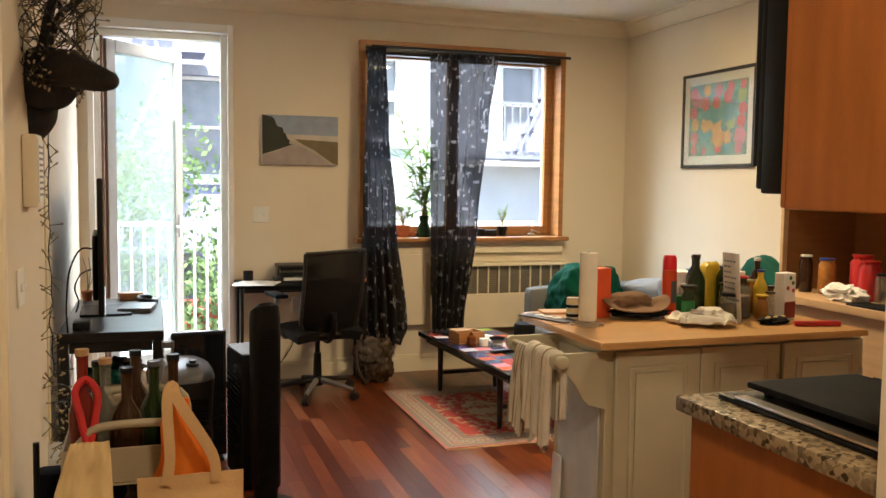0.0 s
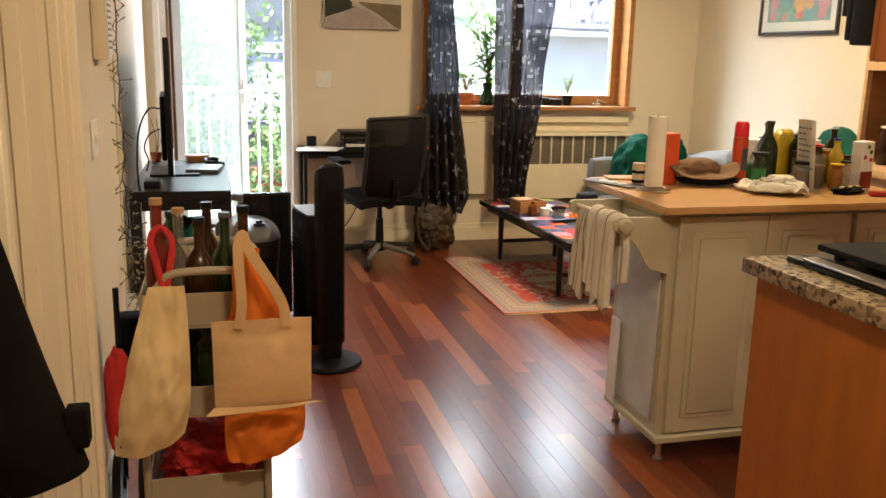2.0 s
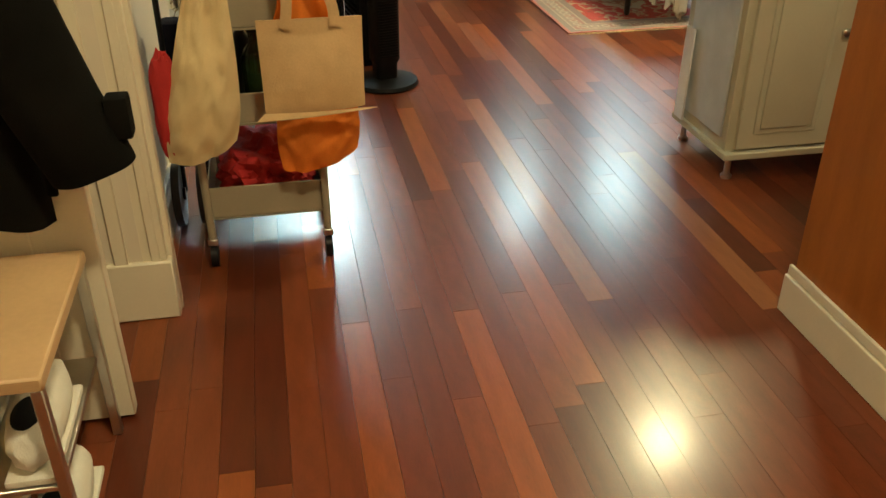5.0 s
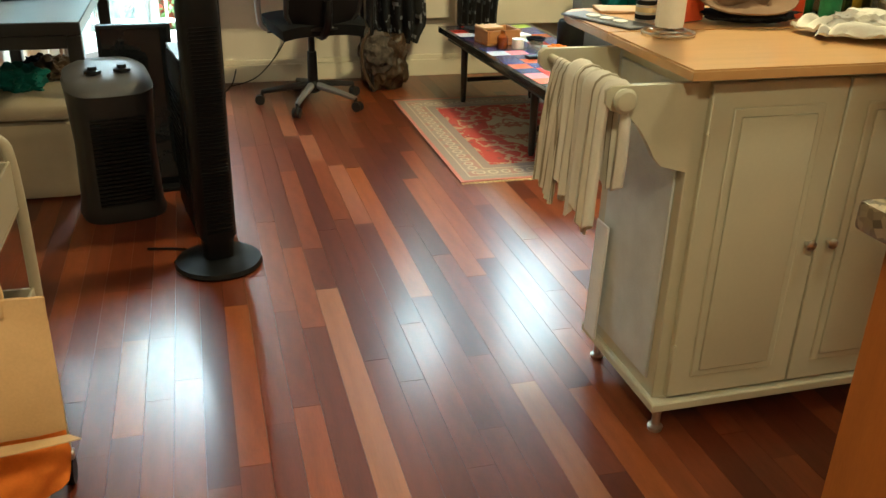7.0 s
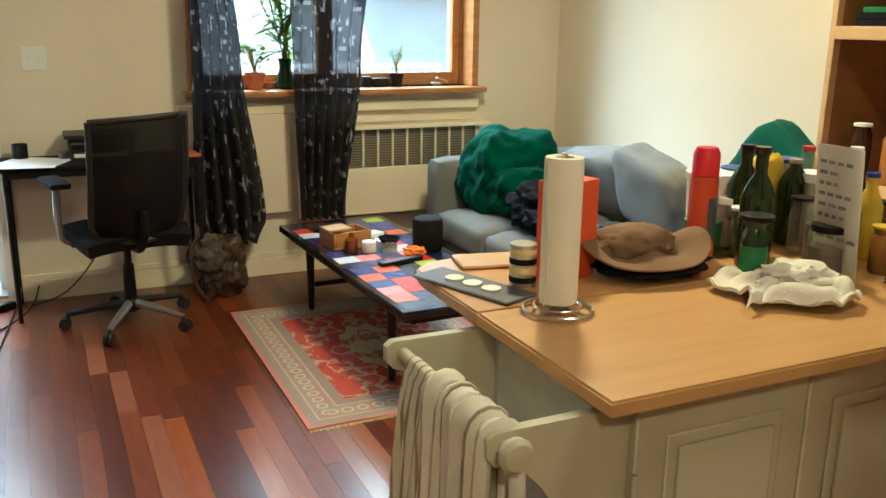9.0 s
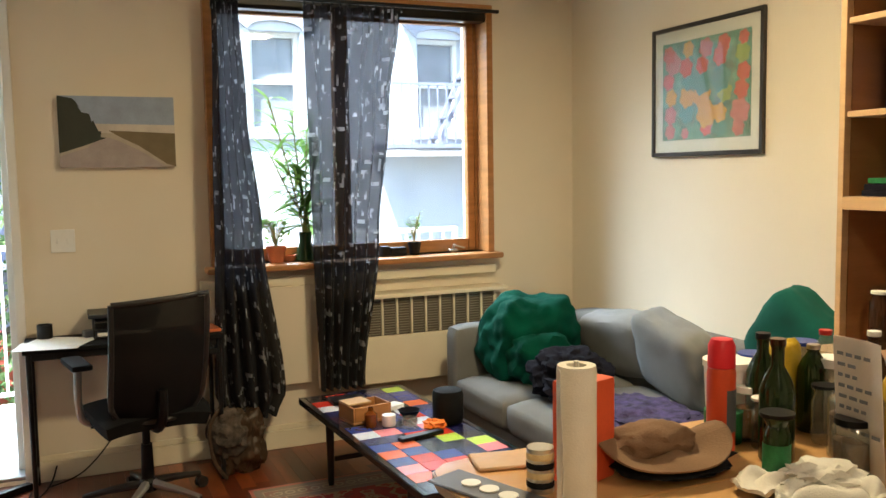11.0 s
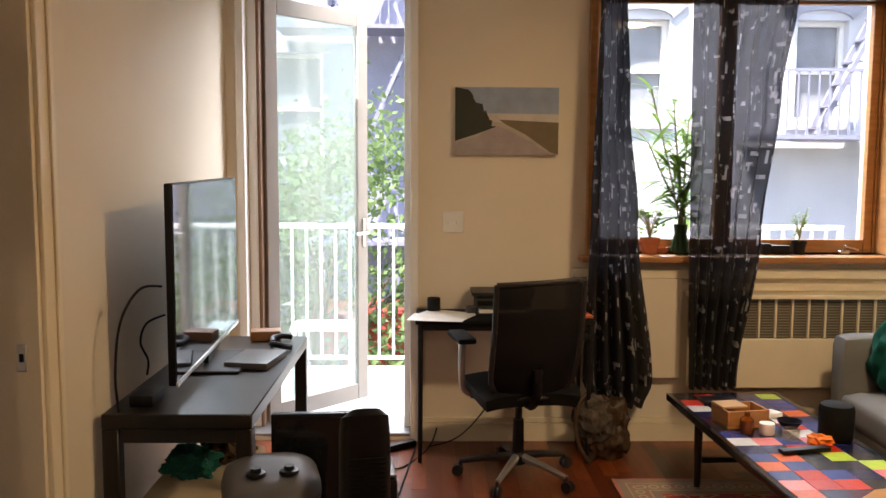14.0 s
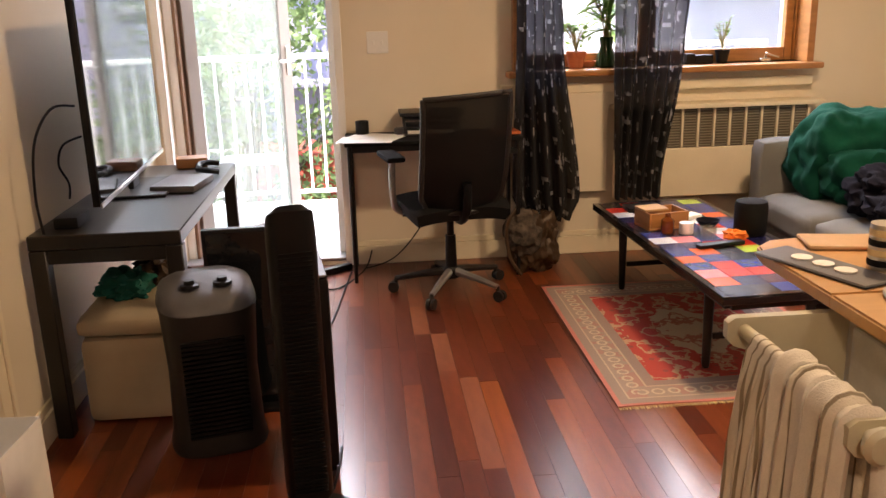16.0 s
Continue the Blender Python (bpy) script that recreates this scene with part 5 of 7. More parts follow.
wall_switch((1.335, NY, 1.235), 0, "white double light switch plate beside the balcony door")
wall_switch((HW, 3.48, 1.15), 90, "white light switch plate on the hall wall")
thm = thing("intercom", (HW, 3.66, 1.505), "cream wall-hung intercom box with a bright face", "intercom", rz=90)
part("body", B(-0.07, -0.045, -0.115, 0.07, -0.001, 0.115, 0.006), M_TRIM, thm)
part("face", B(-0.06, -0.0485, -0.10, 0.06, -0.0455, 0.10, 0.001), M_PAPER, thm)
for i in range(9):
    part("slot", B(-0.045, -0.050, -0.08 + i * 0.019, 0.045, -0.0488, -0.072 + i * 0.019), M_GREYPLASTIC, thm)

# mounted head hung with a string of lights
bm = B()
blob(bm, (0.10, 3.80, 1.70), (0.085, 0.075, 0.14), 3, 0.05, 2, 4)
blob(bm, (0.16, 3.72, 1.76), (0.10, 0.08, 0.10), 5, 0.05, 2, 4)
tube(bm, curve_pts([(0.14, 3.76, 1.80), (0.22, 3.62, 1.79), (0.30, 3.50, 1.755), (0.355, 3.42, 1.735)], 5), 0.075, 12, r2=0.032)
blob(bm, (0.358, 3.418, 1.735), (0.034, 0.034, 0.030), 2, 0.02, 2, 3)
for s in (-1, 1):
    tube(bm, curve_pts([(0.15, 3.74 + s * 0.05, 1.85), (0.19, 3.72 + s * 0.12, 1.99), (0.27, 3.66 + s * 0.16, 2.06), (0.34, 3.58 + s * 0.12, 2.12)], 5), 0.016, 6, r2=0.006)
    tube(bm, [(0.20, 3.71 + s * 0.11, 2.0), (0.16, 3.68 + s * 0.12, 2.12)], 0.010, 6, r2=0.004)
solo("mounted_head", bm, mat("black_fur", (0.012, 0.011, 0.012), 0.8, 0, 30, 0.4, 0.4), "dark mounted animal head sculpture on the hall wall", "wall sculpture", (0.095, 0.02, 0.045))
rs = random.Random(8)
lights = thing("string_lights", (0.095, 0.02, 0.045), "string of small unlit lights draped over the mounted head", "string lights")
bm, bb = B(), B()
path = [(0.2 + 0.14 * math.sin(i * 0.9) * rs.uniform(0.3, 1), 3.68 + 0.15 * math.cos(i * 1.3) * rs.uniform(0.3, 1), 1.88 + 0.13 * math.sin(i * 0.57) + rs.uniform(-0.05, 0.05)) for i in range(120)]
fine = curve_pts(path, 3)
tube(bm, fine, 0.0022, 3)
hang = [(0.125 + rs.uniform(-0.004, 0.012), 3.98 + rs.uniform(-0.02, 0.02), 1.80 - i * 0.055) for i in range(22)]
fine2 = curve_pts([path[-1]] + hang, 3)
tube(bm, fine2, 0.0026, 3)
low = [(0.15 + rs.uniform(-0.03, 0.05), 3.96 + rs.uniform(-0.05, 0.05), 0.74 - i * 0.016) for i in range(40)]
fine3 = curve_pts(low, 3)
tube(bm, fine3, 0.0024, 3)
for k, p in enumerate(fine + fine2 + fine3):
    if k % 1 == 0:
        d = Vector([rs.uniform(-1, 1) for _ in range(3)]).normalized()
        q = p + d * 0.034
        tube(bm, [p, q], 0.0016, 3)
        tube(bb, [q, q + d * 0.012], 0.0036, 5)
part("wire", bm, mat("dark_wire", (0.02, 0.018, 0.012), 0.6), lights)
o = part("bulbs", bb, mat("bulb_clear", (0.34, 0.28, 0.18), 0.25), lights, "small clear unlit bulbs")
o["kind"] = "stuff"


# ---- plants on the window sill ----
def pot(bm, x, y, z, r, h, mi=0):
    lathe(bm, [(0, 0), (r * 0.72, 0), (r * 0.95, h * 0.78), (r * 1.02, h * 0.78), (r * 1.05, h), (r * 0.92, h), (r * 0.88, h * 0.85), (0, h * 0.85)], 18, (x, y, z), mi)


def leaf_blade(bm, p, d, length, width, droop, seg=5):
    d = Vector(d).normalized()
    s = d.cross(Vector((0, 0, 1)))
    s = s.normalized() if s.length > 0.05 else Vector((1, 0, 0))
    prev = None
    for i in range(seg + 1):
        t = i / seg
        c = Vector(p) + d * length * t + Vector((0, 0, -droop * t * t))
        w = width * math.sin(math.pi * min(0.98, 0.08 + 0.9 * t)) * 0.5
        cur = (bm.verts.new(c - s * w), bm.verts.new(c + Vector((0, 0, -w * 0.25))), bm.verts.new(c + s * w))
        if prev:
            bm.faces.new((prev[0], prev[1], cur[1], cur[0]))
            bm.faces.new((prev[1], prev[2], cur[2], cur[1]))
        prev = cur


SZ = WZ0 + 0.001
rp = random.Random(21)
bam = thing("lucky_bamboo", (2.60, NY + 0.02, SZ), "tall lucky bamboo in a green vase on the wooden sill", "house plant")
part("vase", lathe(B(), [(0, 0), (0.048, 0), (0.058, 0.01), (0.052, 0.06), (0.034, 0.11), (0.04, 0.165), (0.036, 0.165), (0.03, 0.11), (0, 0.02)], 18), mat("dark_green_vase", (0.015, 0.05, 0.02), 0.1, 0, 8, 0.2, 0), bam)
leaves = B()
for k in range(7):
    a = rp.uniform(0, 6.28)
    b = (math.cos(a) * 0.02, math.sin(a) * 0.02, 0.02)
    top = (rp.uniform(-0.26, 0.16), rp.uniform(-0.05, 0.05), rp.uniform(0.48, 1.0))
    pts = curve_pts([b, (b[0] * 1.2, b[1], 0.2), (top[0] * 0.5, top[1] * 0.5, 0.2 + (top[2] - 0.2) * 0.5), top], 5)
    part("stalk", tube(B(), pts, 0.0065, 6, r2=0.004), M_STALK, bam)
    for j, p in enumerate(pts):
        if j > 4:
            for _ in range(3):
                aa = rp.uniform(0, 6.28)
                leaf_blade(leaves, p, (math.cos(aa), math.sin(aa) * 0.5, rp.uniform(-0.1, 0.8)), rp.uniform(0.12, 0.23), rp.uniform(0.022, 0.036), rp.uniform(0.02, 0.09))
part("foliage", leaves, M_LEAF, bam, smooth=False)


def bushy(name, x, y, r, h, potm, label, nl, size, hgt):
    t = thing(name, (x, y, SZ), label, "house plant")
    bm = B()
    pot(bm, 0, 0, 0, r, h)
    part("pot", bm, potm, t)
    part("soil", lathe(B(), [(r * 0.86, h * 0.86), (0, h * 0.9)], 16), M_SOIL, t)
    st, lv = B(), B()
    for k in range(nl):
        a = rp.uniform(0, 6.28)
        e = Vector((math.cos(a) * rp.uniform(0.02, r * 1.5), math.sin(a) * rp.uniform(0.02, r), h + rp.uniform(0.3, 1) * hgt))
        tube(st, [(0, 0, h * 0.88), (e.x * 0.3, e.y * 0.3, h + (e.z - h) * 0.5), e], 0.0025, 4)
        for _ in range(4):
            aa = rp.uniform(0, 6.28)
            leaf_blade(lv, e - Vector((0, 0, rp.uniform(0, 0.05))), (math.cos(aa), math.sin(aa), rp.uniform(-0.2, 0.8)), size * rp.uniform(0.7, 1.2), size * 0.45, 0.004, 3)
    part("stem", st, M_STALK, t)
    part("foliage", lv, M_LEAF, t, smooth=False)


bushy("potted_plant", 2.43, NY + 0.02, 0.055, 0.09, M_TERRA, "small green plant in a terracotta pot on the wooden sill", 26, 0.045, 0.17)
bushy("potted_plant", 3.27, NY + 0.03, 0.04, 0.075, M_BLACK, "small round-leaved plant in a black pot on the wooden sill", 12, 0.036, 0.18)
for x, w, h, l in ((3.16, 0.10, 0.05, "low black seed tray on the wooden sill"), (3.08, 0.05, 0.06, "little black box on the wooden sill")):
    solo("seed_tray", B(-w / 2, -0.03, 0, w / 2, 0.03, h, 0.006), M_BLACK, l, "seed tray", (x, NY + 0.03, SZ))
solo("terracotta_saucer", lathe(B(), [(0, 0), (0.035, 0), (0.05, 0.035), (0.044, 0.035), (0.03, 0.008), (0, 0.008)], 16), M_TERRA, "terracotta saucer beside the bamboo vase", "saucer", (2.505, NY + 0.06, SZ))


# ---- floor-standing appliances by the console table ----
fan = thing("tower_fan", (1.045, 4.455, 0), "tall slim black tower fan on a round base", "tower fan", rz=12)
part("base", lathe(B(), [(0, 0), (0.145, 0), (0.15, 0.008), (0.145, 0.022), (0.06, 0.034), (0.0, 0.036)], 32), M_BLACK, fan)
bm = B()
prof = [(0.066 * math.copysign(abs(math.cos(a)) ** 0.55, math.cos(a)), 0.058 * math.copysign(abs(math.sin(a)) ** 0.6, math.sin(a))) for a in np.linspace(0, math.tau, 24, endpoint=False)]
rows_ = []
for z, s in ((0.0365, 0.78), (0.10, 0.80), (0.12, 0.97), (0.85, 0.97), (0.885, 0.95)):
    rows_.append([bm.verts.new((x * s, y * s, z)) for x, y in prof])
rows_.append([bm.verts.new((x * 0.9, y * 0.9, 0.915 + 0.02 * (-y / 0.058))) for x, y in prof])
rows_.append([bm.verts.new((x * 0.6, y * 0.6, 0.928 + 0.02 * (-y / 0.058))) for x, y in prof])
for a, b in zip(rows_, rows_[1:]):
    for k in range(24):
        bm.faces.new((a[k], a[(k + 1) % 24], b[(k + 1) % 24], b[k]))
bm.faces.new(rows_[0])
bm.faces.new(rows_[-1])
part("column", bm, M_BLACK, fan)
bm = B()
for i in range(58):
    box(bm, -0.044, -0.0625, 0.14 + i * 0.012, 0.044, -0.0565, 0.144 + i * 0.012)
part("grille", bm, M_BLACKMATT, fan, smooth=False)
part("control_dial", lathe(B(), [(0, 0), (0.012, 0), (0.012, 0.006), (0, 0.006)], 14, (0, 0, 0.929)), M_DARKGREY, fan)

pur = thing("air_purifier", (1.02, 4.87, 0.0), "black boxy air purifier with a pale rim behind the tower fan", "air purifier", rz=8)
part("body", B(-0.08, -0.16, 0.03, 0.08, 0.16, 0.655, 0.02), M_BLACK, pur)
part("top_rim", B(-0.076, -0.155, 0.656, 0.076, 0.155, 0.664, 0.003), M_GREYPLASTIC, pur)
for i in range(16):
    part("slot", B(-0.0835, -0.12, 0.15 + i * 0.025, -0.0805, 0.12, 0.16 + i * 0.025), M_BLACKMATT, pur)
for y in (-0.12, 0.12):
    part("foot", B(-0.07, y - 0.015, 0, 0.07, y + 0.015, 0.0295, 0.004), M_BLACK, pur)

htr = thing("space_heater", (0.70, 5.03, 0), "dark grey upright heater with two dials on its sloping top", "heater", rz=14)
bm = B()
rows_ = []
htr.scale = (1, 1, 0.93)
hp = [(0.155 * math.copysign(abs(math.cos(a)) ** 0.6, math.cos(a)), 0.125 * math.copysign(abs(math.sin(a)) ** 0.7, math.sin(a))) for a in np.linspace(0, math.tau, 28, endpoint=False)]
for z, s in ((0.0, 1.0), (0.02, 1.04), (0.06, 0.98), (0.30, 0.93), (0.52, 1.0), (0.56, 1.03)):
    rows_.append([bm.verts.new((x * s, y * s, z + (0.0 if z < 0.5 else 0.03 * y / 0.125))) for x, y in hp])
for a, b in zip(rows_, rows_[1:]):
    for k in range(28):
        bm.faces.new((a[k], a[(k + 1) % 28], b[(k + 1) % 28], b[k]))
bm.faces.new(rows_[0])
bm.faces.new(rows_[-1])
part("body", bm, M_DARKGREY, htr)
bm = B()
rows_ = []
for z, s in ((0.5605, 1.02), (0.585, 0.98), (0.605, 0.80), (0.612, 0.4)):
    rows_.append([bm.verts.new((x * s, y * s, z + 0.04 * y * s / 0.125)) for x, y in hp])
for a, b in zip(rows_, rows_[1:]):
    for k in range(28):
        bm.faces.new((a[k], a[(k + 1) % 28], b[(k + 1) % 28], b[k]))
bm.faces.new(rows_[0])
bm.faces.new(rows_[-1])
part("top", bm, M_GREYPLASTIC, htr, "grey sloping top")
for x in (-0.05, 0.055):
    part("dial", lathe(B(), [(0, 0), (0.032, 0), (0.030, 0.010), (0.018, 0.013), (0.016, 0.026), (0, 0.026)], 20, (x, -0.02, 0.605)), M_BLACK, htr)
bm = B()
for i in range(22):
    box(bm, -0.10, -0.134, 0.08 + i * 0.017, 0.10, -0.118, 0.086 + i * 0.017)
part("grille", bm, M_BLACKMATT, htr, smooth=False)

solo("subwoofer", B(-0.12, -0.11, 0, 0.12, 0.11, 0.30, 0.012), M_BLACK, "black subwoofer box on the floor behind the storage cube", "loudspeaker", (0.80, 5.60, 0.0))
mon = thing("old_monitor", (0.80, 5.25, 0), "dark flat monitor standing on the floor beside the console table", "monitor", rz=4)
part("body", B(-0.14, 0, 0.02, 0.14, 0.035, 0.69, 0.008), M_BLACK, mon)
part("screen", B(-0.125, -0.003, 0.05, 0.125, -0.0005, 0.675), M_SCREEN, mon, smooth=False)
part("stand_foot", B(-0.12, -0.05, 0, 0.12, 0.09, 0.0195, 0.006), M_BLACK, mon)
ott = thing("ottoman", (0.205, 5.20, 0.0), "beige fabric storage cube under the console table", "ottoman")
part("body", pad(0, 0, 0, 0.33, 0.62, 0.325, 0.035, 3, 0.0), M_BEIGE, ott)
part("lid", pad(-0.006, -0.006, 0.3255, 0.336, 0.626, 0.40, 0.032, 5, 0.012), M_BEIGE, ott)
for x, y, r, c, l in ((0.33, 5.43, 0.09, M_TEAL, "rumpled teal cloth bundle on the beige storage cube"), (0.44, 5.58, 0.08, M_LEATHER, "brown cloth bundle on the beige storage cube"), (0.37, 5.70, 0.06, M_NAVY, "dark cloth bundle on the beige storage cube")):
    solo("bundled_cloth", blob(B(), (0, 0, 0), (r, r, r * 0.7), x * 30, 0.5, 2.6, 4, -0.04), c, l, "clothes", (x, y, 0.448))
solo("cable_basket", blob(B(), (0, 0, 0), (0.06, 0.07, 0.05), 5, 0.4, 3, 3, -0.03), M_KRAFT, "small tangle of pale cable on top of the black subwoofer", "cables", (0.80, 5.60, 0.331))

# on the console table
tz = BZ + 0.0005
solo("media_player", B(-0.04, -0.07, 0, 0.04, 0.07, 0.04, 0.006), M_BLACK, "small black box at the corner of the console table", "media player", (0.235, 5.25, tz))
solo("game_console", B(-0.09, -0.13, 0, 0.09, 0.13, 0.028, 0.006), M_GREYPLASTIC, "flat grey game console in front of the television", "game console", (0.49, 5.85, BZ + 0.0005), rz=-8)
solo("game_pad", tube(B(), curve_pts([(-0.07, 0.0, 0.014), (-0.03, 0.03, 0.022), (0.03, 0.03, 0.022), (0.07, 0, 0.014)]), 0.013), M_BLACK, "black game controller on the console table", "game controller", (0.53, 6.25, tz), rz=60)
solo("game_pad", tube(B(), curve_pts([(-0.07, 0.0, 0.014), (-0.03, 0.03, 0.022), (0.03, 0.03, 0.022), (0.07, 0, 0.014)]), 0.013), M_BLACK, "black game controller on the console table", "game controller", (0.55, 6.12, tz), rz=140)
solo("set_top_box", B(-0.07, -0.05, 0, 0.07, 0.05, 0.045, 0.006), M_BROWNWOOD, "small brown box at the far end of the console table", "box", (0.44, 6.33, tz), rz=10)
bm = B()
pot(bm, 0, 0, 0, 0.035, 0.06)
solo("small_pot", bm, M_TERRA, "little terracotta pot beside the television", "flower pot", (0.19, 6.33, tz))
twig = B()
for k in range(3):
    tube(twig, curve_pts([(0.19, 6.33, tz + 0.05), (0.19 + 0.02 * k, 6.33, tz + 0.17), (0.20 + 0.035 * (k - 1), 6.32, tz + 0.27)], 4), 0.003, 4)
solo("twigs", twig, M_STALK, "bare thin twigs standing in the little pot", "twigs")
cab = thing("tv_cables", (0, 0, 0), "black cables hanging behind the television down to the floor", "cables")
part("cable", tube(B(), curve_pts([(0.285, 5.28, 1.13), (0.235, 5.2, 1.13), (0.19, 5.14, 1.03), (0.175, 5.12, 0.86), (0.18, 5.13, 0.722)]), 0.0045, 6), M_BLACK, cab)
part("cable", tube(B(), curve_pts([(0.275, 5.34, 1.02), (0.23, 5.28, 1.0), (0.20, 5.30, 0.93), (0.215, 5.33, 0.86), (0.20, 5.36, 0.80)]), 0.004, 6), M_BLACK, cab)
fl = thing("floor_cables", (0, 0, 0), "thin black cables trailing over the wooden floor", "cables")
for pts in ([(1.02, 4.55, 0.006), (1.10, 4.75, 0.006), (1.04, 5.1, 0.006), (1.0, 5.6, 0.006), (1.07, 6.3, 0.006), (1.13, 6.9, 0.006)], [(0.80, 4.62, 0.006), (0.94, 4.58, 0.006), (0.9, 4.48, 0.006), (1.08, 4.58, 0.006), (1.12, 4.9, 0.006)], [(1.25, 6.98, 0.1), (1.2, 6.9, 0.008), (1.05, 6.6, 0.006), (0.9, 6.75, 0.006), (0.78, 6.9, 0.006)]):
    part("cable", tube(B(), curve_pts(pts), 0.0045, 6), M_BLACK, fl)
part("cable", tube(B(), curve_pts([(1.62, 7.03, 0.50), (1.55, 7.02, 0.25), (1.38, 7.0, 0.05), (1.2, 6.93, 0.008)]), 0.004, 6), M_BLACK, fl)
solo("power_strip", B(-0.13, -0.02, 0, 0.13, 0.02, 0.035, 0.006), M_BLACK, "black power strip on the floor by the balcony door", "power strip", (1.02, 6.90, 0.0005), rz=35)

# on the desk
dz = DH + 0.0005
for k, (x, y, r) in enumerate(((1.25, 6.76, 80), (1.30, 6.84, 65))):
    solo("paper_sheet", sheet(B(), lambda u, v: ((u - .5) * .21, (v - .5) * .29, 0.0015 + k * 0.002 + 0.004 * u * v * (k % 2)), 8, 8, 0.001), M_PAPER, "loose white paper sheet on the black desk", "paper", (x, y, dz), rz=r)
lap = thing("desk_rack", (1.60, 6.93, dz), "low dark document tray stacked on the desk", "document tray")
for k in range(3):
    part("tray", B(-0.15, -0.10, 0.004 + k * 0.04, 0.15, 0.10, 0.010 + k * 0.04, 0.002), M_DARKGREY, lap)
for x in (-0.145, 0.145):
    for y in (-0.09, 0.09):
        part("post", B(x - 0.004, y - 0.004, 0, x + 0.004, y + 0.004, 0.105), M_DARKGREY, lap)
part("stack", B(-0.13, -0.09, 0.0105, 0.12, 0.085, 0.03, 0.002), M_PAPER, lap)
solo("laptop", B(-0.17, -0.115, 0.0, 0.17, 0.115, 0.018, 0.004), M_DARKGREY, "closed dark laptop on top of the document tray", "laptop", (1.60, 6.93, dz + 0.1055))
solo("mug", lathe(B(), [(0, 0), (0.032, 0), (0.036, 0.005), (0.036, 0.075), (0.031, 0.075), (0.030, 0.01), (0, 0.01)], 20), M_BLACK, "small black mug on the desk's corner", "mug", (1.23, 6.96, dz))
solo("glasses_case", B(-0.08, -0.03, 0, 0.08, 0.03, 0.04, 0.015), M_GREYPLASTIC, "small grey case lying on the desk", "case", (1.48, 6.92, dz), rz=15)
solo("notebook", B(-0.07, -0.10, 0, 0.07, 0.10, 0.016, 0.002), mat("orange_cover", (0.55, 0.13, 0.04), 0.6), "orange-covered notebook at the desk's end", "notebook", (1.98, 6.85, dz), rz=6)
outl = thing("power_outlet", (1.60, NY - 0.002, 0.56), "white wall outlet behind the desk", "power outlet")
part("plate", B(-0.035, -0.006, -0.058, 0.035, 0, 0.058, 0.002), M_PAPER, outl)

# brown bag on the floor by the curtain
bag = thing("backpack", (2.14, 6.80, 0), "slumped brown leather and patterned backpack on the floor beside the desk", "backpack")
part("body", blob(B(), (0, 0, 0.15), (0.125, 0.11, 0.175), 9, 0.28, 2.2, 5, 0.0, 0, 2.6), M_LEATHER, bag)
part("flap", blob(B(), (-0.07, -0.06, 0.22), (0.10, 0.08, 0.12), 19, 0.3, 2.5, 4, None, 0, 2.4), mat("patterned_grey_cloth", (0.07, 0.055, 0.045), 0.9, 0, 28, 0.8, 0.2), bag)
part("strap", tube(B(), curve_pts([(-0.1, -0.08, 0.38), (-0.17, -0.12, 0.28), (-0.16, -0.15, 0.12), (-0.10, -0.17, 0.02)]), 0.010, 6), M_LEATHER, bag)

# on the coffee table
cz = TZ + 0.0005
solo("smart_speaker", lathe(B(), [(0, 0), (0.062, 0), (0.070, 0.012), (0.072, 0.13), (0.066, 0.152), (0.05, 0.158), (0, 0.155)], 28), M_BLACKMATT, "round black cloth-covered speaker on the coffee table", "loudspeaker", (2.93, 5.86, cz))
bx = thing("wooden_box", (2.60, 6.08, cz), "orange wooden box holding small bottles on the coffee table", "box", rz=10)
part("base", B(-0.10, -0.075, 0, 0.10, 0.075, 0.012, 0.002), M_WINWOOD, bx)
for a in (B(-0.10, -0.075, 0.0125, -0.09, 0.075, 0.08, 0.002), B(0.09, -0.075, 0.0125, 0.10, 0.075, 0.08, 0.002), B(-0.0895, -0.075, 0.0125, 0.0895, -0.065, 0.08, 0.002), B(-0.0895, 0.065, 0.0125, 0.0895, 0.075, 0.08, 0.002)):
    part("side", a, M_WINWOOD, bx)
part("lid", B(-0.10, -0.03, 0.0805, 0.02, 0.075, 0.09, 0.002), M_PALEWOOD, bx)
solo("whisky_bottle", lathe(B(), [(0, 0), (0.028, 0), (0.030, 0.004), (0.030, 0.06), (0.012, 0.075), (0.012, 0.09), (0, 0.09)], 18), mat("amber_glass", (0.25, 0.07, 0.01), 0.08, 0, 8, 0.2, 0, trans=0.4), "small amber glass bottle beside the wooden box", "bottle", (2.585, 5.95, cz))
solo("jar", lathe(B(), [(0, 0), (0.03, 0), (0.032, 0.004), (0.032, 0.05), (0, 0.05)], 18), M_PAPER, "small white jar on the coffee table", "jar", (2.665, 5.93, cz))
solo("remote_control", B(-0.11, -0.02, 0, 0.11, 0.02, 0.018, 0.005), M_BLACK, "long black remote control on the coffee table", "remote control", (2.73, 5.70, cz), rz=12)
solo("tablet", B(-0.09, -0.06, 0, 0.09, 0.06, 0.02, 0.004), M_BLACK, "black tray-like case on the coffee table", "case", (2.62, 6.42, cz))
solo("candle_glass", lathe(B(), [(0, 0), (0.036, 0), (0.036, 0.045), (0.032, 0.045), (0.031, 0.012), (0, 0.012)], 18), M_CLEAR, "small clear glass on the coffee table", "glass", (2.74, 5.86, cz))
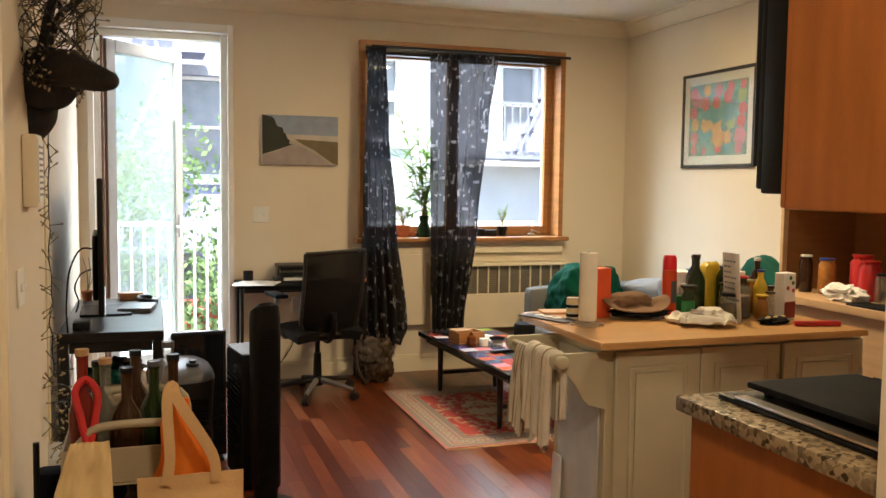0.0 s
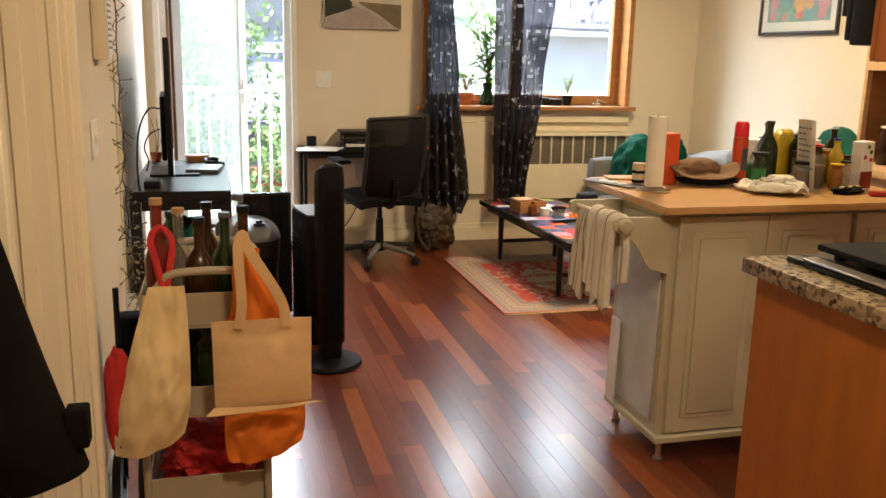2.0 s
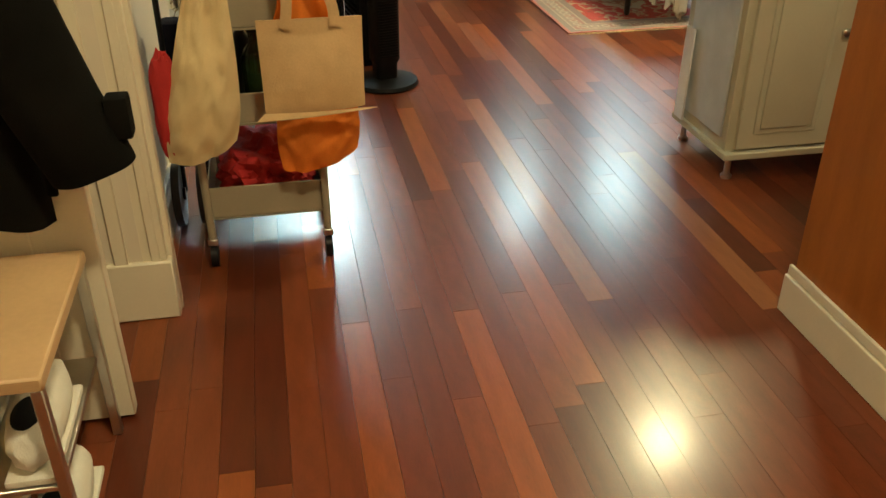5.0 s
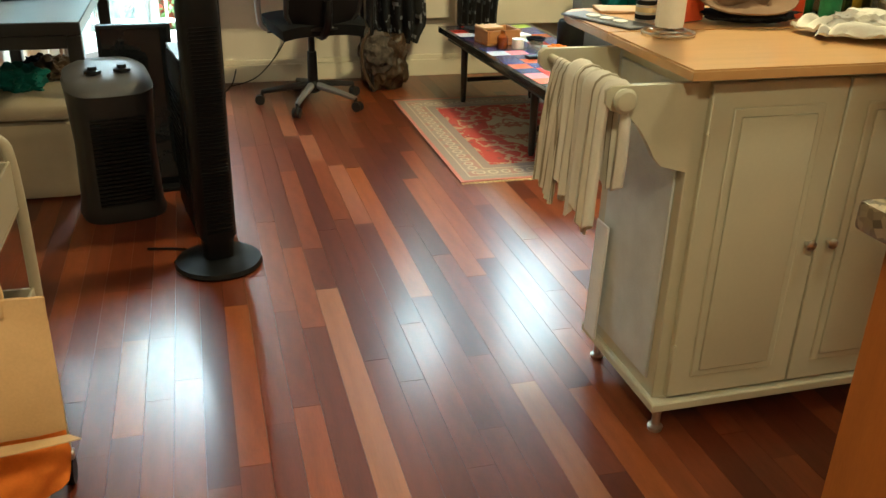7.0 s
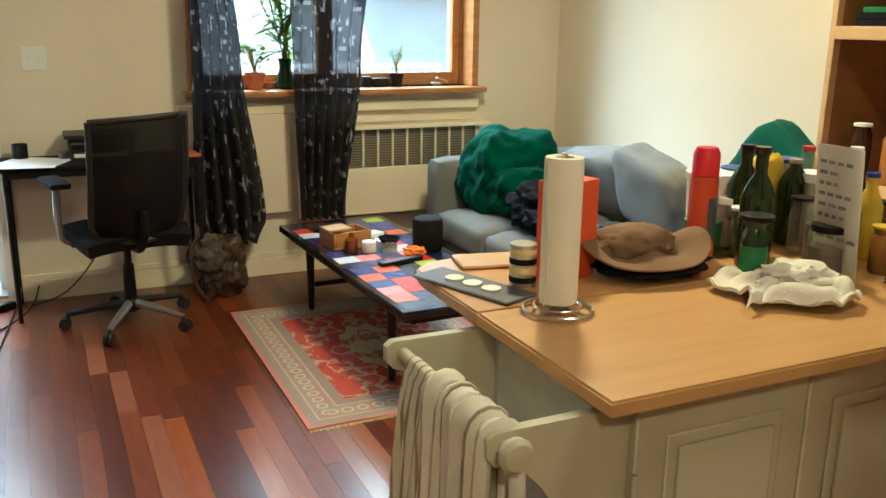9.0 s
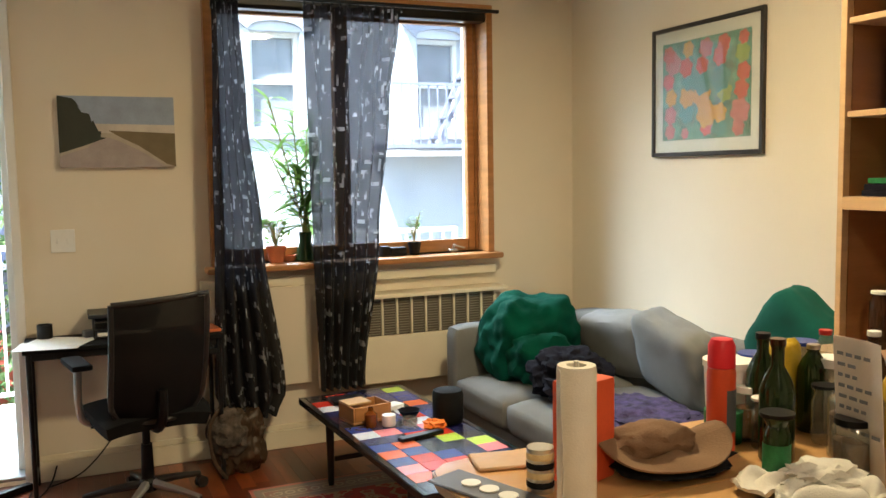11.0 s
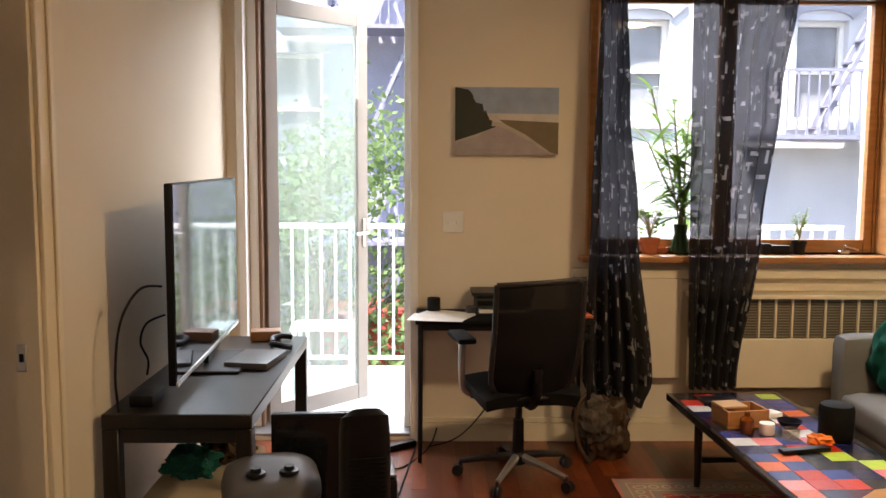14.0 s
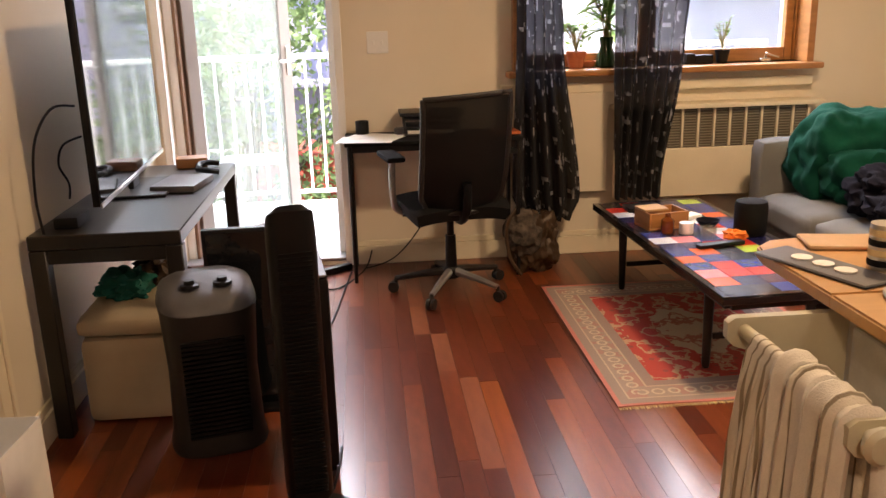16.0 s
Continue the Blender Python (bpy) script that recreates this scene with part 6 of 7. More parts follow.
solo("small_bowl", lathe(B(), [(0, 0), (0.03, 0), (0.055, 0.035), (0.05, 0.035), (0.028, 0.008), (0, 0.008)], 20), M_NAVY, "small dark blue bowl on the coffee table", "bowl", (2.80, 6.02, cz))
solo("crumpled_wrapper", blob(B(), (0, 0, 0), (0.05, 0.04, 0.025), 6, 0.6, 3, 3, -0.015), M_ORANGECLOTH, "crumpled orange wrapper on the coffee table", "wrapper", (2.84, 5.80, cz + 0.016))
solo("card_stack", B(-0.05, -0.035, 0, 0.05, 0.035, 0.02, 0.002), M_PAPER, "small stack of pale cards on the coffee table", "cards", (2.78, 6.2, cz), rz=25)

# ---- on the island ----
iz = 0.9505
pt = thing("paper_towel_roll", (2.135, 3.495, iz), "white paper towel roll on a round chrome wire stand", "paper towel")
ring = [(0.062 * math.cos(a), 0.062 * math.sin(a), 0.006) for a in np.linspace(0, math.tau, 33)]
bm = tube(B(), ring, 0.0035, 6)
ring2 = [(0.042 * math.cos(a), 0.042 * math.sin(a), 0.012) for a in np.linspace(0, math.tau, 25)]
tube(bm, ring2, 0.003, 6)
for k in range(4):
    a = k * math.pi / 2 + 0.4
    tube(bm, [(0, 0, 0.012), (0.062 * math.cos(a), 0.062 * math.sin(a), 0.006)], 0.003, 6)
tube(bm, [(0, 0, 0.01), (0, 0, 0.283)], 0.005, 8)
part("stand", bm, M_STEEL, pt)
part("roll", lathe(B(), [(0.017, 0.02), (0.0325, 0.02), (0.034, 0.03), (0.034, 0.268), (0.0325, 0.276), (0.017, 0.276), (0.016, 0.02)], 36), M_KPAPER, pt)
part("loose_sheet", sheet(B(), lambda u, v: (-0.035 - 0.008 * u + 0.003 * math.sin(v * 5), -0.004 - 0.02 * u, 0.022 + 0.252 * v), 5, 10, 0.0012), M_KPAPER, pt)
solo("orange_tub", B(-0.055, -0.035, 0, 0.055, 0.035, 0.20, 0.006), mat("orange_card", (0.72, 0.10, 0.03), 0.5, 0, 8, 0.12, 0.02), "bright orange cardboard box behind the paper towel", "box", (2.265, 3.675, iz), rz=20)
bm = B()
lathe(bm, [(0, 0), (0.03, 0), (0.036, 0.008), (0.036, 0.16), (0.032, 0.18), (0.032, 0.25), (0.024, 0.26), (0, 0.26)], 20)
can = thing("spray_can", (2.61, 3.68, iz), "tall red spray can with a bright red cap", "spray can")
part("can", lathe(B(), [(0, 0), (0.027, 0), (0.030, 0.008), (0.030, 0.175), (0.028, 0.184)], 20), mat("orange_red_can", (0.62, 0.07, 0.02), 0.3, 0, 8, 0.1, 0), can)
part("cap", lathe(B(), [(0.027, 0.1845), (0.029, 0.186), (0.028, 0.232), (0.022, 0.245), (0, 0.245)], 20), mat("red_cap", (0.70, 0.02, 0.03), 0.35, 0, 8, 0.05, 0), can)
part("label_panel", sheet(B(), lambda u, v: (0.0306 * math.cos(-1.9 + 1.3 * u), 0.0306 * math.sin(-1.9 + 1.3 * u), 0.05 + 0.09 * v), 10, 2, 0.0004), M_GREYPLASTIC, can)
hat = thing("felt_hat", (2.42, 3.63, iz), "brown felt hat and a dark cap lying on the island", "hat", rz=-10)
part("under_cap", blob(B(), (0.02, 0, 0.02), (0.125, 0.09, 0.018), 4, 0.3, 2.0, 4, 0.0), M_BLACKMATT, hat)
part("brim", sheet(B(), lambda u, v: ((0.03 + 0.09 * v) * math.cos(u * math.tau) * 1.2, (0.03 + 0.09 * v) * math.sin(u * math.tau) * 0.8, 0.052 + 0.03 * v * math.cos(u * math.tau * 2) + 0.012 * math.sin(u * math.tau * 3)), 36, 5, 0.004), mat("brown_felt", (0.20, 0.115, 0.06), 0.9, 0, 9, 0.2, 0.2, 250), hat)
part("crown", blob(B(), (-0.02, 0.01, 0.065), (0.085, 0.055, 0.04), 8, 0.18, 2.0, 4, 0.045), mat("brown_felt_crown", (0.19, 0.11, 0.06), 0.9, 0, 9, 0.2, 0.2, 250), hat)


def bottle(name, x, y, z, r, h, neck, material, label, capm=None, labm=None, shoulder=0.62):
    t = thing(name, (x + (0.012 if y > 3.4 and x < 3.2 else 0.0), y + (0.03 if y > 3.4 and x < 3.2 else 0.0), z), label, "bottle")
    part("glass", lathe(B(), [(0, 0), (r * 0.9, 0), (r, 0.006), (r, h * shoulder), (r * 0.75, h * (shoulder + 0.10)), (neck, h * (shoulder + 0.2)), (neck, h * 0.93), (neck * 1.2, h * 0.935), (neck * 1.2, h * 0.95), (0, h * 0.95)], 22), material, t)
    if capm:
        part("cap", lathe(B(), [(neck * 1.25, h * 0.951), (neck * 1.25, h), (0, h)], 16), capm, t)
    if labm:
        part("label_band", lathe(B(), [(r + 0.0004, h * 0.15), (r + 0.0008, h * 0.16), (r + 0.0008, h * (shoulder - 0.14)), (r + 0.0004, h * (shoulder - 0.13))], 22), labm, t)
    return t


M_CORK = mat("cork", (0.40, 0.24, 0.11), 0.8)
M_LABG = mat("green_label", (0.02, 0.15, 0.045), 0.5, 0, 30, 0.4, 0)
M_YELLOW = mat("yellow_packet", (0.62, 0.42, 0.03), 0.4, 0, 12, 0.25, 0.1)
M_RED = mat("red_plastic", (0.45, 0.02, 0.02), 0.35, 0, 8, 0.15, 0)
M_BLUE = mat("blue_lid", (0.02, 0.05, 0.30), 0.35, 0, 8, 0.15, 0)
bottle("oil_bottle", 2.665, 3.56, iz, 0.036, 0.255, 0.013, M_GREENGLASS, "green glass oil bottle with a dark cap", M_BROWNGLASS, None, 0.58)
bottle("wine_bottle", 2.74, 3.68, iz, 0.036, 0.24, 0.013, M_GREENGLASS, "dark green glass bottle among the island's groceries", M_BLACK)
bottle("herb_jar", 2.552, 3.445, iz, 0.025, 0.145, 0.026, M_GREENGLASS, "small green jar with a black lid and a green label", M_BLACK, M_LABG, 0.72)
bottle("sauce_bottle", 3.01, 3.62, iz, 0.03, 0.23, 0.012, M_BROWNGLASS, "brown sauce bottle with a pale cap", M_PAPER, M_YELLOW)
bottle("squeeze_bottle", 2.95, 3.52, iz, 0.028, 0.19, 0.012, M_YELLOW, "yellow squeeze bottle with a blue lid", M_BLUE)


def jar(x, y, z, r, h, content, lidm, label, name="glass_jar"):
    t = thing(name, (x + 0.012, y + 0.03, z), label, "jar")
    part("glass", lathe(B(), [(0, 0), (r * 0.95, 0), (r, 0.005), (r, h * 0.82), (r * 0.85, h * 0.88), (r * 0.82, h * 0.88), (r * 0.95, h * 0.82), (r * 0.95, 0.008), (0, 0.006)], 20), M_CLEAR, t)
    part("contents", lathe(B(), [(0, 0.009), (r * 0.93, 0.009), (r * 0.93, h * 0.6), (0, h * 0.63)], 18), content, t)
    if lidm:
        part("lid", lathe(B(), [(r * 0.9, h * 0.885), (r * 0.9, h), (0, h)], 20), lidm, t)


M_BEANS = mat("brown_beans", (0.13, 0.07, 0.035), 0.8, 0, 90, 0.6, 0.3)
M_RICE = mat("pale_grain", (0.5, 0.42, 0.28), 0.9, 0, 90, 0.3, 0.2)
M_HONEY = mat("amber_contents", (0.35, 0.15, 0.03), 0.4, 0, 30, 0.3, 0)
jar(2.82, 3.50, iz, 0.055, 0.15, M_BEANS, None, "large clear glass jar with brown contents")
jar(2.745, 3.44, iz, 0.040, 0.11, M_BEANS, M_BLACK, "clear glass jar with brown contents and a black lid")
jar(2.93, 3.66, iz, 0.045, 0.17, M_RICE, M_PAPER, "clear jar of pale grain with a white lid")
jar(2.72, 3.70, iz, 0.035, 0.12, M_HONEY, M_PAPER, "small jar of amber contents with a white lid")
jar(3.02, 3.48, iz, 0.036, 0.10, M_HONEY, None, "open clear jar with amber contents")
solo("snack_packet", blob(B(), (0, 0, 0.10), (0.06, 0.03, 0.105), 4, 0.12, 2, 4, 0.0, 0, 3.5), M_YELLOW, "shiny yellow snack packet standing among the jars", "packet", (2.86, 3.76, iz), rz=20)
solo("white_tub", lathe(B(), [(0, 0), (0.05, 0), (0.058, 0.15), (0.061, 0.15), (0.061, 0.165), (0, 0.165)], 22), M_PAPER, "white plastic tub with a lid behind the spray can", "tub", (2.74, 3.80, iz))
solo("green_tub", lathe(B(), [(0, 0), (0.04, 0), (0.042, 0.07), (0, 0.075)], 20), M_LABG, "small green tub with a flat lid behind the spray can", "tub", (2.67, 3.74, iz))
for k, (x, y, r, h, nk, m, cm, l) in enumerate(((2.90, 3.58, 0.030, 0.16, 0.024, M_BROWNGLASS, M_RED, "brown spice jar with a red lid"), (2.84, 3.60, 0.026, 0.13, 0.022, M_CLEAR, M_BLACK, "clear spice jar with a black lid"), (2.96, 3.60, 0.028, 0.14, 0.024, M_HONEY, M_STEEL, "amber jar with a steel lid"), (2.89, 3.68, 0.034, 0.20, 0.012, M_GREENGLASS, M_STEEL, "green bottle with a steel cap"), (3.01, 3.54, 0.024, 0.12, 0.020, M_BEANS, M_BLACK, "brown spice jar with a black lid"), (2.97, 3.72, 0.03, 0.22, 0.012, M_CLEAR, M_RED, "clear bottle with a red cap"), (2.88, 3.42, 0.024, 0.10, 0.02, M_HONEY, M_YELLOW, "small amber jar with a yellow lid"), (2.93, 3.43, 0.022, 0.11, 0.018, M_RICE, M_BLACK, "small pale jar with a black lid"), (2.81, 3.78, 0.034, 0.17, 0.03, M_BEANS, M_BLUE, "brown jar with a blue lid"), (2.98, 3.80, 0.035, 0.18, 0.03, M_RICE, M_BLUE, "pale jar with a blue lid"), (2.70, 3.635, 0.024, 0.11, 0.02, M_CLEAR, M_PAPER, "small clear jar with a white lid"))):
    bottle("grocery_jar", x, y, iz, r, h, nk, m, l + " among the island's groceries", cm, None, 0.72)
solo("snack_packet", blob(B(), (0, 0, 0.085), (0.05, 0.025, 0.09), 14, 0.12, 2, 4, 0.0, 0, 3.5), M_KRAFT, "brown paper packet standing among the jars", "packet", (2.92, 3.83, iz), rz=-20)
car = thing("card_sign", (2.745, 3.45, iz), "tall white card covered in grey lines of small print", "card", rz=-96)
part("card_front", sheet(B(), lambda u, v: (-0.06 + 0.12 * u, 0.01 - 0.02 * v + 0.01 * math.sin(u * 3), 0.27 * v), 6, 6, 0.001), M_PAPER, car)
M_INK = mat("blue_grey_ink", (0.20, 0.24, 0.30), 0.7)
for k in range(9):
    x, words = -0.048, (3, 4, 2, 4, 3, 4, 3, 2, 4)[k]
    for q in range(words):
        w = 0.012 + 0.008 * ((k * 5 + q * 3) % 3) / 2
        part("print_bar", B(x, -0.0105 + (8 - k) * 0.0018, 0.062 + k * 0.0215, x + w, -0.0095 + (8 - k) * 0.0018, 0.069 + k * 0.0215), M_INK, car, smooth=False)
        x += w + 0.007
crt = thing("drink_carton", (2.985, 3.43, iz), "white and green drink carton with red dots", "carton", rz=12)
part("box", B(-0.035, -0.025, 0, 0.035, 0.025, 0.19, 0.004), M_PAPER, crt)
for k, (a, b, c) in enumerate(((-0.015, 0.13, M_RED), (0.015, 0.15, M_LABG), (0.0, 0.17, M_LABG), (0.018, 0.12, M_RED))):
    part("print_dot", lathe(B(), [(0, 0), (0.009, 0), (0.009, 0.0006), (0, 0.0006)], 10), c, crt).matrix_basis = pose(a, -0.0252, b, 90)
part("print_panel", B(-0.032, -0.0262, 0.01, 0.032, -0.0252, 0.075), mat("brown_print", (0.22, 0.03, 0.02), 0.5), crt, smooth=False)
towel = sheet(B(), lambda u, v: ((u - .5) * .23 * (1 - .25 * v) + .025 * math.sin(v * 5), (v - .5) * .16 + .02 * math.sin(u * 7), 0.014 + 0.020 * abs(noise.noise(Vector((u * 4, v * 4, 2)))) * 2 + 0.02 * math.sin(u * 3.1) ** 2 * math.sin(v * 3.1)), 40, 30, 0.007)
blob(towel, (0.04, 0.02, 0.03), (0.085, 0.055, 0.032), 3, 0.4, 2.6, 4, 0.002)
solo("dish_towel", towel, M_TOWEL, "crumpled cream dish towel lying on the island", "towel", (2.565, 3.395, iz), rz=-15)
plt = thing("pouch", (2.875, 3.36, iz), "small dark patterned pouch on the island", "pouch", rz=15)
part("body", blob(B(), (0, 0, 0.012), (0.075, 0.04, 0.016), 5, 0.35, 3, 4, 0.0), M_BLACKMATT, plt)
for k in range(5):
    part("print_patch", blob(B(), (-0.05 + k * 0.025, -0.01 + 0.012 * (k % 2), 0.026), (0.010, 0.009, 0.003), k, 0.1, 2, 2), M_CANVAS, plt)
trv = thing("coaster_board", (2.062, 3.685, iz), "grey board with three round pale coasters at the island's corner", "board", rz=-69)
part("board", B(-0.125, -0.045, 0, 0.125, 0.045, 0.006, 0.003), M_GREYPLASTIC, trv)
for x in (-0.048, 0.0, 0.048):
    part("coaster", lathe(B(), [(0, 0.0065), (0.019, 0.0065), (0.019, 0.009), (0, 0.009)], 18, (x, 0, 0)), M_PAPER, trv)
solo("cutting_board", B(-0.10, -0.05, 0, 0.10, 0.05, 0.008, 0.003), M_PALEWOOD, "small pale wooden board near the island's corner", "board", (2.20, 3.82, iz), rz=-12)
tin = thing("striped_tin", (2.155, 3.655, iz), "small tin striped in cream and black", "tin")
part("can", lathe(B(), [(0, 0), (0.026, 0), (0.026, 0.085), (0, 0.085)], 20), M_STEEL, tin)
for k in range(4):
    part("stripe", lathe(B(), [(0.0263, 0.01 + k * 0.018), (0.0268, 0.012 + k * 0.018), (0.0268, 0.020 + k * 0.018), (0.0263, 0.022 + k * 0.018)], 20), M_CANVAS if k % 2 else M_BLACKMATT, tin)
solo("salt_jar", lathe(B(), [(0, 0), (0.022, 0), (0.024, 0.09), (0.018, 0.105), (0, 0.105)], 16), mat("pink_plastic", (0.65, 0.35, 0.30), 0.4), "small pink shaker beside the striped tin", "shaker", (2.215, 3.635, iz))
solo("crumb_napkin", blob(B(), (0, 0, 0), (0.03, 0.02, 0.01), 3, 0.4, 3, 3, -0.006), M_PAPER, "crumpled bit of white napkin beside the hat", "napkin", (2.56, 3.53, iz + 0.0065))

# striped towels over the bar
M_STRIPED = mat("striped_towel_cloth", (0.66, 0.61, 0.50), 0.95, 0, 12, 0.1, 0.3, 350)
nt = M_STRIPED.node_tree
wv, rp2, mu = nt.nodes.new("ShaderNodeTexWave"), nt.nodes.new("ShaderNodeValToRGB"), nt.nodes.new("ShaderNodeMix")
wv.bands_direction = "Y"
wv.inputs["Scale"].default_value, wv.inputs["Distortion"].default_value = 14, 0.6
nt.links.new(nt.nodes["Texture Coordinate"].outputs["Object"], wv.inputs["Vector"])
rp2.color_ramp.elements[0].color, rp2.color_ramp.elements[1].color = (1, 1, 1, 1), (0.42, 0.38, 0.32, 1)
rp2.color_ramp.elements[0].position, rp2.color_ramp.elements[1].position = 0.80, 0.92
nt.links.new(wv.outputs["Fac"], rp2.inputs[0])
mu.data_type, mu.blend_type, mu.inputs[0].default_value = "RGBA", "MULTIPLY", 1.0
base_in = nt.nodes["Principled BSDF"].inputs["Base Color"]
nt.links.new(base_in.links[0].from_socket, mu.inputs[6])
nt.links.new(rp2.outputs[0], mu.inputs[7])
nt.links.new(mu.outputs[2], base_in)
stw = thing("striped_towel", (1.868, 0, 0.887), "cream towel with woven grey stripes hung over the cabinet's towel bar", "towel")


def drape(y0, y1, drop, seed, off, stripes):
    def f(u, v):
        y = y0 + (y1 - y0) * u + 0.008 * math.sin(v * 7 + seed)
        fold = 0.012 * math.sin(u * 24 + seed + v * 1.5) + 0.007 * noise.noise(Vector((u * 8, v * 4, seed)))
        s = (v - 0.5) * 2
        if abs(s) < 0.1:
            a = s / 0.1 * math.pi / 2
            return (off * math.sin(a) * 0.9, y, off * math.cos(a))
        k = (abs(s) - 0.1) / 0.9
        g = drop[0] if s < 0 else drop[1]
        return (math.copysign(1, s) * (off + 0.004 + abs(fold) * min(1, k * 4) * 0.9) + (-0.02 * k if s < 0 else 0.0), y + 0.4 * fold * min(1, k * 3), -k * g * (1 + 0.05 * math.sin(u * 5 + seed)))
    return sheet(B(), f, 50, 60, 0.003)


part("cloth", drape(3.385, 3.52, (0.30, 0.22), 1.0, 0.013, True), M_STRIPED, stw)
tc2 = thing("fringed_cloth", (1.868, 0, 0.887), "folded cream and grey cloths hung over the towel bar", "towel")


def roll_strand(y, w, drop, back_drop, seed):
    """One folded cloth over the bar: a soft flattened roll, fuller at the bar and ragged at the hem."""
    def f(u, v):
        a = u * math.tau
        s = (v - 0.5) * 2
        flare = 1 + 0.18 * math.sin(v * 9 + seed) + 0.10 * noise.noise(Vector((u * 3, v * 6, seed)))
        yy = y + math.cos(a) * w * 0.5 * flare + 0.007 * math.sin(v * 6 + seed * 2)
        thick = 0.011 * (1 + 0.35 * math.cos(3 * a + seed))
        if abs(s) < 0.14:
            b = s / 0.14 * math.pi / 2
            rr = 0.024 + math.sin(a) * thick
            return (rr * math.sin(b), yy, rr * math.cos(b))
        k = (abs(s) - 0.14) / 0.86
        g = (drop if s < 0 else back_drop) * (1 + 0.05 * math.cos(a + seed))
        return (math.copysign(1, s) * (0.024 + math.sin(a) * thick) - (0.012 * k if s < 0 else 0.0), yy, -k * g)
    bm = sheet(B(), f, 16, 44)
    bmesh.ops.remove_doubles(bm, verts=bm.verts, dist=0.0003)
    return bm


for k in range(6):
    part("strand", roll_strand(3.212 + k * 0.034, 0.036, 0.30 - 0.006 * k + 0.022 * math.sin(k * 2.3), 0.21, k * 1.7), M_STRIPED if k % 3 == 1 else M_TOWEL, tc2)
solo("tray", B(-0.003, -0.035, 0, 0.003, 0.035, 0.34, 0.002), M_PAPER, "thin pale tray leaning against the island's side", "tray").matrix_world = pose(2.032, 3.53, 0.112, 0, 1.0, 0)

# ---- the hutch and the counter behind ----
r6 = random.Random(6)
for z, n, y0, y1 in ((0.9205 + 0.5255, 7, 3.2, 4.40), (0.9205 + 0.822, 8, 3.2, 4.4), (0.9205 + 1.142, 6, 3.2, 4.4)):
    y = 4.46
    for k in range(n):
        w = r6.uniform(0.11, 0.17)
        y -= w + 0.008
        if z < 1.5:
            hgt = 0
            for q in range(r6.choice((3, 4, 5))):
                t = r6.uniform(0.012, 0.03)
                solo("book", B(-0.10, -w / 2, hgt, 0.10, w / 2, hgt + t - 0.001, 0.002), r6.choice((M_PAPER, M_LABG, M_NAVY, M_BLACKMATT, M_CANVAS)), "book lying in a flat stack on the maple shelf", "book", (4.02 + r6.uniform(-0.02, 0.02), y + w / 2, z + 0.0005), rz=r6.uniform(-6, 6))
                hgt += t
        else:
            h = r6.uniform(0.12, 0.24)
            solo("box", B(-0.06, -w / 2 + 0.01, 0, 0.06, w / 2 - 0.01, h, 0.004), r6.choice((M_BROWNGLASS, M_BLUE, M_PALEWOOD, M_BLACKMATT, M_PAPER)), "small box among the things on the maple shelf", "box", (4.05, y + w / 2, z + 0.0005), rz=r6.uniform(-8, 8))
cz2 = 0.9205
for k, (x, y, h, r, m, cm, l) in enumerate(((3.92, 4.38, 0.20, 0.035, M_BROWNGLASS, M_PAPER, "dark jar with a white lid in the hutch"), (3.96, 4.27, 0.19, 0.045, M_HONEY, M_BLUE, "amber jar with a blue lid in the hutch"), (4.05, 4.12, 0.22, 0.06, M_RED, M_RED, "red plastic canister in the hutch"), (3.98, 4.0, 0.20, 0.055, M_RED, M_RED, "red plastic canister in the hutch"), (3.93, 3.86, 0.15, 0.04, M_CLEAR, M_BLACK, "clear jar with a black lid in the hutch"), (3.95, 3.72, 0.16, 0.045, M_BROWNGLASS, M_STEEL, "brown jar with a steel lid in the hutch"), (4.0, 3.56, 0.24, 0.035, M_BLUE, M_PAPER, "blue bottle with a white cap in the hutch"), (3.94, 3.42, 0.2, 0.05, M_RED, M_BLACK, "red tin with a black lid in the hutch"))):
    bottle("canister", x, y, cz2, r, h, r * 0.7, m, l, cm, None, 0.8)
solo("plastic_bag", blob(B(), (0, 0, 0), (0.07, 0.12, 0.045), 5, 0.5, 3, 4, -0.035), M_PAPER, "crumpled white plastic bag on the maple counter", "plastic bag", (3.84, 4.02, cz2 + 0.036))
solo("dark_mat", B(-0.07, -0.30, 0, 0.07, 0.30, 0.008, 0.003), M_BLACKMATT, "dark mat on the maple counter", "mat", (3.81, 3.60, cz2))
solo("utensil", B(-0.012, -0.09, 0, 0.012, 0.09, 0.02, 0.004), M_RED, "red-handled tool on the island's far end", "kitchen tool", (3.0, 3.26, iz), rz=75)

# ---- hall: cart with bags, bench, coat ----
M_CART = mat("taupe_cart_paint", (0.36, 0.31, 0.22), 0.4, 0, 8, 0.08, 0.02)
ct = thing("utility_cart", (0.51, 3.147, 0), "taupe metal three-tier utility cart crowded with bottles", "utility cart")
CW, CL = 0.165, 0.19
for z, h in ((0.14, 0.10), (0.42, 0.09), (0.68, 0.10)):
    bm = B(-CW, -CL, z, CW, CL, z + 0.006)
    box(bm, -CW, -CL, z + 0.0065, -CW + 0.006, CL, z + h, 0.002)
    box(bm, CW - 0.006, -CL, z + 0.0065, CW, CL, z + h, 0.002)
    box(bm, -CW + 0.0065, -CL, z + 0.0065, CW - 0.0065, -CL + 0.006, z + h, 0.002)
    box(bm, -CW + 0.0065, CL - 0.006, z + 0.0065, CW - 0.0065, CL, z + h, 0.002)
    part("tray", bm, M_CART, ct)
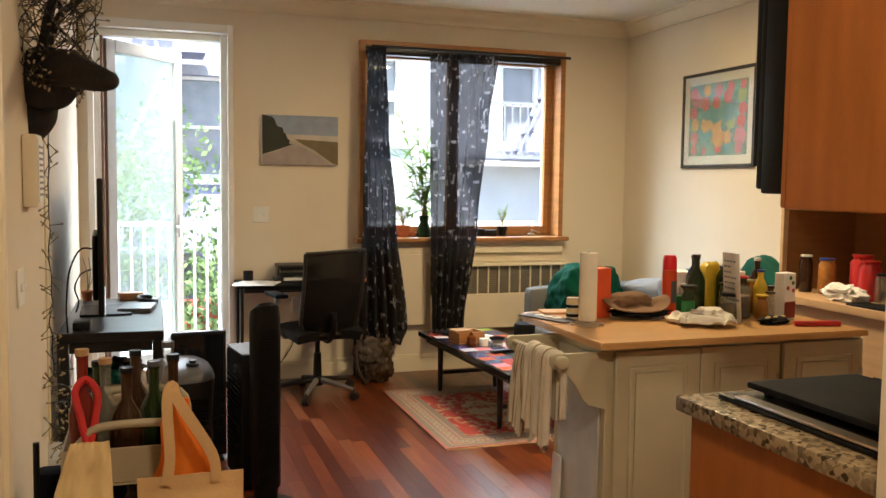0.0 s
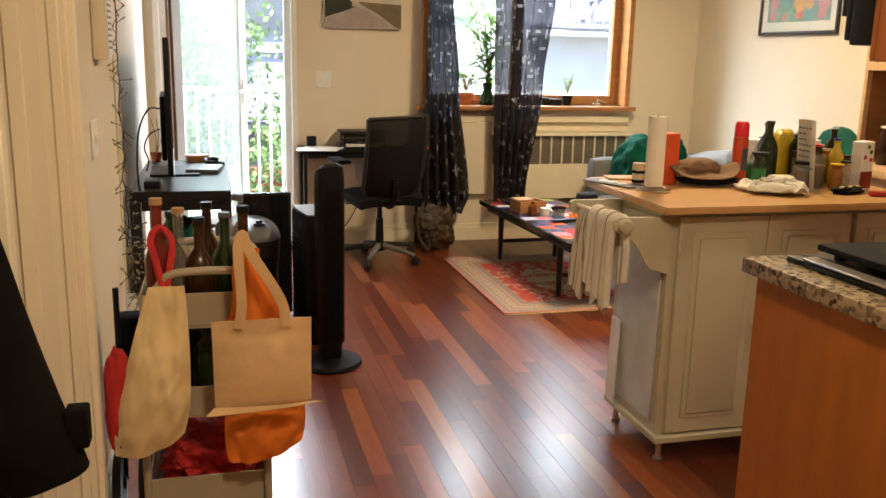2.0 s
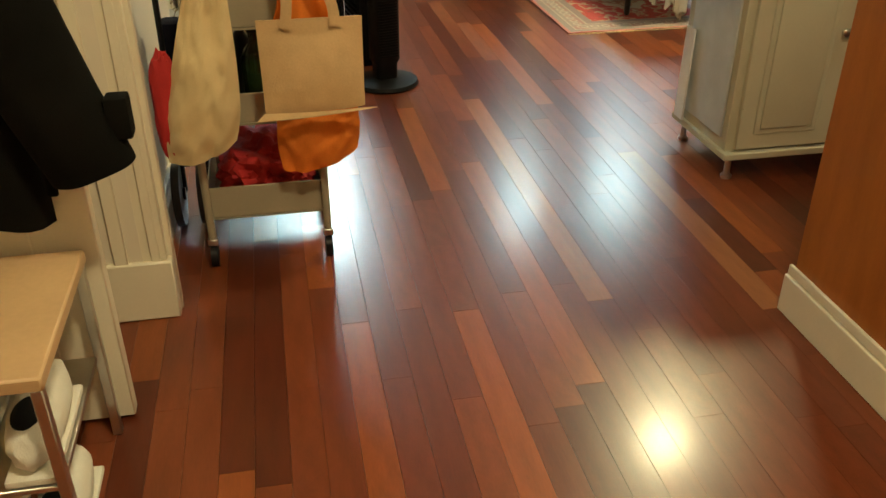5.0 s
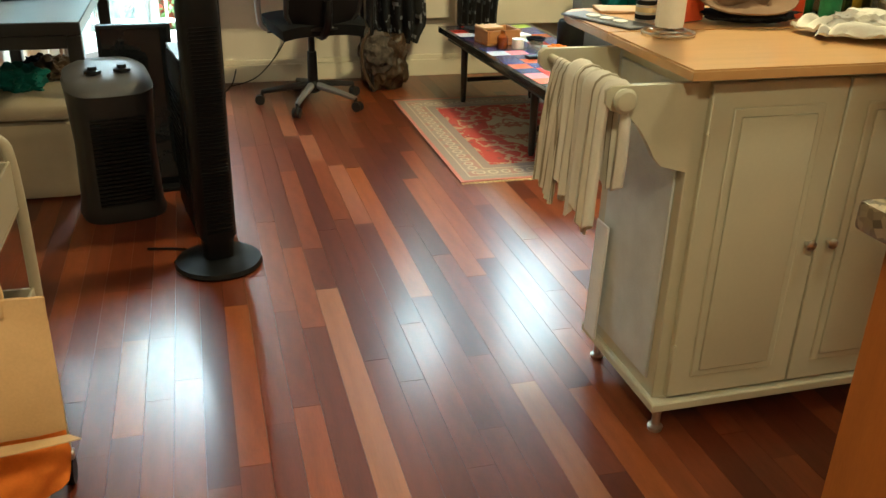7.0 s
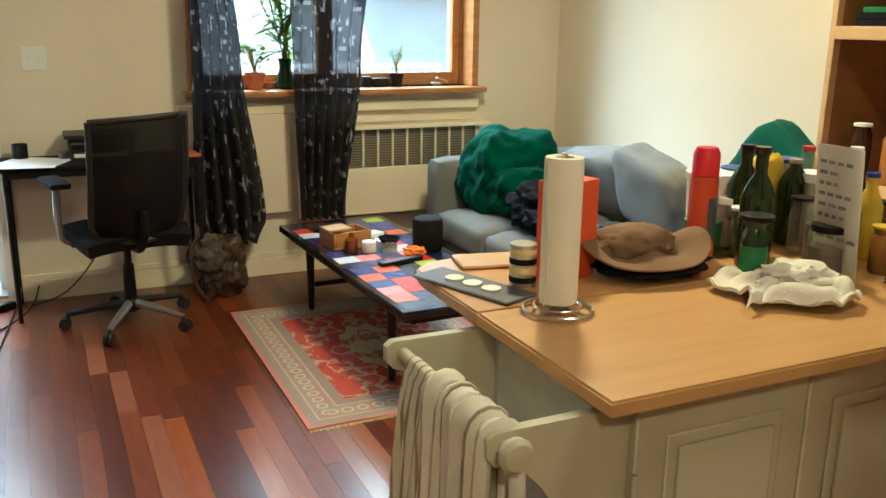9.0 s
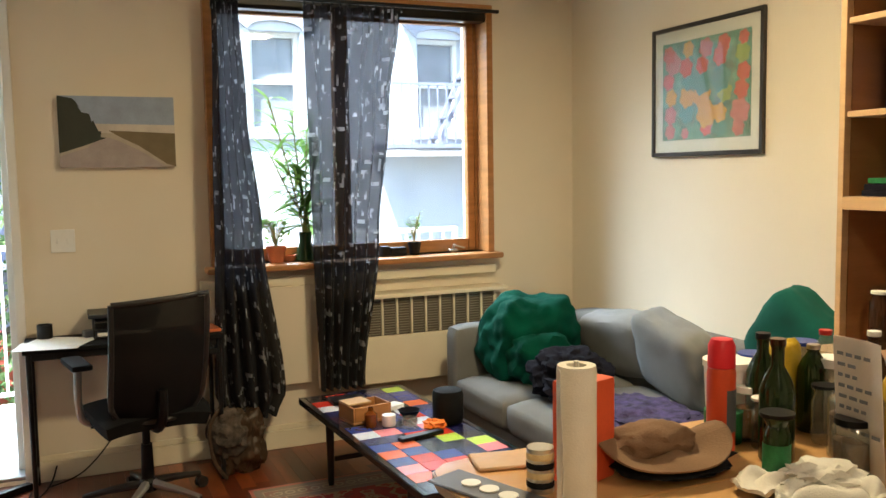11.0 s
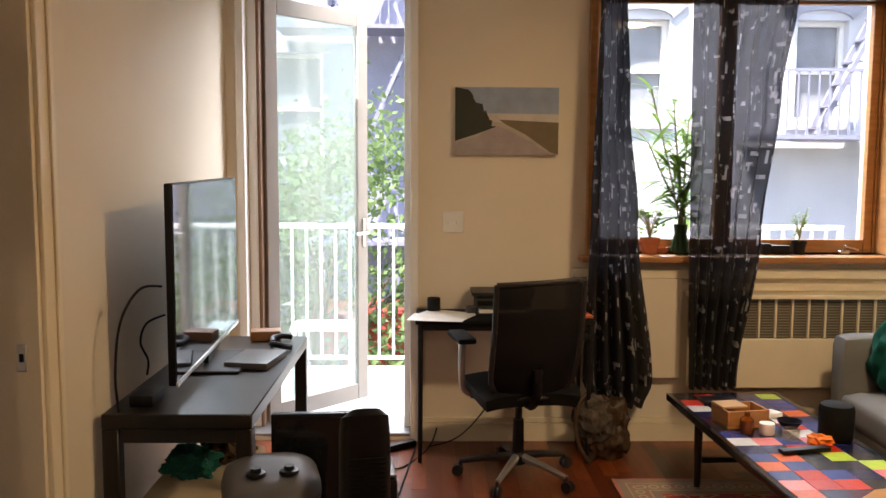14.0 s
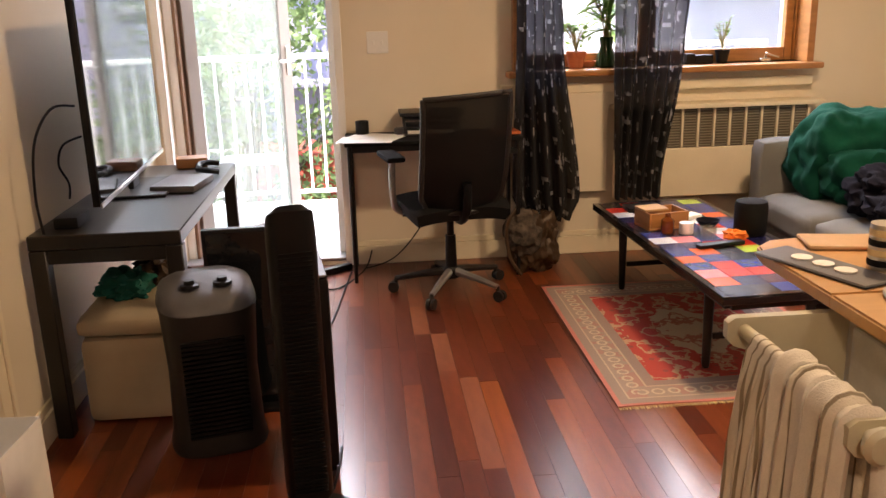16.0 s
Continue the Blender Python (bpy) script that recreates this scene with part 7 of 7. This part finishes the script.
for y in (-CL - 0.012, CL + 0.012):
    part("frame_tube", tube(B(), curve_pts([(-CW + 0.0, y, 0.09), (-CW + 0.0, y, 0.40), (-CW + 0.015, y, 0.72), (-CW + 0.06, y, 0.815), (-CW + 0.11, y, 0.843), (CW - 0.07, y, 0.843), (CW - 0.02, y, 0.823), (CW, y, 0.75), (CW, y, 0.4), (CW, y, 0.09)], 5), 0.0115, 10), M_CART, ct)
    for x in (-CW, CW):
        w = part("wheel", tube(B(), [(x - 0.010, y, 0.034), (x + 0.010, y, 0.034)], 0.033, 18), M_BLACK, ct, "black rubber wheel")
        part("fork", B(x - 0.015, y - 0.012, 0.068, x + 0.015, y + 0.012, 0.089, 0.003), M_STEEL, w)
bz = 0.6865
for x, y, r, h, m, cm, l in ((0.33, 2.98, 0.036, 0.345, mat("deep_red_bottle", (0.16, 0.015, 0.01), 0.15), M_CORK, "deep red bottle with a foil neck on the cart"), (0.385, 3.02, 0.04, 0.31, M_CLEAR, M_CORK, "clear corked bottle on the cart"), (0.44, 2.98, 0.045, 0.29, M_BROWNGLASS, M_BLACK, "round brown glass bottle with a black cap on the cart"), (0.51, 3.05, 0.042, 0.29, M_GREENGLASS, M_GREYPLASTIC, "dark green bottle with a grey cap on the cart"), (0.56, 2.98, 0.036, 0.32, M_BROWNGLASS, M_BLACK, "dark brown bottle with a black cap on the cart"), (0.55, 3.12, 0.04, 0.33, M_CLEAR, M_GREYPLASTIC, "clear spirit bottle with a grey cap on the cart"), (0.36, 3.14, 0.04, 0.28, M_GREENGLASS, M_BLACK, "green bottle at the back of the cart"), (0.46, 3.17, 0.04, 0.3, M_BROWNGLASS, M_BLACK, "brown bottle at the back of the cart")):
    bottle("liquor_bottle", x + 0.065, y + 0.057, bz, r, h, 0.014, m, l, cm, None, 0.5)
for x, y, m, l in ((0.36, 3.05, M_BROWNGLASS, "dark bottle on the cart's middle tray"), (0.45, 3.05, M_GREENGLASS, "green bottle on the cart's middle tray"), (0.54, 3.08, M_BLACK, "black bottle on the cart's middle tray"), (0.41, 3.16, M_BLACK, "black bottle at the back of the cart's middle tray")):
    bottle("tray_bottle", x + 0.065, y + 0.057, 0.4265, 0.04, 0.22, 0.014, m, l, M_BLACK)
solo("red_cloth", blob(B(), (0, 0, 0), (0.13, 0.15, 0.10), 6, 0.35, 2.4, 5, -0.07, 0, 3), M_REDCLOTH, "bright red cloth heaped in the cart's bottom tray", "cloth", (0.515, 3.137, 0.217))


def tote(name, x0, x1, y, z0, z1, m, label, hm, seed, top_pinch=0.0, handles=True, apex=None, sway=0.0, soft=1.0):
    t = thing(name, (0, 0, 0), label, "tote bag")
    cx = (x0 + x1) / 2

    def f(sgn):
        def g(u, v):
            w = (x1 - x0) / 2 * (1 - top_pinch * v ** 1.6) * ((0.90 + 0.10 * math.sin(min(1, v * 4) * 1.57)) if top_pinch > 0 else 1.0)
            xx = cx + (2 * u - 1) * w + sway * (v - 0.5)
            bulge = 0.045 * (0.3 + 0.7 * soft) * math.sin(math.pi * u) ** 0.7 * math.sin(math.pi * min(1, v * 1.15 + 0.05)) ** 0.8
            cr = soft * 0.016 * noise.noise(Vector((u * 4 + seed, v * 5, seed))) + soft * 0.009 * noise.noise(Vector((u * 9, v * 13, seed))) + soft * 0.008 * abs(noise.noise(Vector((u * 3 + v * 2, v * 1.2, seed + 4))))
            return (xx, y + sgn * (bulge + 0.002) + cr, z0 + (z1 - z0) * v + 0.025 * soft * (abs(2 * u - 1) ** 3) * (1 - v) + soft * 0.05 * (u - 0.5) * (1 - v))
        return g
    part("front", sheet(B(), f(-1), 26, 26, 0.002), m, t)
    part("back", sheet(B(), f(1), 26, 26, 0.002), m, t)
    if handles and apex:
        for s in (-1, 1):
            xa, xb = cx - (x1 - x0) * 0.24, cx + (x1 - x0) * 0.24
            c = curve_pts([(xa, y + s * 0.012, z1 - 0.02), (xa + 0.01, y + s * 0.012, z1 + 0.05), (apex[0] - 0.014, y + s * 0.01, apex[1] - 0.04), (apex[0], y + s * 0.006, apex[1]), (apex[0] + 0.014, y + s * 0.01, apex[1] - 0.04), (xb - 0.01, y + s * 0.012, z1 + 0.05), (xb, y + s * 0.012, z1 - 0.02)], 5)
            part("handle", sheet(B(), lambda u, v: c[min(len(c) - 1, int(u * (len(c) - 1)))] + Vector((0, 0, 0)) + (c[min(len(c) - 1, int(u * (len(c) - 1)) + 1)] - c[max(0, int(u * (len(c) - 1)) - 1)]).cross(Vector((0, 1, 0))).normalized() * (v - 0.5) * 0.026, len(c) - 1, 2, 0.002), hm, t)
    return t


tote("canvas_bag", 0.292, 0.492, 2.87, 0.365, 0.825, M_CANVAS, "cream canvas bag hanging from the cart's handle", M_CANVAS, 3, 0.55, False, None, 0.06)
tt = tote("tote_bag", 0.535, 0.79, 2.83, 0.495, 0.735, M_KRAFT, "tan tote bag hanging from the cart's handle", M_KRAFT, 7, -0.02, True, (0.62, 0.965), 0.0, 0.15)
gus = B()
sheet(gus, lambda u, v: (0.533 + 0.262 * u + 0.022 * v * (2 * u - 1), 2.812 - 0.026 * v - 0.01 * math.sin(math.pi * u), 0.502 - 0.012 * v + 0.02 * v * u), 10, 6, 0.002)
part("gusset", gus, M_KRAFT, tt)
tote("orange_bag", 0.555, 0.78, 2.88, 0.315, 0.66, M_ORANGECLOTH, "orange bag hanging behind the tan tote", M_ORANGECLOTH, 9, 0.2, False)
solo("orange_cloth", sheet(B(), lambda u, v: (0.64 + (u - .5) * (0.05 + 0.10 * (1 - v)) + 0.01 * math.sin(v * 6), 2.915 + 0.012 * math.sin(u * 9 + v), 0.69 + 0.22 * v), 16, 18, 0.004), M_ORANGECLOTH, "bright orange cloth hanging on the cart's handle", "cloth")
lan = thing("red_lanyard", (0.08, 0.057, 0.01), "red strap looped over a bottle on the cart", "strap")
part("strap", tube(B(), curve_pts([(0.335, 2.87, 0.77), (0.315, 2.90, 0.86), (0.30, 2.93, 0.915), (0.325, 2.955, 0.945), (0.355, 2.93, 0.91), (0.350, 2.90, 0.85), (0.335, 2.87, 0.77), (0.33, 2.86, 0.70)]), 0.010, 6), M_REDCLOTH, lan)
solo("red_bag", blob(B(), (0, 0, 0), (0.035, 0.035, 0.15), 5, 0.15, 2.4, 4, None, 0, 2.6), M_REDCLOTH, "small red cloth bag hanging behind the cream canvas bag", "bag", (0.288, 2.895, 0.50))
fw = thing("shopping_trolley", (0.29, 3.23, 0), "dark folded shopping trolley with round wheels beside the cart", "shopping trolley")
for x in (-0.055, 0.02):
    part("wheel", tube(tube(B(), [(x - 0.012, 0, 0.105), (x + 0.012, 0, 0.105)], 0.10, 24), [(x - 0.02, 0, 0.105), (x + 0.02, 0, 0.105)], 0.02, 12), M_DARKGREY, fw)
part("frame", tube(tube(B(), [(-0.04, 0.03, 0.10), (-0.04, 0.05, 0.72)], 0.009), [(0.04, 0.03, 0.10), (0.04, 0.05, 0.72)], 0.009), M_BLACKMETAL, fw)
part("bag", B(-0.05, 0.065, 0.16, 0.045, 0.16, 0.62, 0.02), M_NAVY, fw)
bgp = thing("paper_bag", (0.20, 4.42, 0), "open white paper bag with a green leaf mark on the floor", "paper bag", rz=-4)
for a in (B(-0.07, -0.12, 0.0, 0.11, -0.118, 0.36), B(-0.07, 0.118, 0.0, 0.11, 0.12, 0.36), B(-0.07, -0.1175, 0, -0.068, 0.1175, 0.36), B(0.108, -0.1175, 0, 0.11, 0.1175, 0.36)):
    part("side", a, M_PAPER, bgp, smooth=False)
part("bottom", B(-0.067, -0.117, 0, 0.107, 0.117, 0.003), M_PAPER, bgp, smooth=False)
part("leaf_mark", lathe(B(), [(0, 0), (0.03, 0), (0.03, 0.0006), (0, 0.0006)], 16), M_LABG, bgp).matrix_basis = pose(0.02, -0.1203, 0.22, 90)
part("contents", blob(B(), (0.02, 0, 0.10), (0.07, 0.09, 0.09), 2, 0.3, 2, 3, 0.004), M_KRAFT, bgp)

sb = thing("shoe_bench", (-0.53, 1.845, 0), "pale wooden shoe bench with thin steel legs", "bench")
SBW, SBL, SBH = 0.70, 0.415, 0.455
part("top", B(0, 0, SBH - 0.028, SBW, SBL, SBH, 0.004), M_PALEWOOD, sb)
part("shelf", B(0.02, 0.02, 0.20, SBW - 0.02, SBL - 0.02, 0.212, 0.002), M_STEEL, sb)
for x in (0.014, SBW - 0.014):
    for y in (0.014, SBL - 0.014):
        part("leg", B(x - 0.010, y - 0.010, 0, x + 0.010, y + 0.010, SBH - 0.0285, 0.002), M_STEEL, sb)
for k in range(5):
    for zz in (0.0, 0.2125):
        sh = thing("shoe", (-0.49 + k * 0.135, 1.88, zz + 0.0005), "worn grey and tan shoe kept under the hall bench", "shoe", rz=90)
        part("upper", blob(B(), (0.12, -0.05, 0.058), (0.13, 0.045, 0.055), k + zz * 9, 0.08, 2, 4, 0.0155, 0, 2.4), (M_CANVAS, M_GREYPLASTIC, M_LEATHER, M_CANVAS, M_TOWEL)[k], sh)
        part("sole", B(-0.01, -0.094, 0.0, 0.25, -0.006, 0.015, 0.006), M_TOWEL, sh)
        part("opening", blob(B(), (0.06, -0.05, 0.105), (0.045, 0.026, 0.012), 1, 0.02, 2, 3), M_BLACKMATT, sh)
key = thing("key_ring", (-0.08, 2.05, SBH + 0.0005), "steel ring and bottle opener lying on the shoe bench", "keys", rz=10)
part("ring", lathe(B(), [(0.030, 0), (0.034, 0), (0.034, 0.028), (0.030, 0.028), (0.030, 0)], 28), M_STEEL, key)
part("tag", B(0.035, -0.012, 0.0, 0.09, 0.012, 0.010, 0.004), M_STEEL, key)

# open closet door behind the bench, with the coat on it
dr = thing("closet_door", (-0.61, 2.285, 0.01), "cream painted panel door standing open behind the shoe bench", "door")
part("leaf", B(0, 0, 0, 0.80, 0.038, 2.10, 0.003), M_TRIM, dr)
for z0, z1 in ((0.18, 0.92), (1.04, 1.95)):
    part("panel", B(0.12, -0.006, z0, 0.68, -0.0005, z1, 0.003), M_TRIM, dr)
for z in (0.25, 1.05, 1.85):
    part("hinge", tube(B(), [(-0.004, 0.019, z), (-0.004, 0.019, z + 0.09)], 0.006), M_STEEL, dr)
coat = thing("coat", (0.075, 2.275, -0.01), "long black wool coat hanging over the open cream door", "coat")


def coat_body(u, v):
    w = 0.30 - 0.13 * v ** 2.2
    x = -0.24 + (2 * u - 1) * w
    d = 0.09 * math.sin(math.pi * u) ** 0.5 + 0.016 * math.sin(u * 21 + 3 * v) * (1 - v)
    return (x, -0.02 - d + 0.01 * noise.noise(Vector((u * 5, v * 5, 1))), 0.60 + 1.05 * v + 0.03 * math.sin(u * 5) - 0.03 * u * (1 - v))


part("body", sheet(B(), coat_body, 34, 34, 0.012), M_COAT, coat)
part("lining", sheet(B(), lambda u, v: (-0.29 + (2 * u - 1) * (0.22 - 0.07 * v ** 2.2), -0.012 - 0.006 * math.sin(u * 9), 0.64 + 1.0 * v), 12, 12, 0.008), M_COAT, coat)


def sleeve(u, v):
    """An empty flattened sleeve from the shoulder (0) to the cuff (1)."""
    a = u * math.tau
    cx = -0.085 + 0.250 * v ** 1.15
    cz = 1.52 - 0.86 * v
    w = 0.105 - 0.030 * v
    ax, az = 0.95, 0.28
    k = 1 + 0.10 * noise.noise(Vector((math.cos(a) * 1.5, v * 6, math.sin(a))))
    return (cx + math.cos(a) * w * ax * k, -0.085 + math.sin(a) * 0.055 * k - 0.012 * math.sin(v * 9), cz + math.cos(a) * w * az)


bm = sheet(B(), sleeve, 28, 26, 0.004)
bmesh.ops.remove_doubles(bm, verts=bm.verts, dist=0.0004)
part("sleeve", bm, M_COAT, coat)
part("cuff_tab", B(0.205, -0.12, 0.725, 0.245, -0.075, 0.80, 0.006), M_COAT, coat)
part("belt_end", B(0.065, -0.06, 0.60, 0.085, -0.05, 0.78, 0.004), M_COAT, coat)
part("collar", blob(B(), (-0.24, -0.06, 1.62), (0.15, 0.06, 0.07), 3, 0.25, 2, 4), M_COAT, coat)
hk = thing("coat_hook", (-0.165, 2.284, 1.65), "dark metal over-door coat hook", "coat hook")
part("hook", tube(B(), curve_pts([(0, -0.001, 0.10), (0, -0.006, 0.0), (0, -0.05, -0.02), (0, -0.06, 0.01)]), 0.006), M_BLACKMETAL, hk)

# ---- floor boards ----
rf = random.Random(12)
PW, GAP = 0.0745, 0.0004
near = []
rest = []
sizes = {}
special = {}


def board(x, y0, y1, pale):
    near.append((x, y0, y1, pale))


# the pale boards: a column each, and how far they run
PALE_RUNS = [(1.382, [(2.55, 4.18)]), (1.457, [(5.90, 6.27)]), (1.531, [(5.48, 5.90)]), (1.606, [(4.70, 5.41)]), (1.829, [(2.42, 3.50)]), (2.201, [(4.42, 5.06)]), (2.276, [(4.52, 5.06)])]
cols_ = int((EX + 1.2) / PW) + 1
for i in range(cols_):
    x = -1.2 + 0.012 + i * PW
    xc = x + PW / 2
    y = -1.6 + rf.uniform(-0.5, 0)
    forced = []
    for at, spans in PALE_RUNS:
        if abs(xc - at) < PW / 2:
            forced = spans
    while y < NY:
        ln = rf.choice((0.35, 0.5, 0.65, 0.8, 1.0, 1.2)) * rf.uniform(0.9, 1.1)
        y1 = y + ln
        pale = False
        for a, b in forced:
            if abs(y - a) < 1e-6:
                y1, pale = b, True
            elif y < a < y1 + 0.2:
                y1 = a
        ya, yb = max(y, -1.6), min(y1, NY)
        if yb - ya > 0.02:
            if pale or (0.55 < xc < 2.1 and 1.4 < yb and ya < 6.9):
                near.append((x, ya, yb, pale))
            else:
                rest.append((x, ya, yb, pale))
        y = y1
floor = new("floor")
tagged(floor, kind="structure")
near.sort(key=lambda b: -1 if b[3] else abs((b[1] + b[2]) / 2 - 4.0))
near, over = near[:295], near[295:]
rest += over
meshes = {}
for x, a, b, pale in near:
    warm = pale and 1.43 < x + PW / 2 < 1.65
    q = (max(1, round((b - a) / 0.02)), pale, warm)
    if q not in meshes:
        meshes[q] = mesh("floor_board", B(GAP, GAP, -0.011, PW - GAP, 1 - GAP, 0.0, 0.0), M_WARM_PLANK if warm else M_PALE_PLANK if pale else M_PLANK)
    o = new("floor_board", meshes[q])
    o.location = (x, a, rf.uniform(-0.0004, 0.0))
    o.scale = (1, b - a, 1)
    o.parent = floor
groups = {}
for k, (x, a, b, pale) in enumerate(rest):
    groups.setdefault(k % 14, []).append((x, a, b))
for k, items in groups.items():
    bm = B()
    for x, a, b in items:
        z = rf.uniform(-0.0004, 0)
        v = [bm.verts.new(p) for p in ((x + GAP, a + GAP, z), (x + PW - GAP, a + GAP, z), (x + PW - GAP, b - GAP, z), (x + GAP, b - GAP, z), (x + GAP, a + GAP, -0.011), (x + PW - GAP, a + GAP, -0.011), (x + PW - GAP, b - GAP, -0.011), (x + GAP, b - GAP, -0.011))]
        for f in ((0, 1, 2, 3), (0, 4, 5, 1), (1, 5, 6, 2), (2, 6, 7, 3), (3, 7, 4, 0)):
            bm.faces.new([v[n] for n in f])
    o = part("floor_board_field", bm, M_PLANK, floor, smooth=False)
    o["kind"] = "stuff"

rlamp = thing("ceiling_light", (2.87, 4.75, CZ - 0.10), "round white ceiling light", "ceiling light")
part("shade", lathe(B(), [(0.15, 0.0995), (0.17, 0.08), (0.165, 0.03), (0.155, 0.02), (0.16, 0.03), (0.165, 0.08), (0.14, 0.095)], 28), M_WHITE, rlamp)

# repeats that one could count belong to one group
group_of = {}
for o in scene.objects:
    if o.parent is None and o.get("category"):
        group_of.setdefault(o.name.split(".")[0], []).append(o)
for key, obs in group_of.items():
    if len(obs) > 1:
        for o in obs:
            o["group"] = key.replace("_", " ") + " group"
